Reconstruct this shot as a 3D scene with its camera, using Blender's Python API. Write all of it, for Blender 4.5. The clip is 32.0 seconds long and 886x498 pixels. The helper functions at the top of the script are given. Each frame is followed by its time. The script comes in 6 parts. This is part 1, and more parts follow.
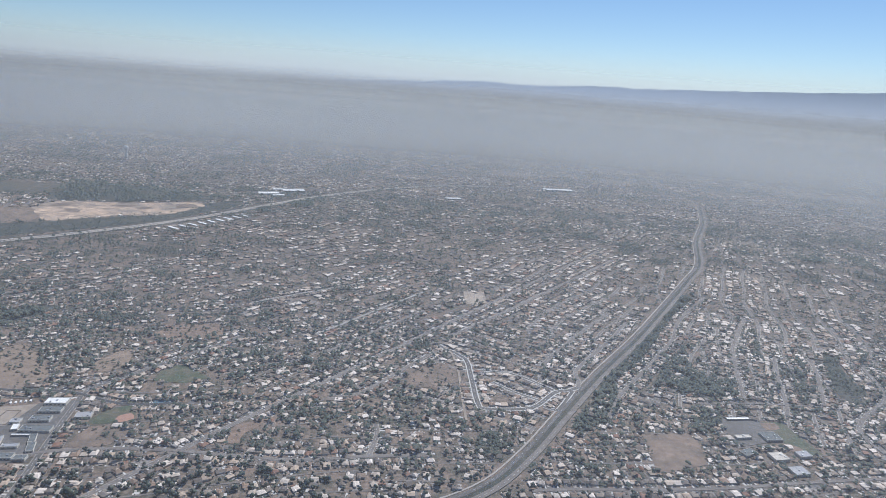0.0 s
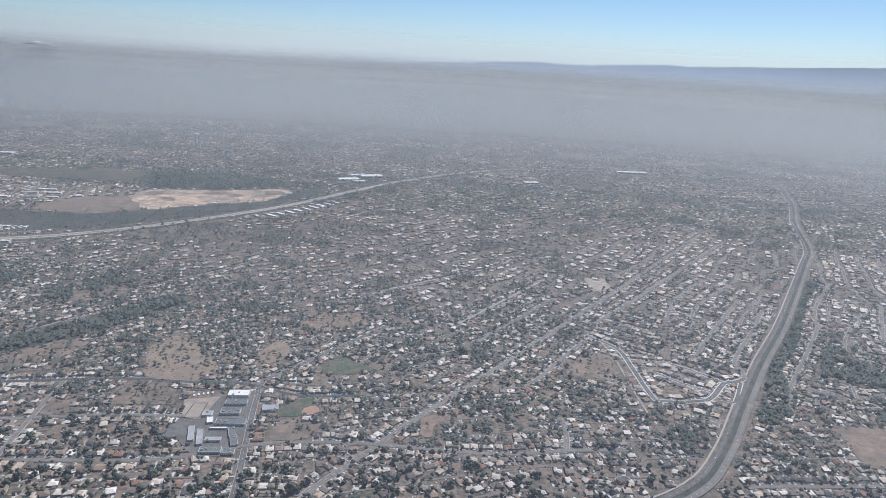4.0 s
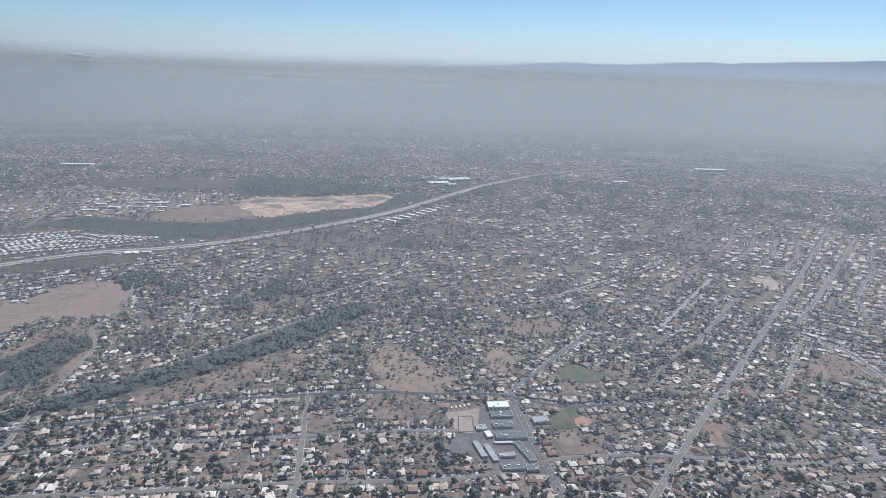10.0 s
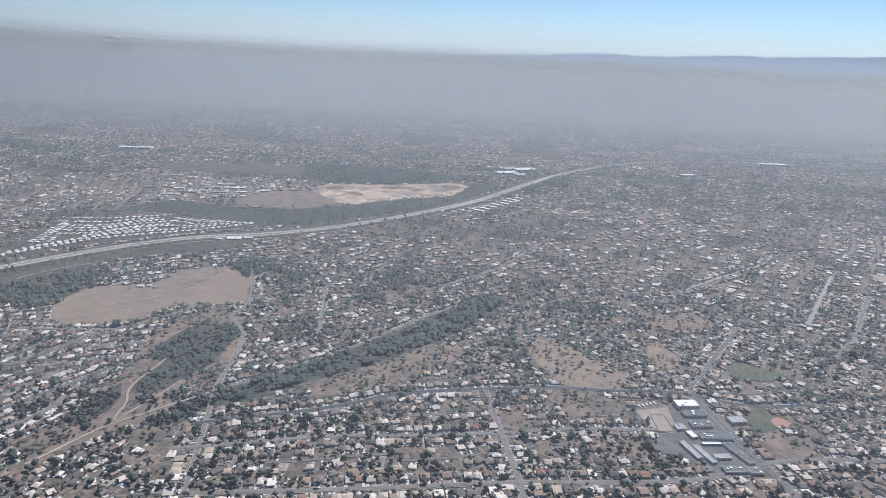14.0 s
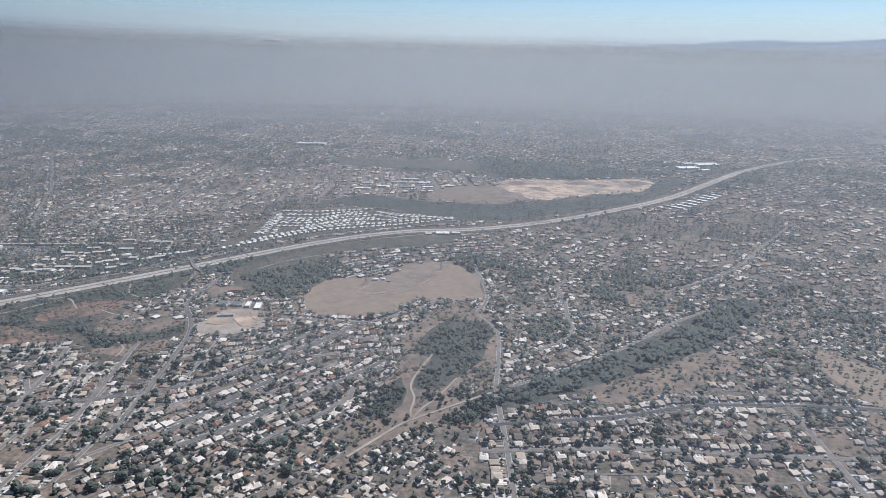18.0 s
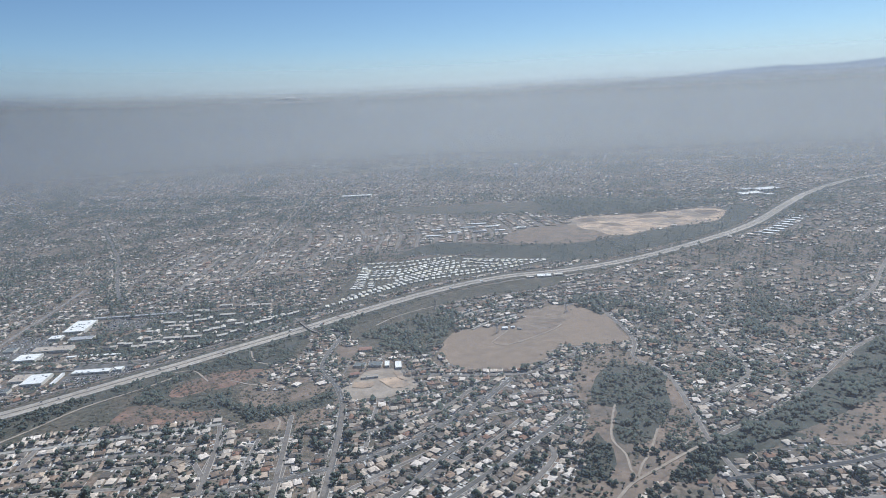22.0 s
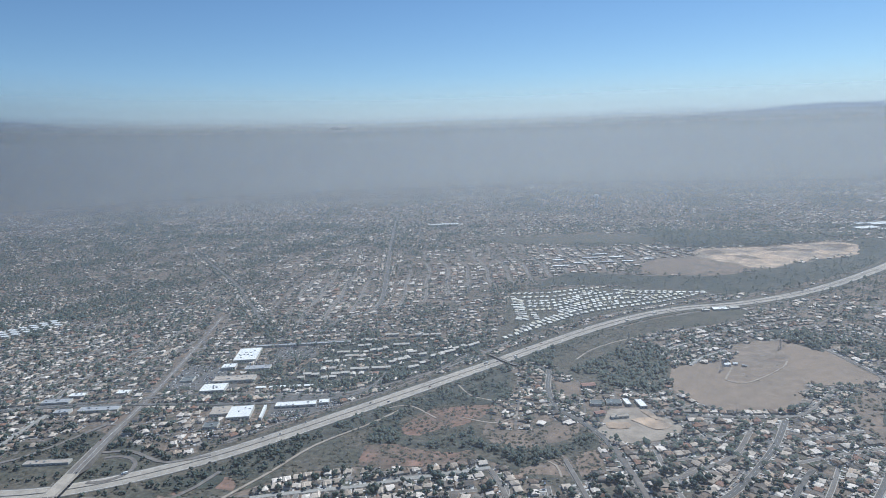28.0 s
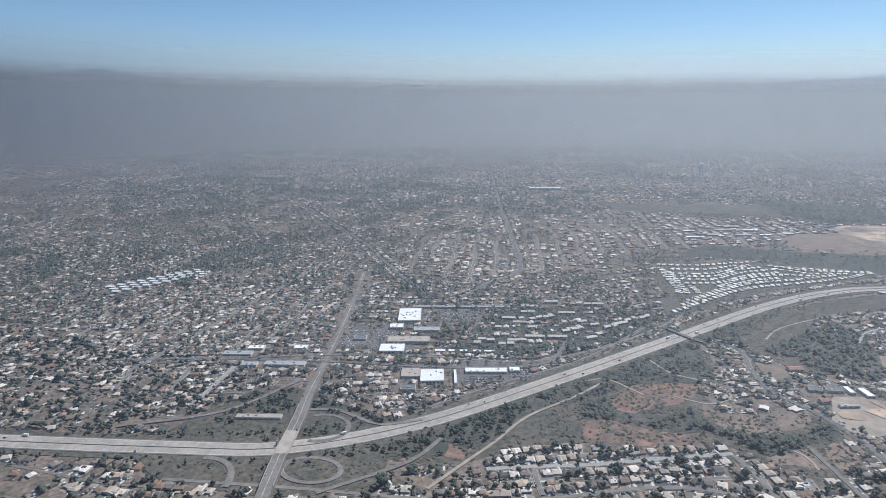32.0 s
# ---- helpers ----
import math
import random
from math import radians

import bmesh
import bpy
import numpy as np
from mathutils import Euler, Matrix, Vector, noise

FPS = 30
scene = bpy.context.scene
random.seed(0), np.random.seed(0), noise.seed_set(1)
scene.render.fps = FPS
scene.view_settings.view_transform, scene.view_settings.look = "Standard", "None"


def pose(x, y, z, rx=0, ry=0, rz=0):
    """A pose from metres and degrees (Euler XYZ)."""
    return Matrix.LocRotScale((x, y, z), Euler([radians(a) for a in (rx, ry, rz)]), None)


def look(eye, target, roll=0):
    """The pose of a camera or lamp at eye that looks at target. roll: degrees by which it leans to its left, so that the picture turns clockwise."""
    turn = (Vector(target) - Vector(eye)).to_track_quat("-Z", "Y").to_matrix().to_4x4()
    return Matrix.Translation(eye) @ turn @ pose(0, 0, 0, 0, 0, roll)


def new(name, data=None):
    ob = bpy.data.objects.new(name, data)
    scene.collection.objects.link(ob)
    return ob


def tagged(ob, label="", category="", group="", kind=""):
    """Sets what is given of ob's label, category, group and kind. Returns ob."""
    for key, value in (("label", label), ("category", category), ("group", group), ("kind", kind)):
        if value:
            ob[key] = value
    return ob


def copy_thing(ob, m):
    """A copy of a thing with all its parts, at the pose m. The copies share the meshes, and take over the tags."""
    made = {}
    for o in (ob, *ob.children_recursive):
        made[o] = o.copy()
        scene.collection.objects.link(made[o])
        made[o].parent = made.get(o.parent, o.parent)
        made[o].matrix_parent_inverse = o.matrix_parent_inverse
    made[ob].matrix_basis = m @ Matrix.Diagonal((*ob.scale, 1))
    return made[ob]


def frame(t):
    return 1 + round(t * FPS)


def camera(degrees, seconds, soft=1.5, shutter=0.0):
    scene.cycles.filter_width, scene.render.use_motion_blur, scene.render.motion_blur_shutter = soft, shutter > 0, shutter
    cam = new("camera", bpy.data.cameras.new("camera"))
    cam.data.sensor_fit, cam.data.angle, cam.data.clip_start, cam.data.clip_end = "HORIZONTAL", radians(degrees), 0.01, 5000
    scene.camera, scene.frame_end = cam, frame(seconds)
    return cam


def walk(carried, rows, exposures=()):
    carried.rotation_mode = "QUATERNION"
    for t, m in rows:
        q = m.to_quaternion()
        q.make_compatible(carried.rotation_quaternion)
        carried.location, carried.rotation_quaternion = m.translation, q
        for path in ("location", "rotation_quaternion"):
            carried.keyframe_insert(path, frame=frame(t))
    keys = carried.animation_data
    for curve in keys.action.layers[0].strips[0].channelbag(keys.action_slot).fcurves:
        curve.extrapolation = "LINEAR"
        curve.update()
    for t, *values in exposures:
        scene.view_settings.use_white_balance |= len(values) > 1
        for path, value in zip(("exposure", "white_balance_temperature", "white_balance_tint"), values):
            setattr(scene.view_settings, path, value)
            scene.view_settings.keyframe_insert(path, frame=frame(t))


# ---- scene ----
cam = camera(68.37, 32.0, soft=0.8)
PATH = [
    (0, (-54.11, -22.60, 297.09), (-90.3, 945.3, 48.4), 4.00),
    (0.5, (-71.60, -21.27, 296.08), (-131.9, 951.4, 72.0), 2.57),
    (1, (-89.00, -19.76, 295.06), (-156.4, 948.7, 55.1), 2.54),
    (1.5, (-106.26, -18.17, 294.03), (-174.9, 947.0, 41.4), 3.18),
    (2, (-123.34, -16.81, 293.12), (-199.3, 946.1, 34.2), 3.36),
    (2.5, (-140.38, -15.78, 292.31), (-221.4, 944.7, 25.9), 3.55),
    (4.5, (-209.98, -17.72, 291.07), (-280.3, 940.3, 13.2), 2.92),
    (5, (-228.29, -16.87, 289.30), (-310.8, 939.7, 9.8), 2.64),
    (5.5, (-246.76, -15.79, 287.30), (-334.5, 938.9, 2.9), 2.24),
    (6, (-265.29, -14.65, 285.20), (-358.6, 936.7, -8.4), 1.66),
    (6.5, (-283.76, -13.60, 283.07), (-385.9, 934.1, -19.5), 1.19),
    (7, (-302.16, -12.67, 281.03), (-409.0, 931.3, -31.3), 0.94),
    (7.5, (-320.51, -11.98, 279.17), (-428.2, 934.0, -26.8), 0.71),
    (8, (-338.90, -11.42, 277.58), (-442.0, 943.6, -0.4), 0.03),
    (8.5, (-357.37, -10.83, 276.19), (-434.8, 948.8, 5.9), -0.23),
    (9, (-375.82, -10.09, 274.85), (-447.3, 950.1, 4.8), 0.10),
    (9.5, (-394.33, -9.21, 273.40), (-472.1, 950.7, 4.2), 0.87),
    (10, (-412.82, -8.24, 271.87), (-488.7, 951.7, 2.2), 1.61),
    (10.5, (-431.25, -7.40, 270.36), (-509.9, 950.3, -6.4), 1.97),
    (11, (-449.70, -6.70, 268.98), (-528.5, 949.3, -13.6), 2.36),
    (11.5, (-468.19, -6.07, 267.74), (-552.7, 949.6, -14.4), 2.57),
    (12, (-486.81, -5.40, 266.58), (-561.4, 955.6, 0.1), 2.93),
    (12.5, (-505.50, -4.67, 265.34), (-581.2, 957.7, 4.5), 2.99),
    (13, (-524.31, -3.88, 263.97), (-596.4, 957.3, -2.5), 3.02),
    (13.5, (-543.17, -3.01, 262.45), (-619.2, 954.5, -15.8), 2.79),
    (14, (-562.01, -2.10, 260.76), (-642.5, 953.4, -23.1), 2.60),
    (14.5, (-580.74, -1.27, 258.96), (-669.2, 949.7, -37.4), 2.35),
    (15, (-599.26, -0.57, 257.14), (-702.2, 947.1, -45.1), 2.07),
    (15.5, (-617.50, -0.00, 255.33), (-753.3, 942.8, -49.1), 1.45),
    (17.5, (-682.58, 0.66, 250.92), (-850.2, 946.2, -28.1), 1.46),
    (18, (-699.74, -0.08, 250.29), (-947.6, 922.8, -44.3), 0.87),
    (18.5, (-717.10, -1.01, 249.62), (-942.2, 950.3, 39.1), -2.19),
    (19, (-734.55, -2.03, 248.86), (-932.3, 952.4, 25.4), -2.52),
    (19.5, (-752.12, -3.00, 247.99), (-962.1, 946.3, 13.8), -2.13),
    (20, (-769.84, -3.70, 247.05), (-989.4, 943.3, 12.5), -2.22),
    (20.5, (-787.60, -3.94, 246.10), (-1004.1, 942.9, 8.2), -1.94),
    (21, (-805.36, -3.84, 245.19), (-1020.1, 940.9, -2.5), -1.77),
    (21.5, (-823.08, -3.58, 244.30), (-1056.0, 939.3, 6.2), -2.29),
    (22, (-840.61, -3.36, 243.45), (-1092.2, 937.6, 16.9), -3.12),
    (22.5, (-857.95, -3.39, 242.63), (-1091.7, 942.3, 16.6), -3.62),
    (23, (-875.18, -3.60, 241.89), (-1099.7, 943.1, 11.1), -3.56),
    (23.5, (-892.42, -3.98, 241.20), (-1128.8, 940.4, 12.5), -3.43),
    (24, (-909.82, -4.50, 240.48), (-1162.4, 937.1, 17.8), -3.52),
    (24.5, (-927.45, -5.12, 239.66), (-1165.8, 941.3, 21.9), -3.29),
    (25, (-945.29, -5.84, 238.86), (-1175.5, 940.4, 11.7), -2.51),
    (25.5, (-963.26, -6.76, 238.11), (-1216.0, 934.4, 13.8), -2.54),
    (26, (-981.21, -7.80, 237.47), (-1228.4, 936.1, 18.3), -1.80),
    (26.5, (-999.12, -8.90, 236.90), (-1273.5, 927.0, 16.1), -2.09),
    (28.5, (-1070.08, -11.72, 234.76), (-1328.9, 939.6, 67.1), -2.37),
    (29, (-1087.39, -12.20, 234.47), (-1345.5, 938.5, 62.6), -2.45),
    (29.5, (-1104.51, -12.92, 234.24), (-1367.7, 934.4, 51.9), -2.30),
    (30, (-1121.57, -13.97, 234.10), (-1402.7, 925.1, 36.3), -2.06),
    (30.5, (-1138.56, -15.50, 234.07), (-1410.6, 921.7, 15.8), -0.92),
    (31, (-1155.50, -17.47, 234.19), (-1444.7, 909.9, -3.2), 0.43),
    (31.5, (-1172.35, -19.90, 234.46), (-1491.8, 894.1, -15.5), 0.28),
    (32, (-1189.14, -22.59, 234.73), (-1516.1, 893.5, 2.6), -0.51),
]
EXPOSURES = [(0.0, 0.1, 5740, 10), (6.0, 0.15, 5790, 10), (12.0, 0.14, 5730, 10), (15.0, 0.24, 5810, 10), (18.0, 0.17, 5830, 10), (20.5, 0.12, 5700, 7), (23.0, 0.12, 5700, 6), (29.0, 0.12, 5500, 4), (32.0, 0.18, 5720, 8)]
walk(cam, [(t, look(eye, target, roll)) for t, eye, target, roll in PATH], EXPOSURES)

# ---- sky, sun ----
world = bpy.data.worlds.new("sky")
scene.world = world
world.use_nodes = True
nt = world.node_tree
sky = nt.nodes.new("ShaderNodeTexSky")
sky.sky_type = 'NISHITA'
sky.sun_disc = False
SUN_ELEVATION, SUN_AZIMUTH = radians(50), radians(25)   # azimuth from +y towards +x
sky.sun_elevation, sky.sun_rotation = SUN_ELEVATION, SUN_AZIMUTH
sky.altitude, sky.air_density, sky.dust_density, sky.ozone_density = 1500, 1.0, 0.15, 3.0
back = nt.nodes["Background"]
back.inputs["Strength"].default_value = 0.078
nt.links.new(sky.outputs["Color"], back.inputs["Color"])
sun = bpy.data.lights.new("sun", 'SUN')
sun.energy, sun.angle, sun.color = 4.5, radians(0.6), (1.0, 0.94, 0.86)
towards = Vector((math.sin(SUN_AZIMUTH) * math.cos(SUN_ELEVATION), math.cos(SUN_AZIMUTH) * math.cos(SUN_ELEVATION), math.sin(SUN_ELEVATION)))
new("sun", sun).matrix_world = look(towards * 2000, (0, 0, 0))
scene.cycles.transparent_max_bounces = 24

rng = np.random.default_rng(7)

# ---- materials ----


def mat(name, colour, rough=0.9, spread=0.0, scale=0.3, second=None, bump=0.0, random_by="", palette=(), metal=0.0, big=0.012):
    """A surface with two scales of mottling; palette: colours picked by object or by island."""
    m = bpy.data.materials.new(name)
    m.use_nodes = True
    n, l = m.node_tree.nodes, m.node_tree.links
    b = n["Principled BSDF"]
    b.inputs["Roughness"].default_value, b.inputs["Metallic"].default_value = rough, metal
    pos = n.new("ShaderNodeNewGeometry")
    if palette:
        ramp = n.new("ShaderNodeValToRGB")
        ramp.color_ramp.interpolation = 'CONSTANT'
        e = ramp.color_ramp.elements
        while len(e) < len(palette):
            e.new(1.0)
        for i, c in enumerate(palette):
            e[i].position, e[i].color = i / len(palette), (*c, 1)
        if random_by == "island":
            l.new(pos.outputs["Random Per Island"], ramp.inputs["Fac"])
        else:
            info = n.new("ShaderNodeObjectInfo")
            l.new(info.outputs["Random"], ramp.inputs["Fac"])
        base = ramp.outputs["Color"]
    else:
        rgb = n.new("ShaderNodeRGB")
        rgb.outputs[0].default_value = (*colour, 1)
        base = rgb.outputs[0]
    if second:
        tex = n.new("ShaderNodeTexNoise")
        tex.inputs["Scale"].default_value, tex.inputs["Detail"].default_value = big, 5
        tex.inputs["Roughness"].default_value = 0.65
        l.new(pos.outputs["Position"], tex.inputs["Vector"])
        cr = n.new("ShaderNodeValToRGB")
        cr.color_ramp.elements[0].position, cr.color_ramp.elements[1].position = 0.42, 0.6
        l.new(tex.outputs["Fac"], cr.inputs["Fac"])
        mix = n.new("ShaderNodeMix")
        mix.data_type = 'RGBA'
        l.new(cr.outputs["Color"], mix.inputs["Factor"])
        l.new(base, mix.inputs["A"])
        mix.inputs["B"].default_value = (*second, 1)
        base = mix.outputs["Result"]
    if spread:
        tex = n.new("ShaderNodeTexNoise")
        tex.inputs["Scale"].default_value, tex.inputs["Detail"].default_value = scale, 4
        l.new(pos.outputs["Position"], tex.inputs["Vector"])
        mr = n.new("ShaderNodeMapRange")
        mr.inputs["From Min"].default_value, mr.inputs["From Max"].default_value = 0.3, 0.7
        mr.inputs["To Min"].default_value, mr.inputs["To Max"].default_value = 1 - spread, 1 + spread
        l.new(tex.outputs["Fac"], mr.inputs["Value"])
        hsv = n.new("ShaderNodeHueSaturation")
        l.new(mr.outputs["Result"], hsv.inputs["Value"])
        l.new(base, hsv.inputs["Color"])
        base = hsv.outputs["Color"]
        if bump:
            bp = n.new("ShaderNodeBump")
            bp.inputs["Strength"].default_value, bp.inputs["Distance"].default_value = bump, 0.3
            l.new(tex.outputs["Fac"], bp.inputs["Height"])
            l.new(bp.outputs["Normal"], b.inputs["Normal"])
    l.new(base, b.inputs["Base Color"])
    return m


ROOFS = ((0.265, 0.219, 0.176), (0.144, 0.12, 0.101), (0.342, 0.281, 0.222), (0.221, 0.163, 0.12), (0.534, 0.466, 0.396), (0.243, 0.138, 0.094),
         (0.11, 0.095, 0.082), (0.287, 0.202, 0.145), (0.188, 0.163, 0.141), (0.427, 0.359, 0.291), (0.685, 0.602, 0.52), (0.188, 0.138, 0.104),
         (0.749, 0.66, 0.573), (0.154, 0.126, 0.101), (0.598, 0.504, 0.414), (0.127, 0.106, 0.089), (0.492, 0.408, 0.326), (0.449, 0.35, 0.264),
         (0.642, 0.562, 0.485))
WALLS = ((0.78, 0.74, 0.67), (0.714, 0.65, 0.558), (0.462, 0.405, 0.327), (0.628, 0.59, 0.524), (0.406, 0.37, 0.327), (0.508, 0.422, 0.327), (0.37, 0.37, 0.36))
YARDS = ((0.235, 0.168, 0.125), (0.168, 0.132, 0.104), (0.285, 0.212, 0.16), (0.25, 0.228, 0.208), (0.08, 0.088, 0.06), (0.165, 0.138, 0.112),
         (0.145, 0.14, 0.136), (0.29, 0.26, 0.23), (0.11, 0.104, 0.084), (0.09, 0.094, 0.07))
LEAVES = ((0.0445, 0.0674, 0.0501), (0.0624, 0.0817, 0.0592), (0.0374, 0.0592, 0.0478), (0.0802, 0.0942, 0.0707), (0.0534, 0.0735, 0.0616), (0.0939, 0.0998, 0.0797))
M_soil = mat("dry_soil", (0.205, 0.155, 0.12), spread=0.45, scale=0.3, second=(0.098, 0.09, 0.068), bump=0.3, big=0.045)
M_grass = mat("dry_grass_field", (0.272, 0.205, 0.15), spread=0.16, scale=0.12, second=(0.225, 0.175, 0.132), big=0.009)
M_greyfield = mat("grey_weedy_grass", (0.225, 0.18, 0.14), spread=0.25, scale=0.12, second=(0.26, 0.2, 0.15), big=0.02)
M_sand = mat("bare_sand", (0.5, 0.37, 0.26), spread=0.3, scale=0.05, second=(0.27, 0.22, 0.175), big=0.018)
M_dirt = mat("pale_dirt", (0.36, 0.305, 0.245), spread=0.15, scale=0.15, second=(0.29, 0.24, 0.19), big=0.04)
M_redsoil = mat("reddish_scrub_soil", (0.245, 0.146, 0.106), spread=0.35, scale=0.14, second=(0.15, 0.115, 0.088), big=0.03)
M_brown = mat("brown_weeds", (0.235, 0.175, 0.132), spread=0.3, scale=0.2, second=(0.15, 0.122, 0.096), big=0.05)
M_ochre = mat("ochre_soil", (0.25, 0.178, 0.13), spread=0.3, scale=0.2, second=(0.2, 0.15, 0.115), big=0.05)
M_olive = mat("olive_scrub_floor", (0.082, 0.08, 0.06), spread=0.45, scale=0.25, second=(0.118, 0.1, 0.076), big=0.03)
# Darker asphalt for dark_avenue: a hedge's shadow is put into the colour.
M_shadedroad = mat("shaded_asphalt", (0.075, 0.075, 0.078), spread=0.15, scale=0.4)
M_lane = mat("dusty_lane", (0.2, 0.172, 0.148), spread=0.25, scale=0.3, second=(0.165, 0.15, 0.135), big=0.03)
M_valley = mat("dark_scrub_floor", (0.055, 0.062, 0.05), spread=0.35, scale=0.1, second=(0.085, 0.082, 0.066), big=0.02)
M_lawn = mat("playing_field_grass", (0.075, 0.095, 0.055), spread=0.2, scale=0.2, second=(0.125, 0.115, 0.08), big=0.06)
M_asphalt = mat("asphalt", (0.125, 0.116, 0.106), spread=0.22, scale=0.25, second=(0.15, 0.143, 0.135), big=0.05)
M_street = mat("worn_street_asphalt", (0.176, 0.155, 0.137), spread=0.2, scale=0.3, second=(0.212, 0.192, 0.173), big=0.03)
M_mobile = mat("mobile_home_roof", (0, 0, 0), palette=((0.72, 0.69, 0.62), (0.56, 0.53, 0.48), (0.66, 0.63, 0.57), (0.42, 0.39, 0.35), (0.75, 0.72, 0.62), (0.6, 0.54, 0.42)), spread=0.08, scale=0.6)
M_concrete = mat("freeway_concrete", (0.41, 0.36, 0.3), spread=0.14, scale=0.2, second=(0.33, 0.295, 0.25), big=0.03)
M_kerb = mat("pale_concrete", (0.38, 0.345, 0.305), spread=0.12, scale=0.5)
M_paint = mat("road_paint", (0.72, 0.72, 0.7), spread=0.15, scale=1.0)
M_roof = mat("roof_covering", (0, 0, 0), rough=0.8, palette=ROOFS, random_by="island", spread=0.15, scale=0.9)
M_roof_o = mat("roof_shingles", (0, 0, 0), rough=0.8, palette=ROOFS, spread=0.15, scale=0.9)
M_wall = mat("painted_stucco", (0, 0, 0), palette=WALLS, random_by="island", spread=0.1, scale=1.2)
M_wall_o = mat("stucco", (0, 0, 0), palette=WALLS, spread=0.1, scale=1.2)
M_yard = mat("yard_surface", (0, 0, 0), palette=YARDS, random_by="island", spread=0.3, scale=0.5)
M_leaf = mat("foliage", (0, 0, 0), rough=0.8, palette=LEAVES, random_by="island", spread=0.4, scale=0.8)
M_brush = mat("dry_brush", (0, 0, 0), rough=0.9, palette=((0.085, 0.082, 0.058), (0.065, 0.07, 0.048), (0.11, 0.1, 0.072), (0.075, 0.078, 0.06), (0.13, 0.112, 0.08)), random_by="island", spread=0.4, scale=0.8)
M_paleroad = mat("pale_concrete_road", (0.33, 0.31, 0.28), spread=0.15, scale=0.4)
M_pad = mat("yard_paving", (0, 0, 0), random_by="island", spread=0.2, scale=0.6, palette=((0.48, 0.45, 0.41), (0.3, 0.27, 0.24), (0.22, 0.16, 0.125), (0.15, 0.125, 0.105), (0.55, 0.52, 0.48), (0.1, 0.1, 0.075), (0.33, 0.26, 0.21), (0.19, 0.18, 0.175)))
M_drive = mat("bright_driveway_concrete", (0.55, 0.53, 0.49), spread=0.15, scale=0.8)
M_bark = mat("bark", (0.13, 0.105, 0.085), spread=0.3, scale=2.0)
M_white = mat("white_roof_membrane", (0.8, 0.79, 0.76), rough=0.7, spread=0.05, scale=0.15)
M_grey = mat("grey_roof_membrane", (0.36, 0.36, 0.37), rough=0.8, spread=0.12, scale=0.2)
M_dgrey = mat("dark_gravel_roof", (0.15, 0.163, 0.162), rough=0.9, spread=0.15, scale=0.3)
M_pale = mat("pale_gravel_roof", (0.58, 0.53, 0.46), spread=0.15, scale=0.3)
M_clutter = mat("yard_clutter", (0, 0, 0), rough=0.6, random_by="island", spread=0.1, scale=2.0,
                palette=((0.6, 0.6, 0.58), (0.1, 0.1, 0.11), (0.3, 0.29, 0.28), (0.7, 0.69, 0.66), (0.16, 0.12, 0.1), (0.12, 0.14, 0.19), (0.42, 0.36, 0.3), (0.06, 0.06, 0.06)))
M_cream = mat("cream_wall", (0.6, 0.57, 0.5), spread=0.06, scale=0.4)
M_tan = mat("tan_roof", (0.42, 0.36, 0.3), spread=0.12, scale=0.3)
M_red = mat("red_tile_roof", (0.3, 0.175, 0.135), spread=0.15, scale=0.6)
M_steel = mat("galvanised_steel", (0.42, 0.43, 0.44), rough=0.5, metal=0.7, spread=0.1, scale=2.0)
M_dark = mat("dark_window_glass", (0.03, 0.035, 0.04), rough=0.15, spread=0.2, scale=2.0)
M_rubber = mat("tyre_rubber", (0.02, 0.02, 0.02), spread=0.2, scale=4.0)
M_car = mat("car_paint", (0, 0, 0), rough=0.35, spread=0.05, scale=2.0,
            palette=((0.75, 0.75, 0.75), (0.05, 0.05, 0.055), (0.5, 0.5, 0.52), (0.8, 0.8, 0.78), (0.7, 0.7, 0.7), (0.2, 0.05, 0.04), (0.07, 0.09, 0.16), (0.15, 0.15, 0.16), (0.55, 0.55, 0.55)))
# Pale blue-grey: the haze before the hills is put into their colour.
M_hill = mat("hazed_hillside", (0.5, 0.53, 0.57), spread=0.1, scale=0.004, second=(0.54, 0.56, 0.58), big=0.002)


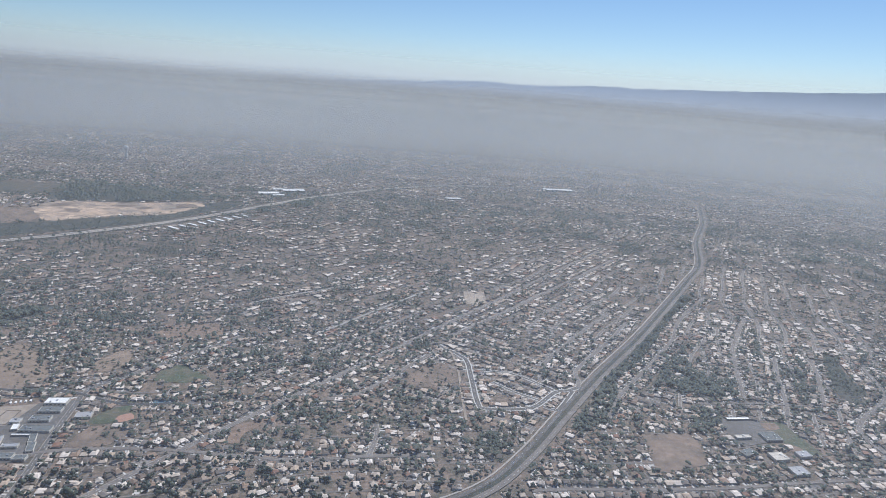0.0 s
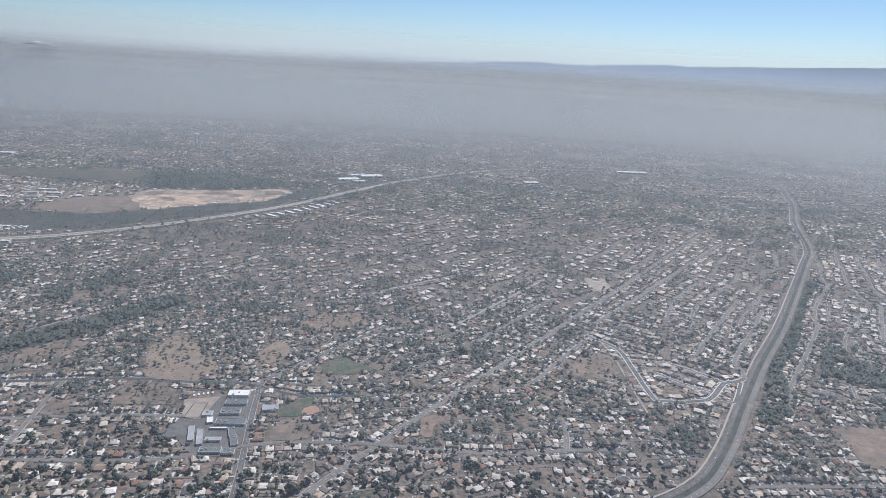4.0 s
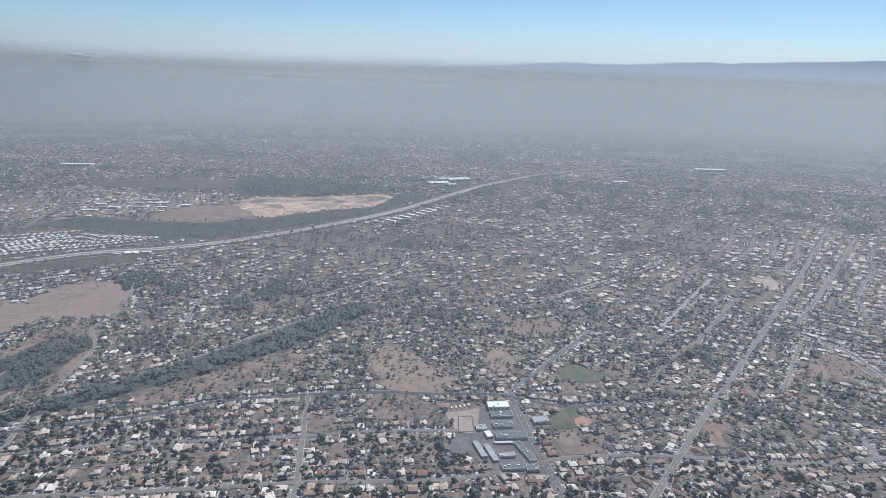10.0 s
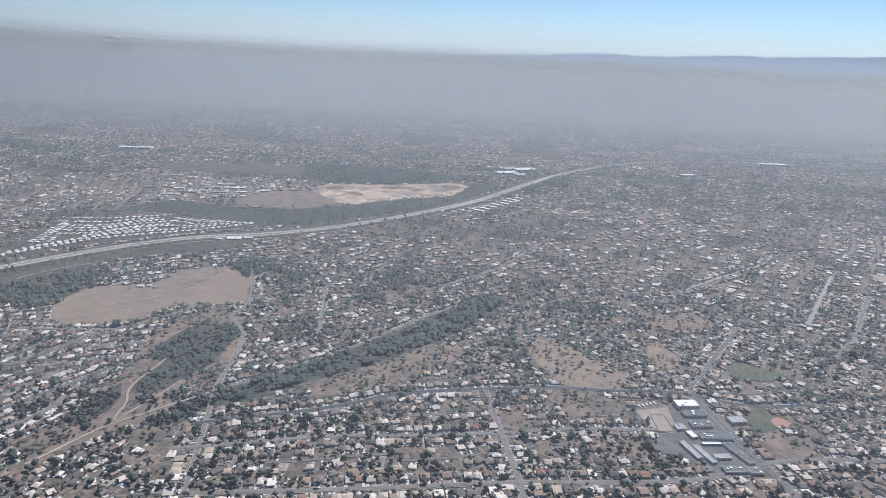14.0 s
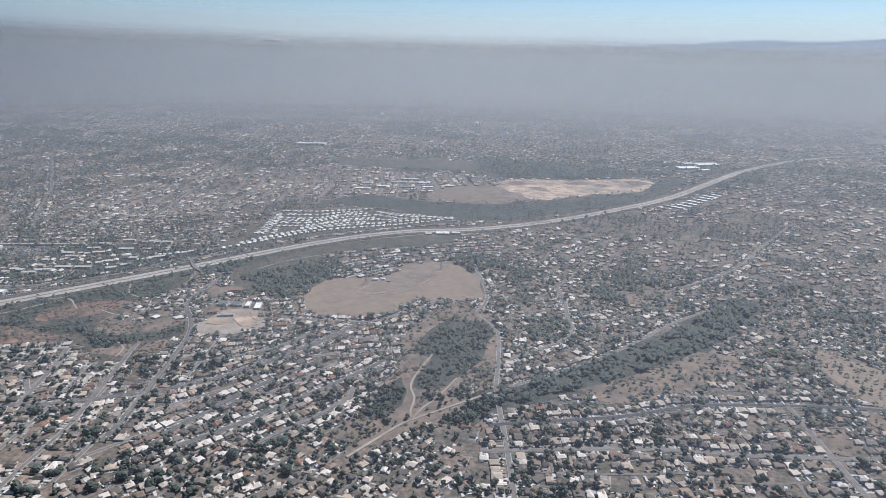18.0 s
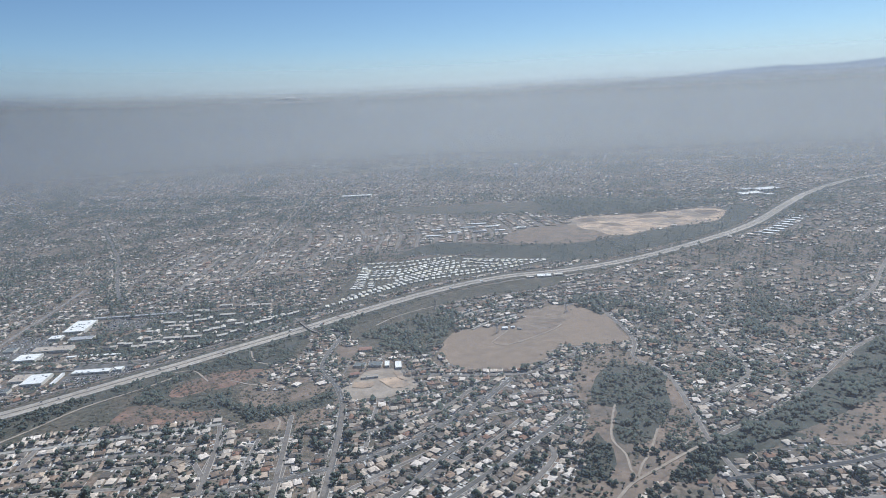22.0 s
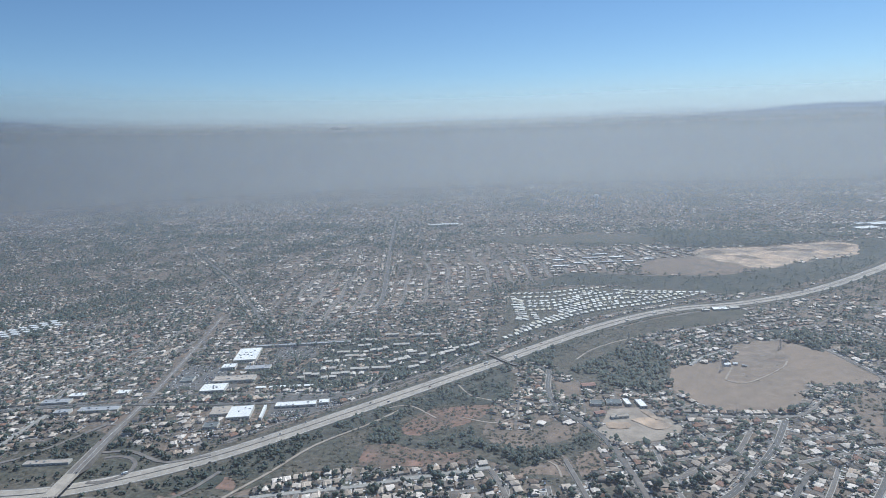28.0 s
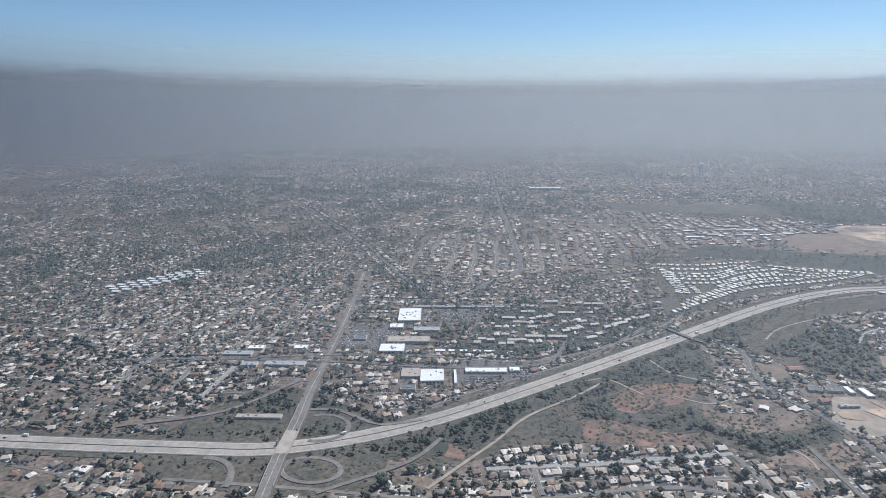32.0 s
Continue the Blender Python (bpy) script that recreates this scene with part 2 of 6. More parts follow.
def haze_mat(name, colour, density, bottom, ramp, top, soft, patch=0.0, forward=0.5):
    """Thin smog: lets light through, scatters the rest to both sides; thins out towards its lower and upper edges."""
    m = bpy.data.materials.new(name)
    m.use_nodes = True
    n, l = m.node_tree.nodes, m.node_tree.links
    n.remove(n["Principled BSDF"])
    out = n["Material Output"]
    pos = n.new("ShaderNodeNewGeometry")
    sep = n.new("ShaderNodeSeparateXYZ")
    l.new(pos.outputs["Position"], sep.inputs["Vector"])
    low, high = n.new("ShaderNodeMapRange"), n.new("ShaderNodeMapRange")
    low.inputs["From Min"].default_value, low.inputs["From Max"].default_value = bottom, bottom + ramp
    high.interpolation_type = 'SMOOTHSTEP'
    high.inputs["From Min"].default_value, high.inputs["From Max"].default_value = top - soft, top + soft
    high.inputs["To Min"].default_value, high.inputs["To Max"].default_value = 1, 0
    noise_t = n.new("ShaderNodeTexNoise")
    noise_t.inputs["Scale"].default_value, noise_t.inputs["Detail"].default_value = 0.0012, 3
    l.new(pos.outputs["Position"], noise_t.inputs["Vector"])
    wav = n.new("ShaderNodeMath")
    wav.operation = 'MULTIPLY_ADD'
    l.new(noise_t.outputs["Fac"], wav.inputs[0])
    wav.inputs[1].default_value = patch
    far = n.new("ShaderNodeMath")        # the bank stands higher towards the west
    far.operation = 'ADD'
    l.new(sep.outputs["X"], far.inputs[0])
    far.inputs[1].default_value = 1500
    west = n.new("ShaderNodeMath")
    west.operation = 'MINIMUM'
    l.new(far.outputs[0], west.inputs[0])
    west.inputs[1].default_value = 0.0
    sq = n.new("ShaderNodeMath")
    sq.operation = 'MULTIPLY'
    l.new(west.outputs[0], sq.inputs[0])
    l.new(west.outputs[0], sq.inputs[1])
    bow = n.new("ShaderNodeMath")
    bow.operation = 'MULTIPLY_ADD'
    l.new(sq.outputs[0], bow.inputs[0])
    bow.inputs[1].default_value = -1.3e-5
    l.new(sep.outputs["Z"], bow.inputs[2])
    mid = n.new("ShaderNodeMath")        # and sinks slowly towards the east
    mid.operation = 'MAXIMUM'
    l.new(far.outputs[0], mid.inputs[0])
    mid.inputs[1].default_value = 0.0
    sink = n.new("ShaderNodeMath")
    sink.operation = 'MULTIPLY_ADD'
    l.new(mid.outputs[0], sink.inputs[0])
    sink.inputs[1].default_value = 0.010
    l.new(bow.outputs[0], sink.inputs[2])
    l.new(sink.outputs[0], wav.inputs[2])
    l.new(sep.outputs["Z"], low.inputs["Value"])
    l.new(wav.outputs[0], high.inputs["Value"])
    a = n.new("ShaderNodeMath")
    a.operation = 'MULTIPLY'
    l.new(low.outputs["Result"], a.inputs[0])
    l.new(high.outputs["Result"], a.inputs[1])
    k = n.new("ShaderNodeMath")
    k.operation = 'MULTIPLY'
    l.new(a.outputs[0], k.inputs[0])
    k.inputs[1].default_value = density
    dif, tra, clear = n.new("ShaderNodeBsdfDiffuse"), n.new("ShaderNodeBsdfTranslucent"), n.new("ShaderNodeBsdfTransparent")
    dif.inputs["Color"].default_value = tra.inputs["Color"].default_value = (*colour, 1)
    both, mix = n.new("ShaderNodeMixShader"), n.new("ShaderNodeMixShader")
    both.inputs[0].default_value = forward
    l.new(dif.outputs[0], both.inputs[1])
    l.new(tra.outputs[0], both.inputs[2])
    l.new(k.outputs[0], mix.inputs[0])
    l.new(clear.outputs[0], mix.inputs[1])
    l.new(both.outputs[0], mix.inputs[2])
    l.new(mix.outputs[0], out.inputs["Surface"])
    return m


# ---- mesh helpers ----


def mesh_of(name, verts, tris, mats, index=None, smooth=False):
    """A mesh from arrays of corners and triangles."""
    me = bpy.data.meshes.new(name)
    verts, tris = np.asarray(verts, dtype=np.float32), np.asarray(tris, dtype=np.int32)
    me.vertices.add(len(verts))
    me.vertices.foreach_set("co", verts.ravel())
    me.loops.add(tris.size)
    me.loops.foreach_set("vertex_index", tris.ravel())
    me.polygons.add(len(tris))
    me.polygons.foreach_set("loop_start", np.arange(0, tris.size, 3, dtype=np.int32))
    for m in mats:
        me.materials.append(m)
    if index is not None:
        me.polygons.foreach_set("material_index", np.asarray(index, dtype=np.int32))
    me.polygons.foreach_set("use_smooth", np.full(len(tris), smooth))
    me.update(calc_edges=True)
    return me


def quads(q):
    q = np.asarray(q)
    return np.concatenate([q[:, [0, 1, 2]], q[:, [0, 2, 3]]])


BOX_V = np.array([(x, y, z) for z in (0, 1) for y in (-.5, .5) for x in (-.5, .5)])
BOX_T = quads([(4, 5, 7, 6), (0, 1, 5, 4), (1, 3, 7, 5), (3, 2, 6, 7), (2, 0, 4, 6)])
WALL_T = quads([(0, 1, 5, 4), (1, 3, 7, 5), (3, 2, 6, 7), (2, 0, 4, 6)])


def box(cx, cy, cz, sx, sy, sz, turn=0.0):
    v = BOX_V * (sx, sy, sz)
    c, s = math.cos(turn), math.sin(turn)
    return np.stack([cx + v[:, 0] * c - v[:, 1] * s, cy + v[:, 0] * s + v[:, 1] * c, cz + v[:, 2]], 1), BOX_T


def joined(pieces):
    vs, ts, n = [], [], 0
    for v, t in pieces:
        vs.append(v)
        ts.append(np.asarray(t) + n)
        n += len(v)
    return np.concatenate(vs), np.concatenate(ts)


def repeat(v, t, at, turn, size):
    """Copies of a template at many places. size: (n, 3)."""
    c, s = np.cos(turn)[:, None], np.sin(turn)[:, None]
    q = v[None] * size[:, None, :]
    x = at[:, :1] + q[..., 0] * c - q[..., 1] * s
    y = at[:, 1:2] + q[..., 0] * s + q[..., 1] * c
    out = np.stack([x, y, at[:, 2:3] + q[..., 2]], -1).reshape(-1, 3)
    tt = (t[None] + (np.arange(len(at)) * len(v))[:, None, None]).reshape(-1, 3)
    return out, tt


def part(name, vt, material, parent, label=""):
    ob = new(name, vt if isinstance(vt, bpy.types.Mesh) else mesh_of(name, vt[0], vt[1], [material]))
    ob.parent = parent
    return tagged(ob, label)


def thing(name, x, y, z, turn, label, category, group=""):
    ob = new(name)
    ob.matrix_basis = pose(x, y, z, 0, 0, math.degrees(turn))
    return tagged(ob, label, category, group)


def curve(points, step=12.0):
    """A smooth line through the points (Catmull-Rom), as an even row of points."""
    p = np.array(points, dtype=float)
    p = np.concatenate([[2 * p[0] - p[1]], p, [2 * p[-1] - p[-2]]])
    out = []
    for a, b, c, d in zip(p[:-3], p[1:-2], p[2:-1], p[3:]):
        n = max(2, int(np.linalg.norm(c - b) / step))
        t = np.linspace(0, 1, n, endpoint=False)[:, None]
        out.append(0.5 * (2 * b + (c - a) * t + (2 * a - 5 * b + 4 * c - d) * t ** 2 + (3 * b - a - 3 * c + d) * t ** 3))
    out.append(p[-2:-1])
    return np.concatenate(out)


def sides(line):
    d = np.gradient(line, axis=0)
    d /= np.maximum(np.linalg.norm(d, axis=1, keepdims=True), 1e-6)
    return np.stack([-d[:, 1], d[:, 0]], 1)


def strip(line, left, right, low, high):
    """A slab that follows a line, between two offsets and two heights."""
    n = sides(line)
    a, b = line + n * left, line + n * right
    k = len(line)
    z = lambda q, h: np.column_stack([q, np.full(k, h) if np.isscalar(h) else h])
    v = np.concatenate([z(a, high), z(b, high), z(a, low), z(b, low)])
    i = np.arange(k - 1)
    q = np.concatenate([np.stack([i + k, i + k + 1, i + 1, i], 1), np.stack([i, i + 1, i + 2 * k + 1, i + 2 * k], 1),
                        np.stack([i + 3 * k, i + 3 * k + 1, i + k + 1, i + k], 1)])
    return v, quads(q)


def dashes(line, offset, length, gap, width, z):
    n = sides(line)
    p = line + n * offset
    s = np.concatenate([[0], np.cumsum(np.linalg.norm(np.diff(p, axis=0), axis=1))])
    at = np.arange(0, s[-1], length + gap)
    out = []
    for u in at:
        a = np.array([np.interp(u, s, p[:, 0]), np.interp(u, s, p[:, 1])])
        b = np.array([np.interp(u + length, s, p[:, 0]), np.interp(u + length, s, p[:, 1])])
        d = b - a
        out.append(box(*(a + b) / 2, z, max(np.linalg.norm(d), .5), width, 0.05, math.atan2(d[1], d[0])))
    return joined(out)


def inside(px, py, poly):
    poly = np.asarray(poly, dtype=float)
    hit = np.zeros(px.shape, bool)
    for (x0, y0), (x1, y1) in zip(poly, np.roll(poly, -1, 0)):
        if y0 != y1:
            hit ^= ((y0 > py) != (y1 > py)) & (px < (x1 - x0) * (py - y0) / (y1 - y0) + x0)
    return hit


def near(px, py, line, reach):
    """Which points lie within reach of a line."""
    out = np.zeros(px.shape, bool)
    for (x0, y0), (x1, y1) in zip(line[:-1], line[1:]):
        sel = (px > min(x0, x1) - reach) & (px < max(x0, x1) + reach) & (py > min(y0, y1) - reach) & (py < max(y0, y1) + reach) & ~out
        if sel.any():
            dx, dy = x1 - x0, y1 - y0
            t = np.clip(((px[sel] - x0) * dx + (py[sel] - y0) * dy) / max(dx * dx + dy * dy, 1e-6), 0, 1)
            out[sel] = np.hypot(px[sel] - x0 - t * dx, py[sel] - y0 - t * dy) < reach
    return out


def blob(poly, wobble=3.0):
    """A closed outline with an uneven edge."""
    p = curve(list(poly) + [poly[0]], 8.0)[:-1]
    return p + np.array([[noise.noise(Vector((x * .05, y * .05, 1.7))), noise.noise(Vector((x * .05, y * .05, 9.1)))] for x, y in p]) * wobble


def sheet(name, poly, material, z, label="", kind="structure", category=""):
    """A flat patch of ground, as one mesh."""
    bm = bmesh.new()
    f = bm.faces.new([bm.verts.new((x, y, z)) for x, y in poly])
    bmesh.ops.triangulate(bm, faces=[f])
    me = bpy.data.meshes.new(name)
    bm.normal_update()
    if sum(q.normal.z for q in bm.faces) < 0:
        bmesh.ops.reverse_faces(bm, faces=bm.faces[:])
    bm.to_mesh(me)
    bm.free()
    me.materials.append(material)
    return tagged(new(name, me), label, category, kind=kind)


def gable(over=.06, lift=1.0, ridge=1.9, hip=0.0):
    """Roof template on a unit plan: eaves at lift, ridge along x."""
    e = .5 + over
    v = np.array([(-e, -e, lift), (e, -e, lift), (e, e, lift), (-e, e, lift), (-e + hip, 0, ridge), (e - hip, 0, ridge),
                  (-e, -e, lift - .1), (e, -e, lift - .1), (e, e, lift - .1), (-e, e, lift - .1)])
    t = np.concatenate([quads([(0, 1, 5, 4), (2, 3, 4, 5), (6, 7, 1, 0), (7, 8, 2, 1), (8, 9, 3, 2), (9, 6, 0, 3)]), [(1, 2, 5), (3, 0, 4)]])
    return v, t


FOOTPRINTS = []      # x, y, width, depth, turn of what is built by hand


def built_over(px, py, margin):
    out = np.zeros(px.shape, bool)
    for x, y, w, d, a in FOOTPRINTS:
        c, s = math.cos(a), math.sin(a)
        u, v = (px - x) * c + (py - y) * s, -(px - x) * s + (py - y) * c
        out |= (np.abs(u) < w / 2 + margin) & (np.abs(v) < d / 2 + margin)
    return out

# ---- the plan: roads and patches of land ----
FREEWAY = curve([(-2300, 120), (-1900, 195), (-1700, 243), (-1503, 294), (-1424, 321), (-1351, 381), (-1276, 478), (-1188, 601), (-1076, 758), (-987, 844),
                 (-893, 890), (-795, 968), (-689, 1090), (-601, 1215), (-517, 1385), (-435, 1543), (-335, 1690), (-235, 1795), (-102, 1885), (230, 1962),
                 (526, 1925), (900, 1880), (1400, 1900)])
HIGHWAY = curve([(-230, 300), (-100, 362), (-30, 408), (10, 464), (52, 545), (105, 645), (182, 780), (318, 1042), (378, 1165), (440, 1370), (527, 1598), (600, 1850)])
CROSS_ROAD = curve([(-1380, 180), (-1405, 258), (-1421, 305), (-1435, 349), (-1456, 402), (-1478, 470), (-1502, 541), (-1534, 631), (-1575, 740)])
# name, points, width, colour of the surface
ROADS = [
    ("arterial", [(-1534, 631), (-1427, 667), (-1399, 753), (-1379, 819), (-1429, 988), (-1510, 1235), (-1600, 1520), (-1711, 1878)], 8, "asphalt"),
    ("boulevard", [(-310, 355), (-283, 401), (-230, 493), (-159, 607), (-88, 727), (-8, 860), (76, 1003), (160, 1146), (215, 1240)], 6, "street"),
    ("twin_boulevard", [(-75, 700), (-11, 794), (60, 905), (132, 1017), (215, 1150)], 5, "street"),
    ("estate_loop", [(-78, 684), (-68, 673), (-46, 651), (-39, 606), (-32, 551), (-24, 540), (12, 546), (27, 557), (47, 588), (61, 594), (72, 603)], 6.4, "estate"),
    ("estate_street", [(-37, 624), (0, 624), (24, 610), (46, 591)], 4.0, "estate"),
    ("estate_lane", [(-17, 599), (5, 580), (28, 567)], 3.6, "estate"),
    ("estate_gate", [(32, 554), (43, 549), (49, 557), (65, 593)], 4.4, "estate"),
    ("hillside_street", [(72, 603), (75, 619), (74, 639), (90, 672), (135, 750), (152, 785), (168, 815)], 5.4, "street"),
    ("hillside_street", [(37, 649), (64, 700), (106, 775), (150, 850)], 5.2, "street"),
    ("old_street", [(-174, 540), (-151, 544), (-127, 581), (-98, 635), (-80, 665)], 4.6, "street"),
    ("old_street", [(-120, 444), (-118, 475), (-122, 494)], 5.6, "street"),
    ("lane", [(-72, 680), (-62, 664), (-53, 620), (-48, 568), (-45, 538), (-42, 515)], 3.4, "dirt"),
    ("school_road", [(-302, 661), (-348, 584), (-370, 545), (-391, 511), (-386, 481), (-376, 438), (-360, 376), (-350, 330)], 6, "asphalt"),
    ("creek_road", [(-774, 441), (-752, 463), (-735, 480), (-706, 512), (-678, 551), (-633, 620), (-596, 664), (-567, 688)], 3.6, "dusty"),
    ("canyon_road", [(-858, 735), (-825, 649), (-819, 612), (-822, 588), (-811, 571), (-793, 546), (-782, 490), (-775, 444), (-769, 422), (-756, 378), (-740, 320)], 4.2, "street"),
    ("dirt_track", [(-850, 330), (-832, 370), (-825, 382), (-812, 397), (-794, 418), (-777, 437)], 3.2, "dirt"),
    ("dark_avenue", [(-770, 392), (-748, 402), (-682, 430), (-627, 462), (-570, 479), (-509, 493), (-453, 497), (-405, 503), (-350, 490), (-300, 500)], 5, "dark"),
    ("side_avenue", [(-770, 362), (-753, 366), (-669, 393), (-602, 405), (-542, 419), (-500, 431), (-433, 441)], 4.5, "street"),
    ("short_street", [(-563, 480), (-560, 470), (-548, 414), (-535, 356), (-528, 310)], 5, "street"),
    ("south_avenue", [(-740, 318), (-622, 342), (-538, 361), (-426, 380), (-363, 410), (-290, 425), (-180, 428), (-120, 443), (-70, 452)], 5, "street"),
    ("offramp_road", [(-1152, 609), (-1140, 614), (-1120, 606), (-1116, 563), (-1104, 518), (-1081, 494), (-1060, 462), (-1046, 425), (-1020, 343), (-1010, 300)], 6, "asphalt"),
    ("diagonal_road", [(-1110, 318), (-1067, 336), (-992, 393), (-947, 468), (-925, 525)], 6, "asphalt"),
    ("field_road", [(-1000, 520), (-960, 525), (-915, 535), (-893, 560), (-875, 590), (-868, 600)], 4.5, "street"),
    ("second_diagonal", [(-960, 310), (-931, 354), (-882, 444), (-872, 470)], 5, "asphalt"),
    ("mid_diagonal", [(-1018, 415), (-975, 455), (-955, 500)], 4.5, "street"),
    ("rim_avenue", [(-1480, 262), (-1387, 282), (-1317, 295), (-1279, 305), (-1245, 320), (-1186, 352), (-1138, 358), (-1105, 333)], 4.5, "street"),
    ("rim_street", [(-1290, 338), (-1261, 351), (-1228, 364), (-1195, 381), (-1156, 400), (-1140, 408)], 5.4, "pale"),
    ("rim_lane", [(-1261, 349), (-1256, 335), (-1250, 322)], 4, "street"),
    ("rim_lane", [(-1140, 406), (-1128, 385), (-1108, 338), (-1100, 318)], 4.6, "street"),
    ("rim_lane", [(-1056, 455), (-1040, 410), (-1028, 367), (-1018, 330)], 4.6, "street"),
    ("canyon_track", [(-1318, 306), (-1311, 325), (-1301, 352), (-1293, 373), (-1280, 415), (-1252, 458), (-1235, 490)], 3.5, "dirt"),
    ("frontage_road", [(-1440, 490), (-1380, 500), (-1310, 512), (-1270, 540), (-1230, 585), (-1195, 640), (-1170, 690)], 5, "street"),
    ("store_road", [(-1660, 400), (-1560, 440), (-1500, 465), (-1440, 487), (-1400, 498)], 6, "asphalt"),
    ("west_street", [(-1625, 380), (-1632, 448), (-1643, 643), (-1655, 850)], 5, "street"),
    ("northwest_road", [(-1480, 700), (-1520, 740), (-1600, 835), (-1659, 907), (-1800, 1050), (-1950, 1200)], 6, "asphalt"),
    ("hill_road", [(-754, 689), (-741, 643), (-734, 601), (-727, 562), (-753, 521), (-778, 491)], 4.6, "street"),
    ("school_avenue", [(10, 416), (36, 422), (150, 440), (254, 466), (400, 500), (560, 545)], 5, "street"),
    ("east_street", [(347, 873), (304, 790), (283, 746), (261, 672), (244, 610)], 5.6, "street"),
    ("east_street", [(328, 733), (304, 668), (286, 607), (275, 580)], 5.4, "street"),
    ("east_street", [(372, 735), (353, 677), (325, 609)], 5.0, "street"),
    ("winding_street", [(428, 725), (415, 665), (400, 634), (349, 583), (332, 553), (335, 520)], 5.6, "street"),
    ("east_lane", [(188, 589), (246, 600), (322, 606)], 4.4, "street"),
    ("shop_road", [(-1644, 390), (-1573, 431), (-1483, 457), (-1401, 473), (-1347, 487), (-1292, 510), (-1278, 545), (-1278, 575)], 6, "asphalt"),
    ("terrace_road", [(92, 542), (109, 585), (126, 615), (147, 649), (169, 686), (213, 762), (245, 839), (320, 960)], 5, "street"),
    ("sloping_street", [(-223, 683), (-174, 767), (-113, 871)], 5, "pale"),
    ("sloping_street", [(-199, 637), (-160, 702), (-104, 797)], 5, "street"),
    ("ridge_road", [(-330, 770), (-289, 812), (-186, 911), (-158, 961)], 4.5, "pale"),
    ("tract_street", [(-978, 318), (-973, 332), (-956, 383), (-933, 433), (-925, 446)], 5, "asphalt"),
    ("tract_street", [(-912, 326), (-907, 338), (-888, 372), (-878, 402), (-883, 415)], 4.6, "street"),
    ("tract_street", [(-1047, 315), (-1068, 372), (-1090, 430)], 4.6, "street"),
    ("knoll_street", [(-1013, 655), (-1000, 690), (-975, 715), (-950, 735)], 4.2, "pale"),
    ("knoll_street", [(-985, 640), (-970, 668), (-945, 690)], 4.2, "pale"),
    ("freeway_ramp", [(-1208, 639), (-1224, 601), (-1244, 557), (-1269, 517), (-1315, 461), (-1354, 406)], 3.6, "dusty"),
    ("north_street", [(-1564, 550), (-1577, 618), (-1591, 688)], 5, "street"),
    ("old_quarter_street", [(-1546, 423), (-1531, 350)], 5, "pale"),
    ("old_quarter_street", [(-1582, 411), (-1564, 363)], 5, "street"),
    ("old_quarter_street", [(-1630, 395), (-1610, 353)], 5, "street"),
    ("orchard_road", [(-640, 700), (-560, 800), (-500, 930), (-430, 1080)], 4.5, "street"),
]
LINES = [(n, curve(p), w * .7, s) for n, p, w, s in ROADS]

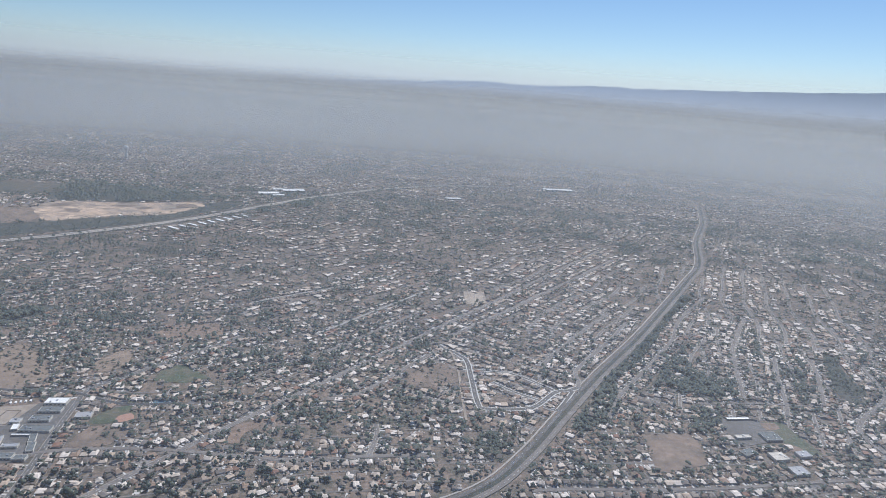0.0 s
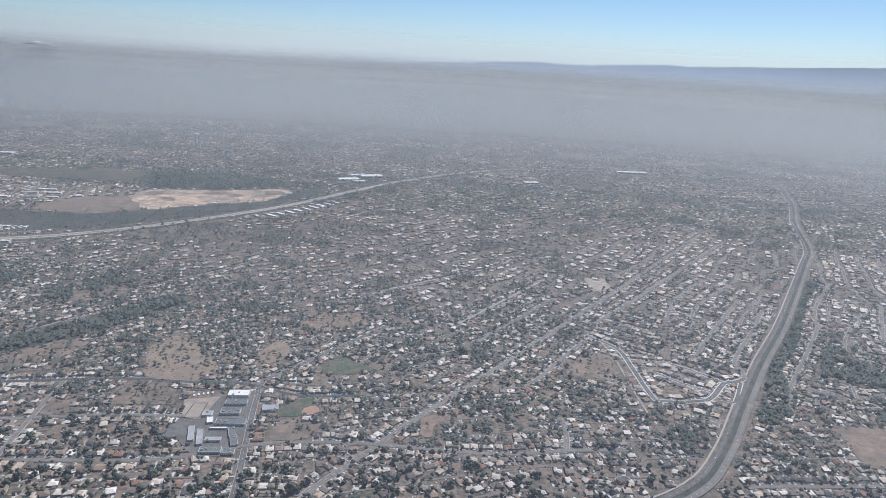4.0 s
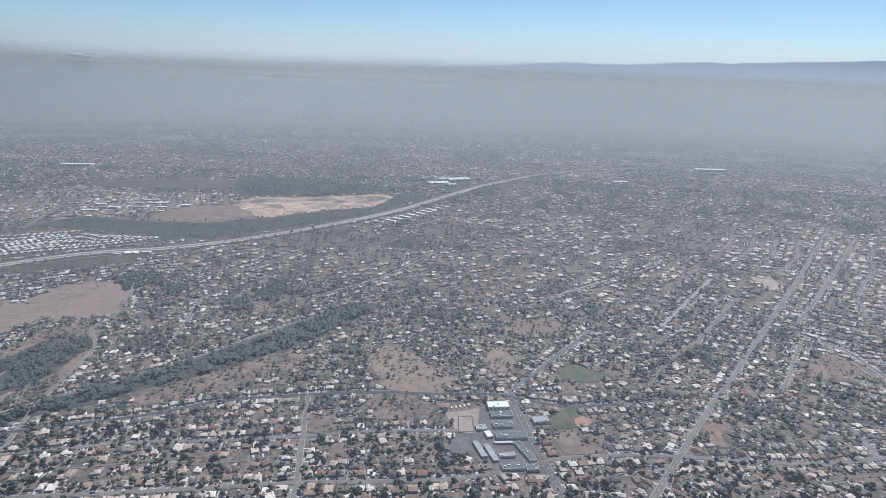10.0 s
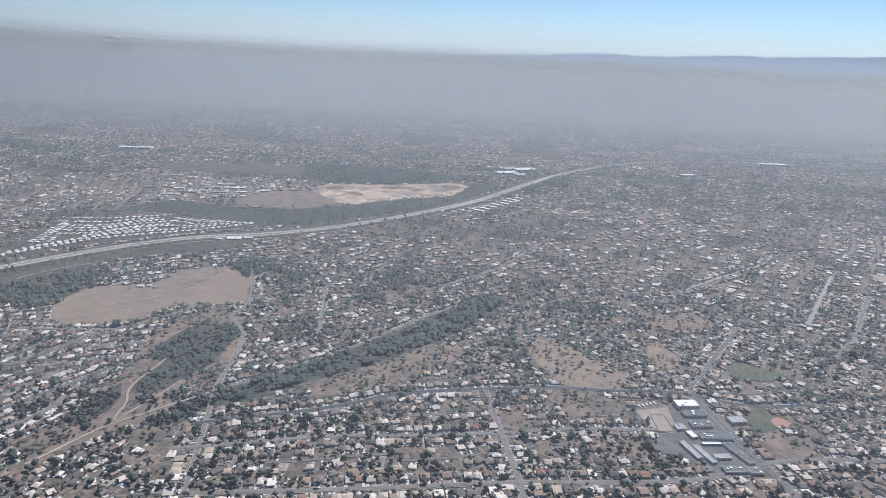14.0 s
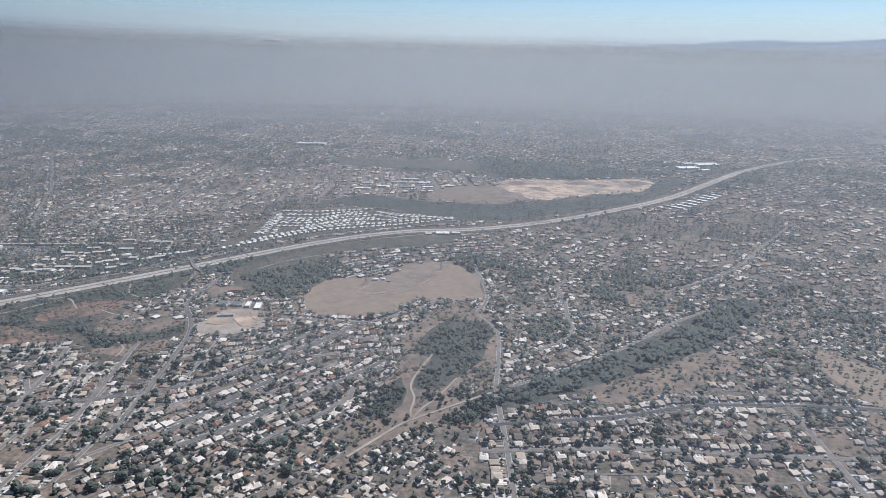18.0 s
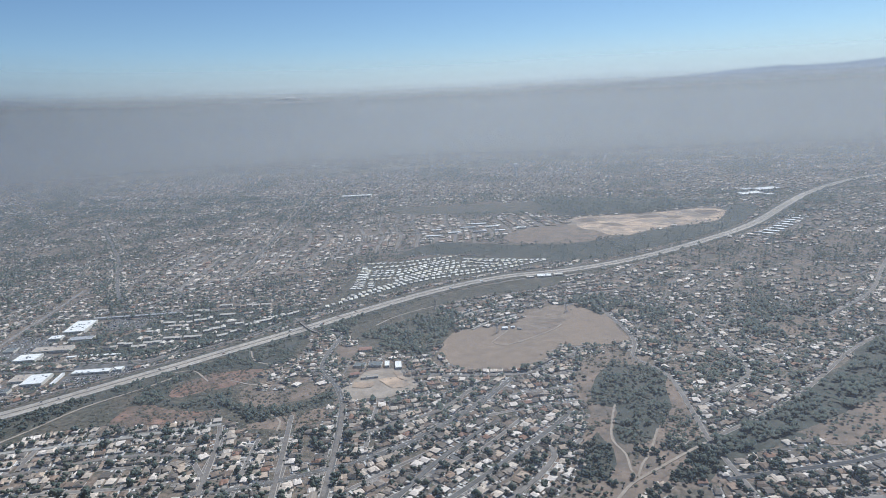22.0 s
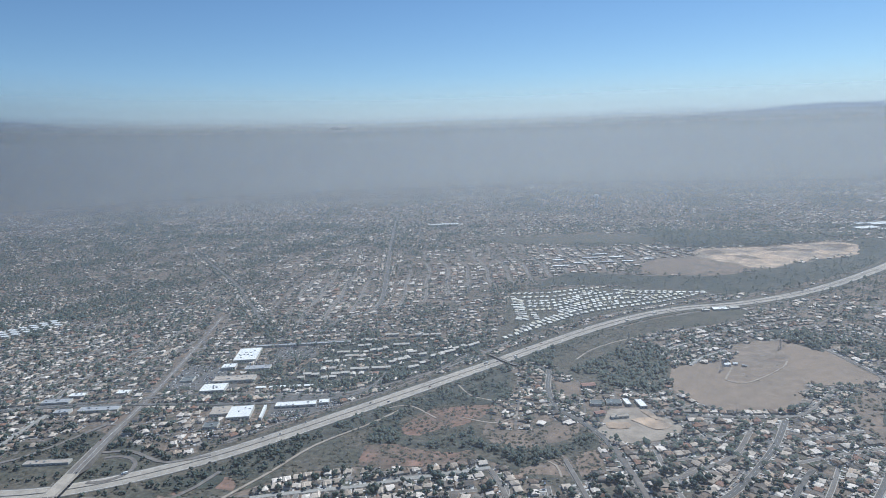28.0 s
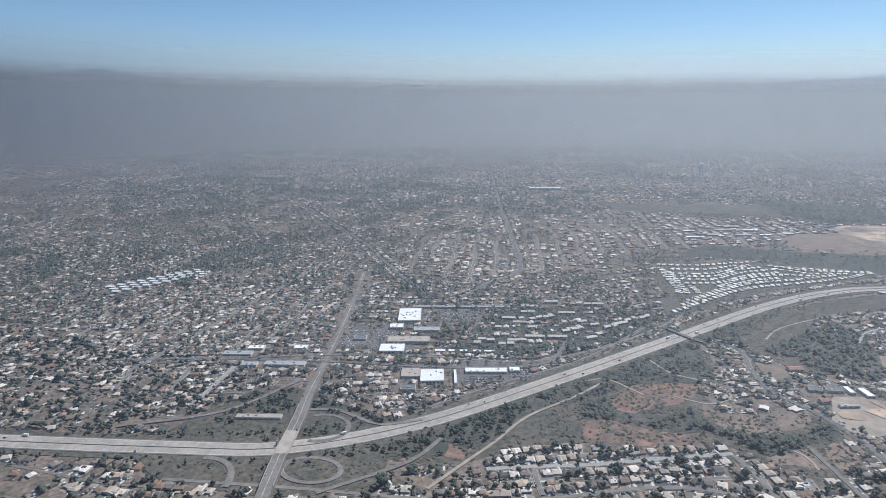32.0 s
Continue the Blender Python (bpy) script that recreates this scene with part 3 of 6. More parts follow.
# name, outline, surface, label
BIG_FIELD = [(-1013, 616), (-992, 637), (-947, 666), (-938, 704), (-901, 730), (-854, 722), (-834, 660), (-827, 622), (-876, 608), (-892, 608), (-901, 568), (-920, 544), (-949, 535), (-976, 541), (-1000, 568)]
PATCHES = [
    ("valley_floor", [(-1188, 945), (-1110, 968), (-1000, 958), (-905, 935), (-811, 1000), (-660, 1160), (-590, 1300), (-560, 1400), (-600, 1420), (-640, 1350), (-664, 1236), (-729, 1190), (-828, 1105), (-885, 1069), (-1000, 1040), (-1132, 1048)], M_valley, "dark scrub floor of the valley beyond the freeway"),
    ("dark_grove_floor", [(-1025, 1495), (-850, 1520), (-712, 1483), (-640, 1420), (-667, 1385), (-800, 1325), (-915, 1290), (-966, 1322)], M_valley, "dark wooded ground behind the sand excavation"),
    ("brown_terraces", [(-1016, 1058), (-1024, 1102), (-1001, 1164), (-930, 1205), (-870, 1170), (-839, 1130), (-880, 1069), (-947, 1047)], M_brown, "pale brown terraces beside the excavation"),
    ("grass_field", BIG_FIELD, M_grass, "wide mown field of dry golden grass on a knoll"),
    ("dirt_lot", [(-1068, 474), (-1064, 493), (-1062, 521), (-1038, 530), (-1028, 524), (-1003, 496), (-1023, 474), (-1050, 461)], M_dirt, "graded pale dirt lot between the houses"),
    ("sand_pit", [(-924, 1209), (-911, 1281), (-800, 1310), (-662, 1374), (-640, 1360), (-631, 1325), (-664, 1236), (-729, 1199), (-778, 1157), (-828, 1111), (-870, 1150)], M_sand, "large bare sandy excavation with pale terraces"),
    ("chaparral", [(-1385, 330), (-1360, 338), (-1341, 385), (-1309, 432), (-1268, 485), (-1210, 560), (-1175, 592), (-1152, 593), (-1146, 540), (-1160, 515), (-1150, 480), (-1135, 466), (-1092, 490), (-1075, 478), (-1064, 455), (-1063, 427), (-1075, 402), (-1105, 396), (-1151, 418), (-1233, 390), (-1296, 352), (-1325, 330)], M_olive, "olive canyon slope with dense chaparral"),
    ("red_slope", [(-1224, 472), (-1210, 493), (-1161, 514), (-1158, 504), (-1170, 480), (-1204, 449), (-1218, 449)], M_redsoil, "reddish bare slope in the chaparral"),
    ("red_slope", [(-1241, 424), (-1221, 428), (-1191, 423), (-1154, 431), (-1162, 412), (-1197, 399), (-1234, 393)], M_redsoil, "reddish bare slope above the house row"),
    ("red_slope", [(-1157, 479), (-1133, 468), (-1089, 492), (-1081, 476), (-1103, 452), (-1133, 438), (-1151, 453)], M_brown, "tan bare slope in the chaparral"),
    ("red_slope", [(-1079, 444), (-1064, 452), (-1063, 427), (-1077, 408), (-1083, 427)], M_ochre, "brown cut slope beside the road"),
    ("red_slope", [(-1116, 424), (-1098, 434), (-1086, 427), (-1084, 409), (-1110, 404), (-1120, 404)], M_brown, "tan weedy slope with brush"),
    ("red_slope", [(-1359, 337), (-1345, 364), (-1315, 358), (-1308, 346), (-1327, 344), (-1339, 329)], M_redsoil, "reddish cut slope beside the freeway"),
    ("canyon", [(-863, 580), (-832, 598), (-800, 570), (-782, 500), (-775, 444), (-790, 410), (-815, 380), (-840, 345), (-868, 350), (-860, 375), (-856, 401), (-862, 430), (-858, 473), (-874, 506), (-866, 560)], M_brown, "dry canyon floor with trails and brush"),
    ("sandy_clearing", [(-807, 446), (-795, 447), (-784, 431), (-797, 426)], M_dirt, "pale sandy clearing between bushes"),
    ("dirt_clearing", [(-853, 459), (-841, 462), (-843, 441), (-855, 430)], M_ochre, "small bare orange clearing beside the trees"),
    ("creek_bed", [(-790, 395), (-740, 432), (-660, 500), (-590, 590), (-545, 690), (-575, 700), (-640, 600), (-690, 535), (-750, 470), (-790, 430)], M_valley, "dark wooded creek bed"),
    ("brown_slope", [(-719, 462), (-660, 520), (-610, 560), (-585, 548), (-620, 495), (-680, 450)], M_brown, "brown weedy slope above the creek"),
    ("weedy_lot", [(-524, 566), (-508, 590), (-482, 574), (-464, 552), (-447, 530), (-448, 503), (-472, 494), (-500, 500), (-514, 530)], M_grass, "open weedy lot with scattered bushes"),
    ("weedy_lot", [(-400, 655), (-378, 684), (-341, 692), (-319, 667), (-345, 640), (-386, 638)], M_ochre, "open reddish grass lot among houses"),
    ("weedy_lot", [(-413, 598), (-396, 605), (-388, 566), (-401, 549), (-413, 564)], M_grass, "open dry grass lot among houses"),
    ("weedy_lot", [(-508, 482), (-480, 486), (-456, 490), (-453, 472), (-474, 453), (-508, 447)], M_brown, "bare brown lot beside the houses"),
    ("weedy_lot", [(-358, 446), (-327, 452), (-324, 425), (-346, 417), (-354, 429)], M_brown, "bare brown lot near the school"),
    ("weedy_lot", [(-529, 415), (-518, 420), (-512, 397), (-521, 391)], M_brown, "small bare brown lot"),
    ("weedy_lot", [(-240, 470), (-223, 482), (-205, 486), (-228, 463), (-226, 449), (-236, 442), (-241, 448)], M_ochre, "graded orange-brown building lot beside the boulevard"),
    ("weedy_lot", [(-105, 610), (-72, 634), (-63, 619), (-48, 593), (-67, 585), (-99, 568), (-104, 594)], M_brown, "dry grass slope with scattered bushes beside the estate"),
    ("brown_valley", [(401, 763), (408, 743), (393, 692), (390, 649), (362, 616), (355, 631), (371, 687)], M_brown, "brown brushy gully between the houses"),
    ("weedy_lot", [(-690, 690), (-650, 720), (-630, 690), (-670, 660)], M_brown, "brown vacant lot"),
    ("weedy_lot", [(-560, 445), (-535, 452), (-528, 428), (-552, 422)], M_brown, "bare brown vacant lot"),
    ("playing_field", [(-361, 460), (-355, 480), (-340, 489), (-329, 476), (-325, 465), (-344, 456), (-358, 453)], M_lawn, "school ball field with green and worn grass"),
    ("playing_field", [(-348, 570), (-330, 577), (-294, 553), (-314, 538), (-344, 538)], M_lawn, "faded green sports field"),
    ("sports_ground", [(-54, 892), (-24, 899), (-20, 848), (-50, 836)], M_dirt, "pale bare sports ground beside the boulevard"),
    ("school_lot", [(-445, 466), (-416, 477), (-414, 466), (-419, 438), (-434, 439)], M_dirt, "sandy yard beside the school"),
    ("school_paving", [(-435, 435), (-418, 440), (-417, 478), (-390, 490), (-384, 472), (-380, 447), (-371, 394), (-401, 387), (-409, 396), (-424, 409), (-439, 411)], M_asphalt, "dark asphalt school paving"),
    ("school_field", [(117, 516), (167, 529), (163, 477), (116, 455)], M_brown, "brown worn school field"),
    ("school_paving", [(196, 560), (240, 566), (244, 528), (206, 512)], M_asphalt, "grey asphalt school court"),
    ("school_lawn", [(242, 562), (262, 565), (275, 509), (251, 505)], M_lawn, "worn green school lawn"),
    ("car_park", [(-1362, 500), (-1300, 515), (-1292, 478), (-1345, 455)], M_asphalt, "asphalt car park beside the freeway"),
    ("car_park", [(-1429, 625), (-1387, 639), (-1370, 604), (-1414, 590)], M_asphalt, "asphalt car park of the supermarket"),
    ("car_park", [(-1498, 560), (-1455, 560), (-1400, 505), (-1480, 495)], M_asphalt, "dark asphalt car park between the shops"),
    ("park_land", [(-1283, 1312), (-1341, 1411), (-1208, 1422), (-1030, 1470), (-990, 1340)], M_olive, "brown open land with a boundary road"),
    ("interchange_land", [(-1500, 400), (-1455, 400), (-1440, 380), (-1385, 385), (-1365, 350), (-1350, 300), (-1380, 276), (-1480, 262), (-1520, 290)], M_olive, "green weedy land inside the interchange loops"),
    ("home_park_ground", [(-1207, 905), (-1140, 935), (-1080, 960), (-930, 945), (-975, 890), (-1074, 812), (-1180, 690), (-1192, 760)], M_olive, "green and grey ground between the mobile homes"),
    ("scrub_slope", [(-1142, 659), (-1088, 719), (-1040, 770), (-1006, 803), (-905, 858), (-919, 803), (-1010, 745), (-1044, 690), (-1005, 660), (-1010, 600), (-1061, 568), (-1113, 605)], M_olive, "olive scrub slope below the freeway"),
    ("roadside_lot", [(-1112, 576), (-1092, 580), (-1086, 552), (-1102, 543)], M_brown, "bare lot beside the winding road"),
]
# places of trees: outline, trees per square metre, smallest and largest crown
WOODS = [
    ([(-785, 405), (-740, 440), (-665, 505), (-592, 592), (-545, 690), (-572, 698), (-632, 600), (-685, 535), (-745, 470), (-782, 430)], 0.062, 1.6, 4.0),
    ([(-841, 576), (-827, 565), (-794, 561), (-798, 522), (-797, 486), (-808, 458), (-814, 436), (-831, 426), (-838, 440), (-838, 480), (-855, 487), (-856, 522)], 0.052, 1.2, 3.2),
    ([(-871, 385), (-901, 468), (-874, 503), (-840, 436), (-820, 381), (-847, 358)], 0.02, 0.9, 2.6),
    ([(-850, 440), (-840, 420), (-838, 398), (-845, 379), (-859, 380), (-857, 412)], 0.045, 1.3, 3.2),
    ([(-801, 473), (-779, 480), (-777, 441), (-796, 418), (-810, 430)], 0.05, 1.0, 2.6),
    ([(-780, 429), (-771, 413), (-781, 389), (-804, 386), (-793, 410)], 0.055, 1.4, 3.4),
    ([(-1333, 372), (-1300, 437), (-1265, 478), (-1225, 522), (-1172, 596), (-1160, 590), (-1146, 537), (-1161, 514), (-1200, 507), (-1232, 469), (-1283, 419), (-1292, 382), (-1309, 357)], 0.05, 1.0, 2.9),
    ([(-1053, 674), (-1030, 700), (-1001, 684), (-1005, 640), (-1017, 567), (-1053, 571), (-1099, 610)], 0.06, 1.4, 3.6),
    ([(-1185, 620), (-1123, 690), (-1118, 620), (-1150, 628)], 0.05, 1.4, 3.2),
    ([(53, 515), (79, 567), (103, 628), (131, 692), (202, 829), (270, 950), (296, 950), (236, 845), (181, 735), (139, 660), (114, 624), (110, 572), (90, 533), (62, 512)], 0.085, 1.5, 3.8),
    ([(254, 805), (222, 740), (210, 675), (224, 652), (255, 664), (234, 614), (186, 605), (171, 624), (155, 621), (175, 668), (205, 715)], 0.075, 1.6, 3.8),
    ([(190, 579), (209, 578), (196, 547), (174, 530), (165, 537)], 0.07, 1.6, 3.4),
    ([(331, 822), (341, 825), (309, 722), (296, 712)], 0.06, 1.6, 3.4),
    ([(346, 723), (359, 732), (312, 617), (303, 616)], 0.06, 1.6, 3.4),
    ([(401, 763), (408, 743), (393, 692), (390, 649), (362, 616), (355, 631), (371, 687)], 0.035, 1.2, 3.2),
    ([(-31, 488), (-10, 504), (-6, 482), (-18, 459), (-37, 455)], 0.06, 1.6, 3.6),
    ([(-202, 517), (-143, 531), (-158, 480), (-191, 455), (-216, 427), (-222, 446), (-215, 483)], 0.028, 1.6, 3.6),
    ([(-1244, 441), (-1228, 466), (-1217, 440), (-1192, 435), (-1165, 462), (-1158, 446), (-1144, 438), (-1108, 442), (-1089, 457), (-1073, 470), (-1067, 460), (-1109, 419), (-1120, 415), (-1144, 430), (-1192, 429), (-1241, 428)], 0.08, 1.2, 3.0),
    ([(-1188, 940), (-1100, 970), (-1000, 955), (-905, 928), (-811, 990), (-655, 1160), (-560, 1400), (-600, 1400), (-664, 1230), (-729, 1185), (-828, 1100), (-1000, 1035), (-1132, 1045)], 0.012, 1.8, 4.0),
    ([(-1025, 1495), (-850, 1520), (-712, 1483), (-640, 1420), (-667, 1385), (-800, 1325), (-915, 1290), (-966, 1322)], 0.014, 2.5, 5.0),
    ([(-704, 772), (-665, 776), (-638, 694), (-650, 664), (-680, 697), (-708, 726)], 0.03, 1.6, 3.6),
    ([(-719, 462), (-660, 520), (-610, 560), (-585, 548), (-620, 495), (-680, 450)], 0.024, 1.2, 2.8),
    ([(-850, 700), (-835, 740), (-850, 775), (-890, 770), (-880, 735)], 0.05, 1.8, 3.6),
    ([(-660, 745), (-600, 800), (-585, 760), (-640, 715)], 0.026, 1.8, 3.6),
    ([(-1495, 395), (-1460, 400), (-1450, 372), (-1490, 330), (-1510, 340)], 0.035, 1.4, 3.0),
    ([(-1458, 405), (-1426, 390), (-1374, 384), (-1366, 380), (-1385, 367), (-1439, 377)], 0.05, 1.3, 3.0),
    ([(-1410, 372), (-1396, 360), (-1400, 342), (-1420, 332), (-1430, 350)], 0.03, 1.0, 2.2),
    ([(-1345, 335), (-1320, 345), (-1330, 372), (-1360, 352), (-1370, 330)], 0.04, 1.2, 2.6),
    ([(-1340, 520), (-1300, 530), (-1255, 560), (-1262, 575), (-1310, 548), (-1345, 535)], 0.05, 1.5, 3.0),
    ([(-1380, 520), (-1300, 520), (-1296, 528), (-1378, 530)], 0.06, 1.3, 2.6),
    ([(-900, 375), (-850, 350), (-800, 405), (-790, 440), (-830, 430), (-880, 360)], 0.02, 1.3, 3.2),
    ([(-1207, 905), (-1140, 935), (-1080, 960), (-930, 945), (-975, 890), (-1074, 812), (-1180, 690), (-1192, 760)], 0.02, 0.9, 2.0),
    ([(-1370, 660), (-1227, 690), (-1195, 660), (-1229, 590), (-1300, 540), (-1364, 530)], 0.035, 0.9, 2.4),
    ([(-1520, 640), (-1370, 650), (-1360, 530), (-1500, 500)], 0.016, 0.9, 2.2),
    ([(-1822, 646), (-1857, 826), (-1811, 1003), (-1768, 1281), (-1670, 1463), (-1692, 1118), (-1737, 886), (-1769, 728), (-1773, 614)], 0.03, 1.8, 3.8),
    ([(-2272, 1203), (-2221, 1343), (-1967, 1073), (-2016, 959)], 0.02, 2.0, 4.2),
    ([(-2687, 1385), (-2454, 1346), (-1997, 937), (-1891, 740), (-1916, 661)], 0.012, 2.0, 4.2),
    ([(-1580, 1000), (-1500, 1010), (-1480, 1060), (-1600, 1060)], 0.02, 2.0, 4.0),
    ([(-1800, 760), (-1600, 860), (-1580, 890), (-1820, 800)], 0.03, 2.0, 4.0),
    ([(-524, 566), (-508, 590), (-482, 574), (-464, 552), (-447, 530), (-448, 503), (-472, 494), (-500, 500), (-514, 530)], 0.014, 1.3, 2.8),
    ([(-400, 655), (-378, 684), (-341, 692), (-319, 667), (-345, 640), (-386, 638)], 0.012, 1.3, 2.6),
    ([(-508, 482), (-456, 490), (-453, 472), (-474, 453), (-508, 447)], 0.022, 1.1, 2.6),
    ([(-413, 598), (-396, 605), (-388, 566), (-401, 549), (-413, 564)], 0.012, 1.2, 2.4),
    ([(-358, 446), (-327, 452), (-324, 425), (-346, 417), (-354, 429)], 0.016, 1.2, 2.4),
    ([(-105, 610), (-72, 634), (-48, 593), (-67, 585), (-99, 568)], 0.012, 1.2, 2.4),
]
BRUSH = [("scrub_slope", .13, .6, 1.9), ("grass_field", .0012, .5, 1.6), ("dirt_lot", .001, .5, 1.2), ("chaparral", 0.12, 0.6, 1.9), ("red_slope", 0.045, 0.5, 1.4), ("canyon", 0.06, 0.6, 2.6), ("brown_slope", 0.03, 0.7, 1.8), ("weedy_lot", 0.035, 0.5, 2.0), ("interchange_land", 0.07, 0.7, 1.9), ("brown_valley", .05, .6, 1.6),]

# ---- ground ----
SIZE = 5200
gx, gy = np.meshgrid(np.linspace(-SIZE, SIZE, 53) - 600, np.linspace(-1200, SIZE, 41), indexing="ij")
k = np.arange(gx.size).reshape(gx.shape)
tagged(new("ground", mesh_of("ground", np.column_stack([gx.ravel(), gy.ravel(), np.zeros(gx.size)]),
                             quads(np.stack([k[:-1, :-1].ravel(), k[1:, :-1].ravel(), k[1:, 1:].ravel(), k[:-1, 1:].ravel()], 1)), [M_soil])),
       "dry grey-brown suburban soil reaching to the haze", "ground", kind="structure")
OUT = {}
for i, (name, outline, surface, label) in enumerate(PATCHES):
    OUT.setdefault(name, []).append(np.array(outline, float) if "school" in name or "car_park" in name or "playing" in name or "sports" in name else blob(outline, 9.0 if name == "weedy_lot" else 5.0))
    sheet(name, OUT[name][-1], surface, 0.13 + 0.006 * i, label, category="ground")

# One even dark sheet under each dense grove.
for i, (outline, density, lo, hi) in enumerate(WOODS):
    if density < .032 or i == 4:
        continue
    sheet("wooded_floor", blob(outline, 4.0), M_valley, 0.15 + 0.006 * (i % 5) + .185, "dark ground under dense trees", category="ground")

for i, p in enumerate(([(-862, 1218), (-840, 1190), (-818, 1192), (-835, 1222)], [(-742, 1270), (-722, 1262), (-716, 1282), (-734, 1292)], [(-690, 1340), (-655, 1350), (-640, 1325), (-668, 1300)], [(-905, 1260), (-880, 1275), (-870, 1240), (-900, 1225)], [(-800, 1285), (-760, 1300), (-755, 1280), (-795, 1268)])):
    sheet("excavation_cut", blob(p, 3), M_brown, .36, "brown worked ground in the sandy excavation", category="ground")

sheet("mown_grass", blob([(-944, 662), (-932, 698), (-919, 722), (-898, 728), (-890, 700), (-889, 674), (-899, 662), (-912, 642), (-928, 634)], 4.0), M_greyfield, .37, "greyer weedy part of the mown field", category="ground")
sheet("mown_grass", blob([(-918, 664), (-900, 681), (-891, 678), (-899, 668)], 2.0), M_brown, .38, "dark weedy streak across the mown field", category="ground")

# ---- main roads ----
SURFACE = {"dark": M_shadedroad, "dusty": M_lane, "estate": M_asphalt, "pale": M_paleroad, "asphalt": M_asphalt, "street": M_street, "dirt": M_dirt}


road_count = [0]


def road(name, line, width, surface, label, kerb=True, walk_width=.5):
    road_count[0] += 1
    z = 0.4 + .008 * road_count[0]      # each road a little above the one it crosses
    ob = new(name, mesh_of(name, *strip(line, width / 2, -width / 2, 0.0, z), [surface]))
    tagged(ob, label, "road", kind="structure")
    if kerb:
        for s in (1, -1):
            part("sidewalk", strip(line, s * width / 2 + walk_width * (s > 0), s * width / 2 - walk_width * (s < 0), 0.0, .36), M_kerb if walk_width < 1 else M_drive, ob)
        if width >= 3.9:
            part("centre_line", dashes(line, 0.0, 3.0, 5.0, 0.12, z + .004), M_paint, ob)
    return ob


for name, line, width, surface in LINES:
    road(name, line, width, SURFACE[surface], {"dark": "dark narrow asphalt avenue with hedge shadow in its colour", "dusty": "narrow dusty road", "pale": "pale concrete residential street", "estate": "new asphalt estate road with pale sidewalks", "asphalt": "dark asphalt road with pale sidewalks", "street": "worn grey residential road with pale kerbs", "dirt": "narrow pale dirt track"}[surface], surface != "dirt", 1.0 if surface == "estate" else .5)


def motorway(name, line, half, gap, surface, label, z):
    ob = tagged(new(name, mesh_of(name, *strip(line, half, -half, 0.0, z), [surface])), label, "freeway", kind="structure")
    for s in (1, -1):
        part("verge", strip(line, s * (half + 1.2) + 6 * (s > 0), s * (half + 1.2) - 6 * (s < 0), 0.0, .34), M_olive, ob, "weedy green verge")
    part("median_barrier", strip(line, .25, -.25, z, z + .5), M_kerb, ob, "pale concrete median barrier")
    for s in (1, -1):
        part("shoulder", strip(line, s * half + 1.2 * (s > 0), s * half - 1.2 * (s < 0), 0.0, z - .06), M_asphalt, ob, "dark asphalt shoulder")
        part("edge_line", strip(line, s * (half - .8) + .09, s * (half - .8) - .09, z, z + .03), M_paint, ob)
        for lane in (2.6, 4.6, 6.6):
            if lane < half - 1.5:
                part("lane_line", dashes(line, s * lane, 2.5, 5.0, .08, z + .005), M_paint, ob)
    return ob


motorway("freeway", FREEWAY, 8.2, .5, M_concrete, "pale concrete freeway with four lanes each way", 0.6)
hw = tagged(new("highway", mesh_of("highway", *strip(HIGHWAY, 7.0, -7.0, 0.0, .45), [M_valley])), "divided highway with two grey carriageways and a scrubby median", "highway", kind="structure")
for mid, half, stuff in ((4.9, 1.9, M_asphalt), (-4.0, 2.7, M_street)):
    part("carriageway", strip(HIGHWAY, mid + half, mid - half, 0.0, .6), stuff, hw, "worn grey carriageway")
    part("lane_line", dashes(HIGHWAY, mid, 2.5, 4.5, .09, .604), M_paint, hw)
part("side_path", strip(HIGHWAY, 10.2, 8.6, 0.0, 0.4), M_kerb, hw, "pale path beside the highway")
# bank of the highway
BUFFERS = [(FREEWAY, 17), (HIGHWAY, 11.5), (CROSS_ROAD, 5.5)] + [(l, w / 2 + 2.0) for _, l, w, _ in LINES]

# ---- interchange ----
s = np.linspace(0, 1, len(CROSS_ROAD))
dist = np.linalg.norm(CROSS_ROAD - (-1430, 322), axis=1)
rise = 0.4 + 5.0 * np.clip(1.25 - dist / 90, 0, 1) ** 1.0
rise = np.minimum(rise, 5.2)
wide = np.where(CROSS_ROAD[:, 1] > 420, 3.0, 4.3)[:, None]
bridge = tagged(new("overpass", mesh_of("overpass", *strip(CROSS_ROAD, wide, -wide, np.maximum(rise - 1.0, 0.0) * (dist < 26), rise), [M_street])),
                "wide grey asphalt road with an overpass crossing the freeway", "bridge", kind="structure")
deck = CROSS_ROAD[dist < 26]
part("deck", strip(deck, 4.8, -4.8, 4.2, 5.26), M_concrete, bridge, "pale concrete bridge deck")
for q in (1, -1):
    part("parapet", strip(CROSS_ROAD[dist < 60], q * 4.2 + .15, q * 4.2 - .15, rise[dist < 60], rise[dist < 60] + .6), M_kerb, bridge, "low concrete parapet")
    part("lane_line", strip(CROSS_ROAD, q * .2 + .04, q * .2 - .04, rise + .01, rise + 0.04), M_paint, bridge)
d0 = (CROSS_ROAD[-1] - CROSS_ROAD[0]) / np.linalg.norm(CROSS_ROAD[-1] - CROSS_ROAD[0])
for q in (-1, 1):
    for w in (-4, -1.4, 1.4, 4):
        c = np.array((-1430, 322)) + np.array((-d0[1], d0[0])) * w
        part("pier", box(c[0] + q * 1.2 * d0[0], c[1] + q * 1.2 * d0[1], 0, 1, 1, 4.3), M_concrete, bridge)


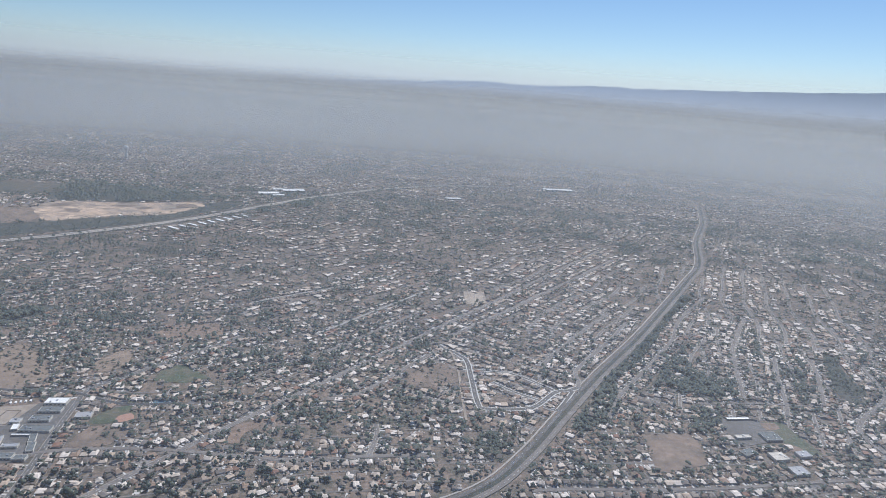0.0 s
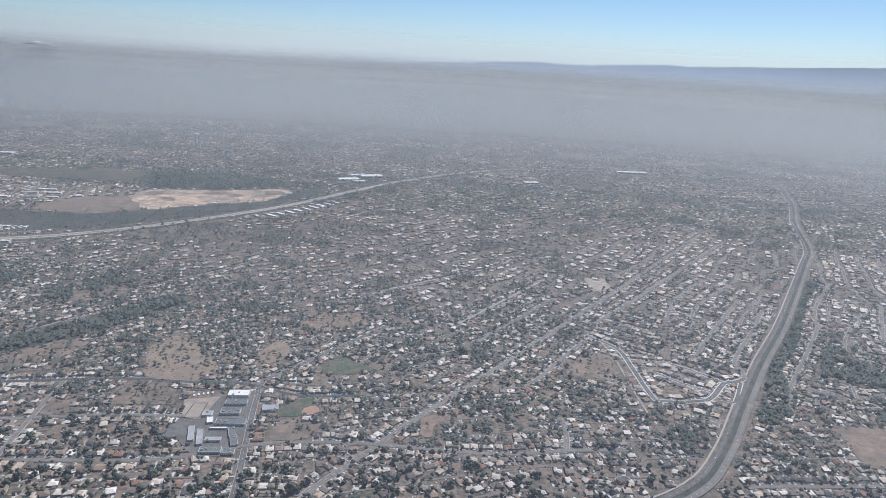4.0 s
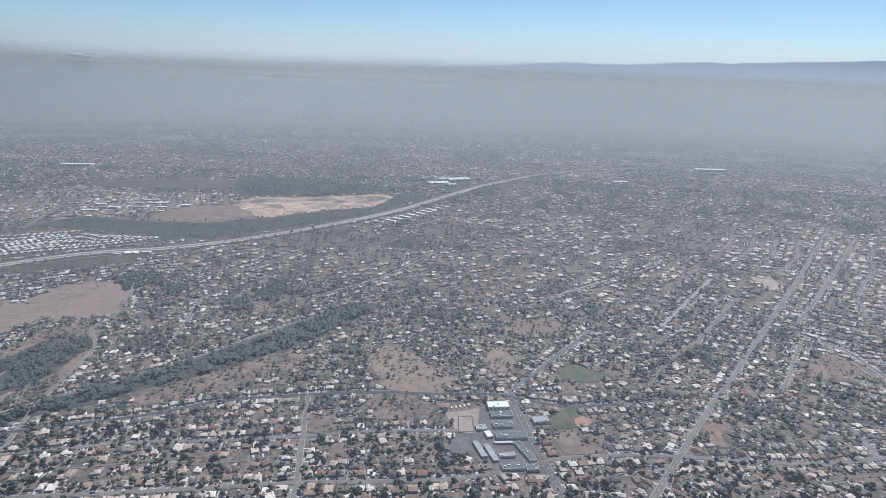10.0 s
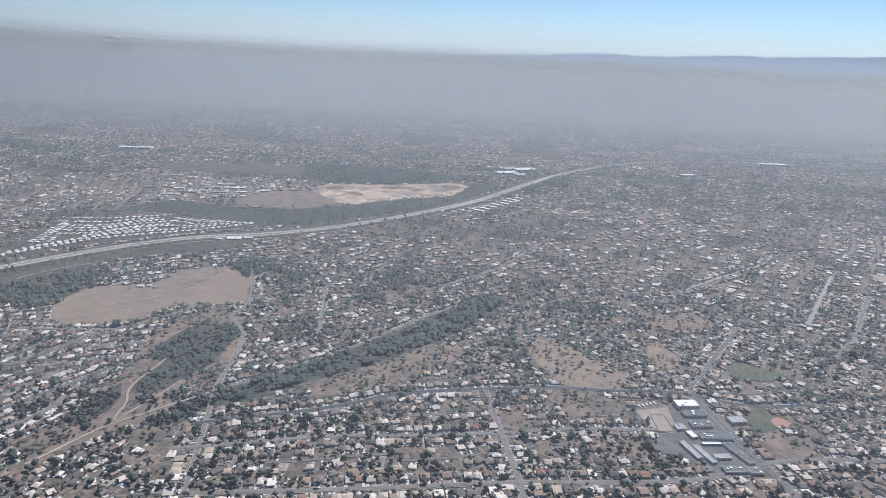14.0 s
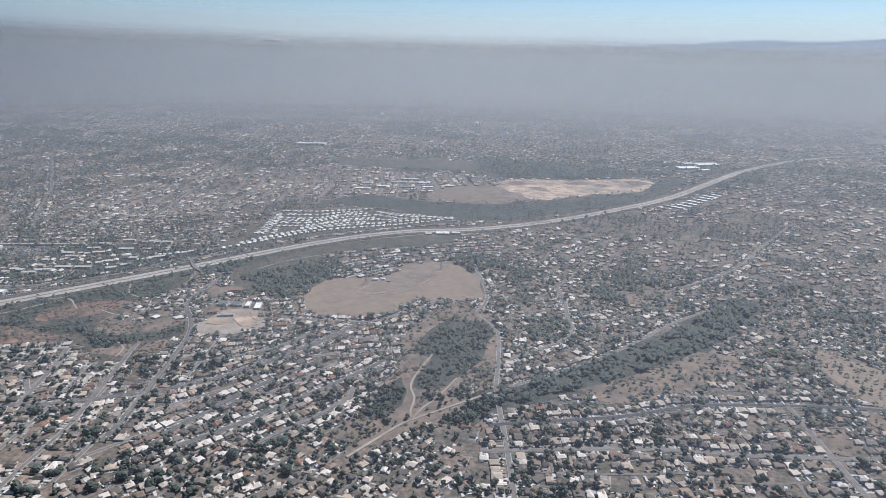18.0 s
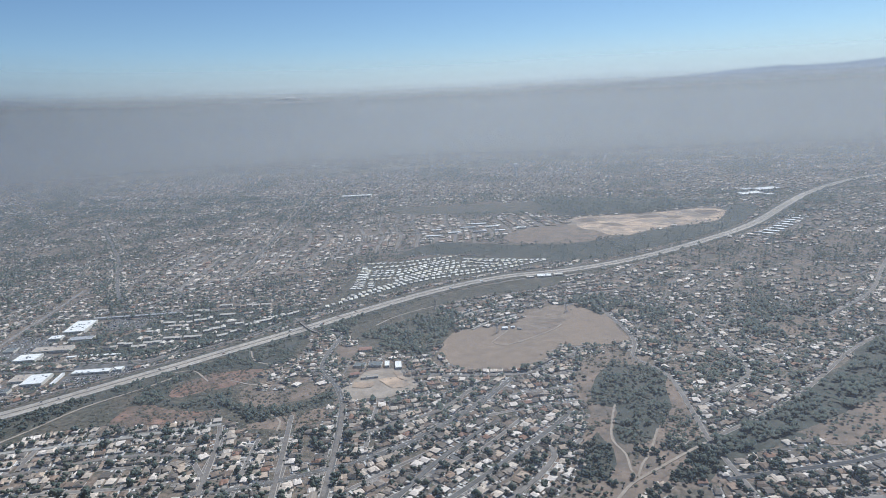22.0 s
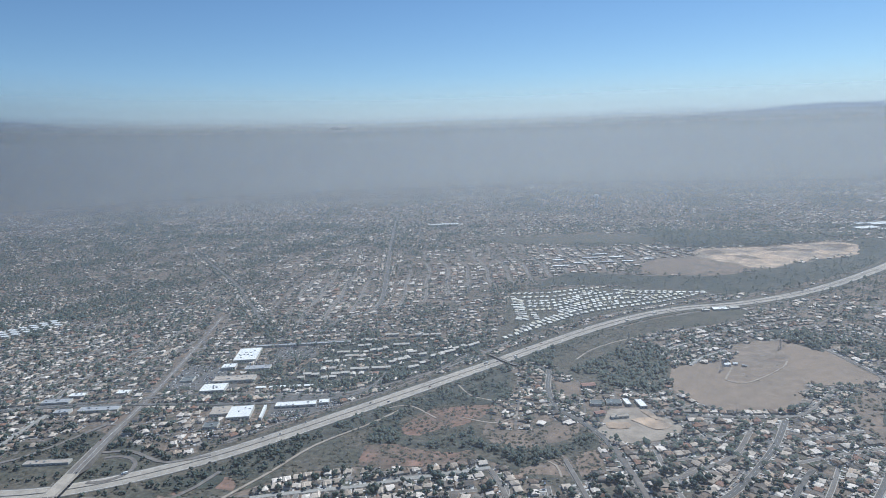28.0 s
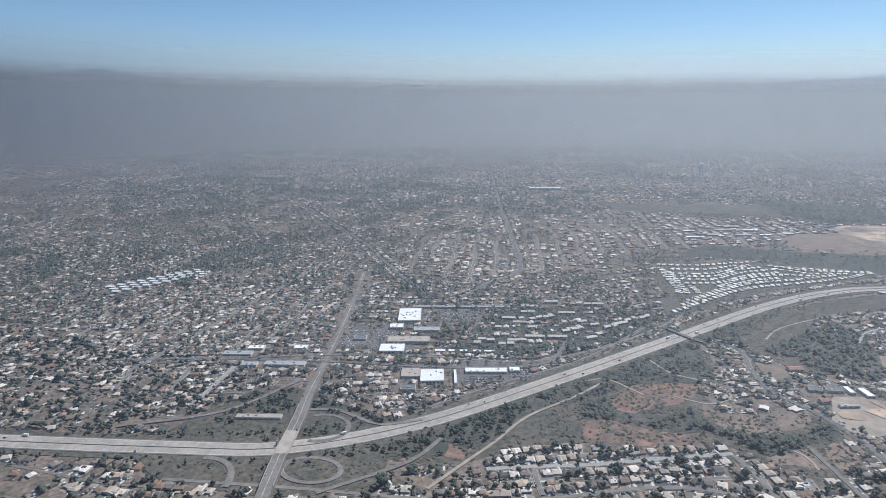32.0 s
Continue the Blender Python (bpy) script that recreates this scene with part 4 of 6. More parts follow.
# small bridge from the frontage road to the winding road
LINK = curve([(-1200, 655), (-1188, 643), (-1172, 626), (-1160, 616), (-1148, 611)], 3)
far_off = np.linalg.norm(LINK - (-1172, 622), axis=1)
climb = np.minimum(.45 + 1.7 * np.clip(1.2 - far_off / 28, 0, 1), 1.8)
link = tagged(new("overpass", mesh_of("overpass", *strip(LINK, 1.5, -1.5, np.maximum(climb - .5, 0.0) * (far_off < 15), climb), [M_street])), "narrow pale road bridge over the freeway", "bridge", kind="structure")
for q in (1, -1):
    part("parapet", strip(LINK[far_off < 34], q * 1.5 + .1, q * 1.5 - .1, climb[far_off < 34], climb[far_off < 34] + .3), M_kerb, link, "low concrete parapet")
    part("pier", box(-1172 + q * 1.3, 622 + q * 1.5, 0, .7, .7, 1.25), M_concrete, link)


def loop(name, cx, cy, rx, ry, turn, a0, a1, width=4.0):
    a = np.radians(np.linspace(a0, a1, 44))
    x, y = rx * np.cos(a), ry * np.sin(a)
    c, s_ = math.cos(turn), math.sin(turn)
    line = np.column_stack([cx + x * c - y * s_, cy + x * s_ + y * c])
    ob = road(name, line, width, M_street, "curved concrete freeway ramp", False)
    part("ramp_kerb", strip(line, width / 2 + .4, width / 2, 0, .5), M_kerb, ob)
    return line


RAMPS = [loop("ramp", -1396, 301, 20, 14, radians(5), -170, 185, 3.2), loop("ramp", -1418, 351, 21, 19, radians(10), -95, 120, 3.2),
         loop("ramp", -1462, 262, 26, 30, radians(0), 10, 110)]
for line in (curve([(-1441, 372), (-1419, 379), (-1399, 373), (-1377, 369), (-1352, 386)]), curve([(-1380, 280), (-1340, 330), (-1330, 365)]), curve([(-1475, 415), (-1500, 350), (-1560, 305)])):
    road("ramp", line, 3.2, M_street, "concrete freeway ramp", False)
    RAMPS.append(line)
RAMPS.append(LINK)
BUFFERS += [(l, 6) for l in RAMPS]

# ---- trails ----
TRAILS = []
for pts in ([(-958, 607), (-945, 600), (-925, 617), (-900, 650), (-893, 668)], [(-958, 607), (-950, 632), (-945, 648)], [(-838, 486), (-840, 464), (-840, 432), (-831, 413), (-828, 394), (-824, 385)], [(-808, 452), (-815, 418), (-821, 401), (-824, 385)],
            [(-1200, 555), (-1180, 530), (-1150, 520), (-1135, 500), (-1150, 480), (-1180, 485)], [(-1110, 430), (-1095, 420), (-1090, 405)],
            [(-1095, 641), (-1082, 672), (-1060, 700), (-1015, 744)], [(-900, 1185), (-860, 1180), (-800, 1240), (-740, 1300)], [(-1200, 480), (-1230, 500), (-1250, 490)]):
    line = curve(pts, 6)
    TRAILS.append(line)
    tagged(new("trail", mesh_of("trail", *strip(line, .8, -.8, 0.0, 0.4), [M_dirt])), "narrow pale dirt trail through dry brush", "trail", kind="structure")

# ---- larger buildings ----


def building(name, x, y, w, d, h, turn, roof, wall, label, units=4, windows=6, parapet=True, category="building", group=""):
    """A flat-roofed hall: walls, roof sheet, parapets, rooftop units, a row of windows along the front."""
    h *= .68
    b = thing(name, x, y, 0, radians(turn), label, category, group)
    FOOTPRINTS.append((x, y, w, d, radians(turn)))
    part("walls", box(0, 0, 0, w, d, h), wall, b)
    top = part("roof", box(0, 0, h + .004, w - .3, d - .3, .18), roof, b)
    if parapet:
        for q in (1, -1):
            part("parapet", box(0, q * (d / 2 - .1), h, w, .22, .45), wall, top)
            part("parapet", box(q * (w / 2 - .1), 0, h, .22, d - .46, .45), wall, top)
    r = random.Random(int(abs(x) * 7 + abs(y)))
    for _ in range(units):
        part("rooftop_unit", box((r.random() - .5) * w * .75, (r.random() - .5) * d * .7, h + .18, .9 + r.random(), .8 + .8 * r.random(), .5 + .4 * r.random()), M_steel, top, "grey rooftop ventilation unit")
    for i in range(windows):
        part("window", box((i + .5) / windows * w * .92 - w * .46, -d / 2, h * .4, w / windows * .5, .1, h * .24), M_dark, b)
    return b


def pitched(name, x, y, w, d, h, turn, roof, wall, label, category, group="", hip=0.0, over=.05, panes=9):
    b = thing(name, x, y, 0, radians(turn), label, category, group)
    FOOTPRINTS.append((x, y, w, d, radians(turn)))
    part("walls", box(0, 0, 0, w, d, h), wall, b)
    rv, rt = gable(over, 1.0, 1.35, hip)
    part("roof", (rv * (w, d, h), rt), roof, b)
    n_ = min(panes, max(1, int(w / 3)))
    for i in range(n_):
        part("window", box((i + .5) / n_ * w * .9 - w * .45, -d / 2, h * .5, w / n_ * .35, .1, h * .25), M_dark, b)
    return b


# supermarket quarter beside the freeway
building("supermarket", -1448, 595, 24, 40, 4.5, 20, M_white, M_cream, "large shop hall with a bright white roof", 14, 8)
building("shop", -1448, 559, 14, 12, 4, 20, M_white, M_cream, "shop building with a bright white flat roof", 3)
building("shop", -1416, 562, 26, 11, 3, 18, M_grey, M_cream, "long low shop with a grey roof", 4)
building("shop", -1422, 528, 40, 14, 4, 18, M_tan, M_cream, "long shop hall with a tan grey roof", 6, 8)
building("shop", -1428, 502, 23, 18, 4.5, 18, M_white, M_cream, "shop with a bright white roof and pale walls", 5)
building("church_hall", -1371, 457, 20, 24, 4, 20, M_white, M_cream, "pale hall with an angular white roof", 3)
building("hall_annex", -1391, 458, 16, 17, 2.8, 20, M_tan, M_cream, "low annex with a tan roof", 3)
building("boundary_hall", -1352, 462, 2.2, 27, 3.2, 20, M_white, M_white, "narrow white walled passage building", 0, 3)
building("car_dealer", -1331, 483, 36, 9, 3, 18, M_white, M_cream, "car dealership with a long white roof", 4, 8)
building("showroom", -1308, 492, 9, 8, 3.4, 18, M_white, M_cream, "small showroom with a white roof", 1, 3)
building("long_store", -1404, 641, 108, 5, 3, 17.5, M_grey, M_cream, "very long low row of shops with a pale grey roof", 10, 24)
building("strip_mall", -1560, 448, 26, 9, 3, 18, M_grey, M_cream, "strip mall with a flat grey roof", 5, 8)
building("strip_mall", -1552, 465, 15, 8, 3, 18, M_white, M_cream, "small shop with a pale flat roof", 2)
building("strip_mall", -1512, 479, 12, 9, 3, 18, M_white, M_cream, "small shop with a white flat roof", 2)
building("strip_mall", -1535, 430, 14, 8, 3, 18, M_grey, M_cream, "small shop with a grey flat roof", 2)
building("workshop", -1470, 520, 12, 12, 3, 18, M_dgrey, M_cream, "low workshop with a dark roof", 2)
building("workshop", -1382, 430, 12, 9, 3, 18, M_dgrey, M_cream, "low workshop with a dark blue grey roof", 2)
for i in range(5):
    building("white_unit", -1384 + 11 * i, 513 + 3.2 * i, 7.5 if i % 2 else 9.5, 4.2, 2.6, 16, M_white, M_cream, "small unit with a bright white roof", 0, 2, False, "building", "row of white units")
# apartment blocks with pale roofs
r = random.Random(5)
for ax, ay, aw, at in ((-1333, 665, 18, 18), (-1312, 689, 15, 22), (-1292, 688, 12, 18), (-1277, 693, 14, 18), (-1262, 697, 12, 18), (-1318, 628, 14, 40), (-1306, 638, 14, 40), (-1273, 611, 18, 36), (-1278, 604, 16, 36),
                       (-1266, 634, 20, 28), (-1262, 626, 18, 30), (-1297, 579, 38, 16), (-1247, 604, 14, 48), (-1232, 640, 18, 44), (-1240, 628, 16, 44), (-1222, 655, 16, 48), (-1255, 590, 12, 40),
                       (-1340, 570, 16, 18), (-1322, 560, 18, 18), (-1350, 552, 16, 18), (-1330, 548, 14, 18), (-1305, 560, 14, 18), (-1360, 540, 14, 18), (-1345, 590, 14, 18), (-1312, 600, 16, 18), (-1330, 610, 14, 18),
                       (-1210, 668, 14, 48), (-1345, 620, 14, 18), (-1290, 655, 18, 20), (-1330, 645, 14, 20)):
    for q in (-1, 1):
        dx = q * aw * .28
        pitched("apartment_block", ax + dx * math.cos(radians(at)) + r.uniform(-1, 1), ay + dx * math.sin(radians(at)) + r.uniform(-1.5, 1.5), aw * .46, 5.0, 2.8, at + r.choice((0, 0, 0, 90)) * (aw > 13), M_roof_o if r.random() < .25 else M_pale, M_wall_o,
                "two-storey apartment block with a pale low roof", "apartments", "apartment blocks by the freeway", panes=2)

# school beside the narrow road
building("gymnasium", -402, 481, 18, 10, 4.5, 10, M_white, M_cream, "school hall with a bright white roof", 2, 5)
building("classroom_block", -399, 468, 18, 8, 3, 10, M_dgrey, M_cream, "classroom block with a dark grey roof", 3)
building("classroom_block", -398, 452.5, 16, 8, 3, 10, M_dgrey, M_cream, "classroom block with a dark grey roof", 3)
building("classroom_block", -391.5, 437, 24, 8, 3, 8, M_dgrey, M_cream, "long classroom block with a dark grey roof", 4)
building("classroom_row", -415, 416, 4.5, 21, 2.4, 22, M_grey, M_cream, "row of portable classrooms with a pale roof", 0, 2)
building("classroom_row", -406.5, 412.5, 4.5, 22, 2.4, 22, M_grey, M_cream, "row of portable classrooms with a pale roof", 0, 2)
building("classroom_row", -385, 423, 5, 13, 2.6, 25, M_dgrey, M_cream, "narrow classroom row with a dark roof", 1, 2)
building("classroom_row", -379, 412, 5.5, 14, 2.6, 25, M_dgrey, M_cream, "narrow classroom row with a dark roof", 1, 2)
building("classroom_block", -391, 396.7, 16, 7, 2.8, 10, M_dgrey, M_cream, "classroom block with a dark grey roof", 3)
building("classroom_block", -377, 397, 9, 6, 2.8, 10, M_dgrey, M_cream, "small classroom block with a dark grey roof", 2)
building("walkway_canopy", -397.5, 427, 14, 2.4, 2.2, 9, M_white, M_steel, "white awning over the walk between the classrooms", 0, 4)
building("school_office", -395, 411, 12, 5, 2.6, 12, M_grey, M_cream, "small school office with a grey roof", 1, 3)
building("school_office", -415, 446, 8, 7, 2.6, 12, M_grey, M_cream, "small school building with a grey roof", 1, 2)
building("school_office", -409, 437, 5, 9, 2.4, 22, M_white, M_cream, "small pale school building", 0, 2)
building("care_centre", -368, 464, 13, 9, 2.8, 15, M_grey, M_cream, "low building with a grey roof across the road", 2, 3)
for i in range(5):
    building("storage_container", -440 + 3.4 * i, 474.5 + 1.7 * i, 1.4, 3.4, 1.2, 20, M_white, M_white, "white storage container in the sandy yard", 0, 1, False, "container", "containers in the sandy yard")
sheet("infield", blob([(-341, 469), (-333, 476), (-326, 467), (-334, 459), (-340, 460)], 1), mat("brick_dust", (0.37, 0.22, 0.16), spread=.15, scale=.4), .5, "reddish dirt infield of the ball field", category="ground")
# Blue-green sports court, a flat sheet near the ball field.
sheet("pool", [(-325, 507), (-312, 510), (-309, 499), (-324, 496)], mat("faded_blue_court", (0.12, 0.2, 0.24), rough=.5, spread=.15, scale=.3), .5, "faded blue-green sports court", category="ground")
for a_, b_ in (((-434, 462), (-423, 464)), ((-423, 464), (-420, 441)), ((-420, 441), (-432, 439)), ((-432, 439), (-434, 462))):
    tagged(new("yard_track", mesh_of("yard_track", *strip(np.array([a_, b_], float), .45, -.45, .3, .42), [M_bark])), "dark track round the sandy yard", "path", kind="structure")
for a_ in ([(240, 559), (254, 562), (255, 551), (240, 546)], [(250, 524), (260, 516), (256, 509), (247, 511)]):
    sheet("infield", blob(a_, 1), M_ochre, .5, "orange worn patch on the school lawn", category="ground")
# school in the east
building("carport", 220, 563, 24, 3.6, 2.0, 11, M_white, M_steel, "long white carport beside the school court", 0, 6)
building("classroom_block", 211, 527, 15, 5, 3, 12, M_pale, M_cream, "classroom block with a white roof", 2)
building("classroom_block", 238, 532, 16, 14, 3, 12, M_dgrey, M_cream, "classroom block with a dark roof", 3)
building("classroom_block", 230, 497, 14, 12, 3.4, 14, M_pale, M_cream, "school hall with an angular pale roof", 2)
building("classroom_block", 238, 477, 14, 12, 3, 14, M_grey, M_cream, "classroom block with a grey roof", 2)
building("classroom_block", 205, 500, 14, 8, 3, 30, M_dgrey, M_cream, "classroom block with a dark roof", 2)
building("classroom_block", 255, 505, 12, 9, 3, 14, M_grey, M_cream, "classroom block with a grey roof", 2)
# preschool buildings round the dirt lot
building("church_block", -1071, 532, 11, 8, 2.6, 5, M_dgrey, M_cream, "low building with a dark grey roof beside the dirt lot", 1, 3)
building("church_block", -1057, 536, 13, 9, 2.6, 10, M_dgrey, M_cream, "low building with a dark grey roof beside the dirt lot", 1, 3)
building("church_block", -1046, 538, 4.5, 12, 2.6, 18, M_white, M_cream, "narrow building with a white roof", 0, 2)
building("church_block", -1034.5, 537, 6, 15, 2.6, 20, M_white, M_cream, "narrow building with a white roof", 0, 2)
pitched("red_roofed_house", -1080, 570, 12, 7, 2.4, 20, M_red, M_cream, "long house with a red tiled roof", "house")
pitched("red_roofed_house", -1068, 511, 8, 5, 2.2, 30, M_red, M_cream, "low house with a red tiled roof", "house")
building("tan_block", -1052, 508, 15, 4, 2.4, 22, M_tan, M_cream, "low tan building on the dirt lot", 1, 3)
# buildings along and beyond the freeway
building("roadside_hall", -912, 860, 12, 9, 3, 14, M_pale, M_cream, "low pale hall beside the freeway", 2)
building("roadside_hall", -948, 845, 9, 7, 2.6, 14, M_pale, M_cream, "small pale hall beside the freeway", 1)
building("school_wing", -1469, 350, 34, 6, 2.6, 17, M_tan, M_cream, "long low tan school building", 3, 8)
building("strip_mall", -1505, 441, 36, 9, 3, 16, M_grey, M_cream, "long strip mall with a flat grey roof", 6, 9)
building("roadside_hall", -930, 853, 19, 12, 3, 14, M_white, M_cream, "roadside hall with a bright white roof beside the freeway", 4)
for i in range(9):
    building("storage_row", -598 + 10.5 * i, 1128 + 18 * i, 26, 6, 2.6, -30, M_white, M_cream, "storage row with a white metal roof", 0, 3, False, "building", "storage rows by the freeway")
for cx, cy, w_, d_, h_ in ((-550, 1540, 50, 26, 5), (-505, 1600, 55, 30, 6), (-520, 1520, 30, 14, 5), (-545, 1600, 25, 18, 5)):
    building("warehouse", cx, cy, w_, d_, h_, 25, M_white, M_cream, "wide warehouse with a white roof beyond the freeway", 4)
building("long_hall", -1490, 1582, 78, 22, 7, 14, M_white, M_cream, "long white-roofed hall in the haze", 3)
building("warehouse", 205, 1940, 90, 26, 7, 8, M_white, M_cream, "long white-roofed warehouse in the haze", 3)
building("warehouse", -100, 1660, 40, 18, 5, 20, M_white, M_cream, "white-roofed hall near the far freeway bend", 3)
for cx, cy, w_, d_ in ((-1105, 1175, 30, 10), (-1060, 1185, 26, 9), (-1004, 1174, 18, 9), (-1150, 1100, 30, 8), (-1120, 1130, 24, 8), (-1075, 1140, 26, 8), (-1040, 1150, 20, 8), (-1090, 1210, 28, 8), (-1160, 1150, 20, 8)):
    building("depot", cx, cy, w_, d_, 3.5, 15, M_grey if cx % 2 else M_white, M_cream, "low depot building beside the excavation", 1, 4)
for i in range(30):
    pitched("white_terrace", -1846 + 5.4 * (i // 3) + 11 * (i % 3), 578 + 11 * (i // 3) - 7 * (i % 3), 9, 5, 2.8, 12, M_white, M_cream, "terrace with a pale roof on the hillside", "terrace", "terraces on the hillside", panes=1)

# mobile homes in curving rows
home = thing("mobile_home", 0, 0, 0, 0, "white-roofed mobile home in a row", "mobile home", "mobile home park")
part("body", box(0, 0, 0, 8.6, 4.9, 1.75), M_cream, home)
rv, rt = gable(.04, 1.0, 1.18, 0)
part("roof", (rv * (8.6, 4.9, 1.75), rt), M_mobile, home, "pale low metal roof")
part("window", box(0, -2.46, .8, 4.5, .08, .5), M_dark, home)
first = True
for row in ([(-1179, 697), (-1135, 765), (-1091, 820), (-1034, 858), (-979, 898), (-935, 942)], [(-1170, 724), (-1138, 777), (-1093, 837), (-1035, 875), (-982, 915)], [(-1168, 817), (-1129, 830), (-1091, 877), (-1046, 907)],
            [(-1172, 835), (-1133, 845), (-1097, 890), (-1052, 922)], [(-1185, 858), (-1132, 876), (-1080, 940)], [(-1204, 900), (-1152, 913), (-1073, 957)], [(-1186, 881), (-1137, 896), (-1096, 932)],
            [(-1060, 940), (-1015, 928), (-935, 942)], [(-1055, 925), (-1014, 912), (-968, 925)], [(-1165, 742), (-1130, 796), (-1096, 846), (-1050, 880)], [(-1128, 812), (-1096, 862), (-1050, 892), (-1005, 902)], [(-1182, 846), (-1134, 860), (-1098, 905), (-1066, 930)], [(-1045, 935), (-1000, 938), (-960, 936)], [(-1199, 884), (-1172, 765)], [(-1188, 868), (-1164, 766)], [(-1160, 806), (-1150, 770)]):
    line = curve(row, 3)
    sd = sides(line)
    seg = np.concatenate([[0], np.cumsum(np.linalg.norm(np.diff(line, axis=0), axis=1))])
    for u in np.arange(2, seg[-1] - 1, 8.6):
        j = min(int(np.searchsorted(seg, u)), len(line) - 1)
        x, y = np.interp(u, seg, line[:, 0]), np.interp(u, seg, line[:, 1])
        mtx = pose(x + r.uniform(-1.2, 1.2), y + r.uniform(-1.2, 1.2), .02, 0, 0, math.degrees(math.atan2(sd[j, 1], sd[j, 0])) - 28 + r.uniform(-10, 10)) @ Matrix.Diagonal((r.uniform(.8, 1.12), r.uniform(.85, 1.1), 1, 1))
        if first:
            home.matrix_basis, first = mtx, False
        else:
            copy_thing(home, mtx)

# graded pads on the dirt lot
for p in ([(-1044, 505), (-1030, 512), (-1012, 500), (-1024, 490)], [(-1062, 497), (-1046, 500), (-1045, 489), (-1060, 486)], [(-1036, 524), (-1029, 522), (-1016, 508), (-1024, 508)]):
    sheet("graded_pad", blob(p, 1.5), M_sand, .52, "pale sandy graded pad on the dirt lot", category="ground")

# farm on the knoll
pitched("farmhouse", -951, 646, 6, 4.4, 2.0, 20, M_white, M_white, "white farmhouse on the grassy knoll", "house")
pitched("barn", -943, 650, 4.4, 3.2, 1.8, 10, M_white, M_white, "small white barn beside the farmhouse", "barn")
pitched("barn", -935, 646, 4.6, 2.6, 1.6, -15, M_grey, M_cream, "small grey shed beside the farmhouse", "shed")

# lattice pylons
def rod(a_, b_, w_):
    a_, b_ = np.array(a_, float), np.array(b_, float)
    d_ = b_ - a_
    n_ = np.cross(d_, (0, 0, 1)) if abs(d_[2]) < .9 * np.linalg.norm(d_) else np.cross(d_, (1, 0, 0))
    n_ = n_ / np.linalg.norm(n_) * w_
    m_ = np.cross(d_, n_)
    m_ = m_ / np.linalg.norm(m_) * w_
    v_ = np.array([a_ + n_, a_ + m_, a_ - n_, a_ - m_, b_ + n_, b_ + m_, b_ - n_, b_ - m_])
    return v_, quads([(0, 1, 5, 4), (1, 2, 6, 5), (2, 3, 7, 6), (3, 0, 4, 7)])


def pylon(x, y, turn):
    p_ = thing("pylon", x, y, 0, radians(turn), "grey steel lattice power pylon", "pylon", "pylons across the knoll")
    h_, lo, hi = 11.0, 1.3, .28
    for sx in (1, -1):
        for sy in (1, -1):
            part("leg", rod((sx * lo, sy * lo, 0), (sx * hi, sy * hi, h_), .1), M_steel, p_)
    lev = np.linspace(0, h_, 7)
    for z0, z1 in zip(lev[:-1], lev[1:]):
        a0, a1 = lo + (hi - lo) * z0 / h_, lo + (hi - lo) * z1 / h_
        part("brace", joined([rod((sx * a0, sy * a0, z0), (ex * a1, ey * a1, z1), .06) for sx, sy, ex, ey in ((1, 1, -1, 1), (-1, 1, 1, 1), (1, -1, -1, -1), (-1, -1, 1, -1), (1, 1, 1, -1), (1, -1, 1, 1), (-1, 1, -1, -1), (-1, -1, -1, 1))]), M_steel, p_)
    for z0, w_ in ((7.4, 2.3), (8.9, 2.0), (10.3, 1.6)):
        part("cross_arm", joined([rod((-w_, 0, z0), (w_, 0, z0), .09), rod((-w_, 0, z0), (0, 0, z0 + .6), .06), rod((w_, 0, z0), (0, 0, z0 + .6), .06)]), M_steel, p_)
    return p_


for x, y in ((-1043, 704), (-957, 633), (-891, 706)):
    pylon(x, y, 40)

# water tower far off
tower = thing("water_tower", -1122, 1940, 0, 0, "white water tower standing over the far suburb", "water tower")
a = np.linspace(0, 2 * math.pi, 21)[:-1]


def ring(profile):
    v_ = np.concatenate([np.column_stack([r_ * np.cos(a), r_ * np.sin(a), np.full(20, z_)]) for r_, z_ in profile])
    i_ = np.arange(20)
    q_ = np.concatenate([np.stack([i_ + 20 * k_, (i_ + 1) % 20 + 20 * k_, (i_ + 1) % 20 + 20 * (k_ + 1), i_ + 20 * (k_ + 1)], 1) for k_ in range(len(profile) - 1)])
    return v_, quads(q_)


part("column", ring([(6, 0), (4.2, 4), (4.0, 26)]), M_white, tower)
part("tank", ring([(4.0, 26), (7.0, 29), (7.6, 34), (7.0, 38), (4, 40), (.1, 40.6)]), M_white, tower, "white rounded tank")

# ---- vehicles ----


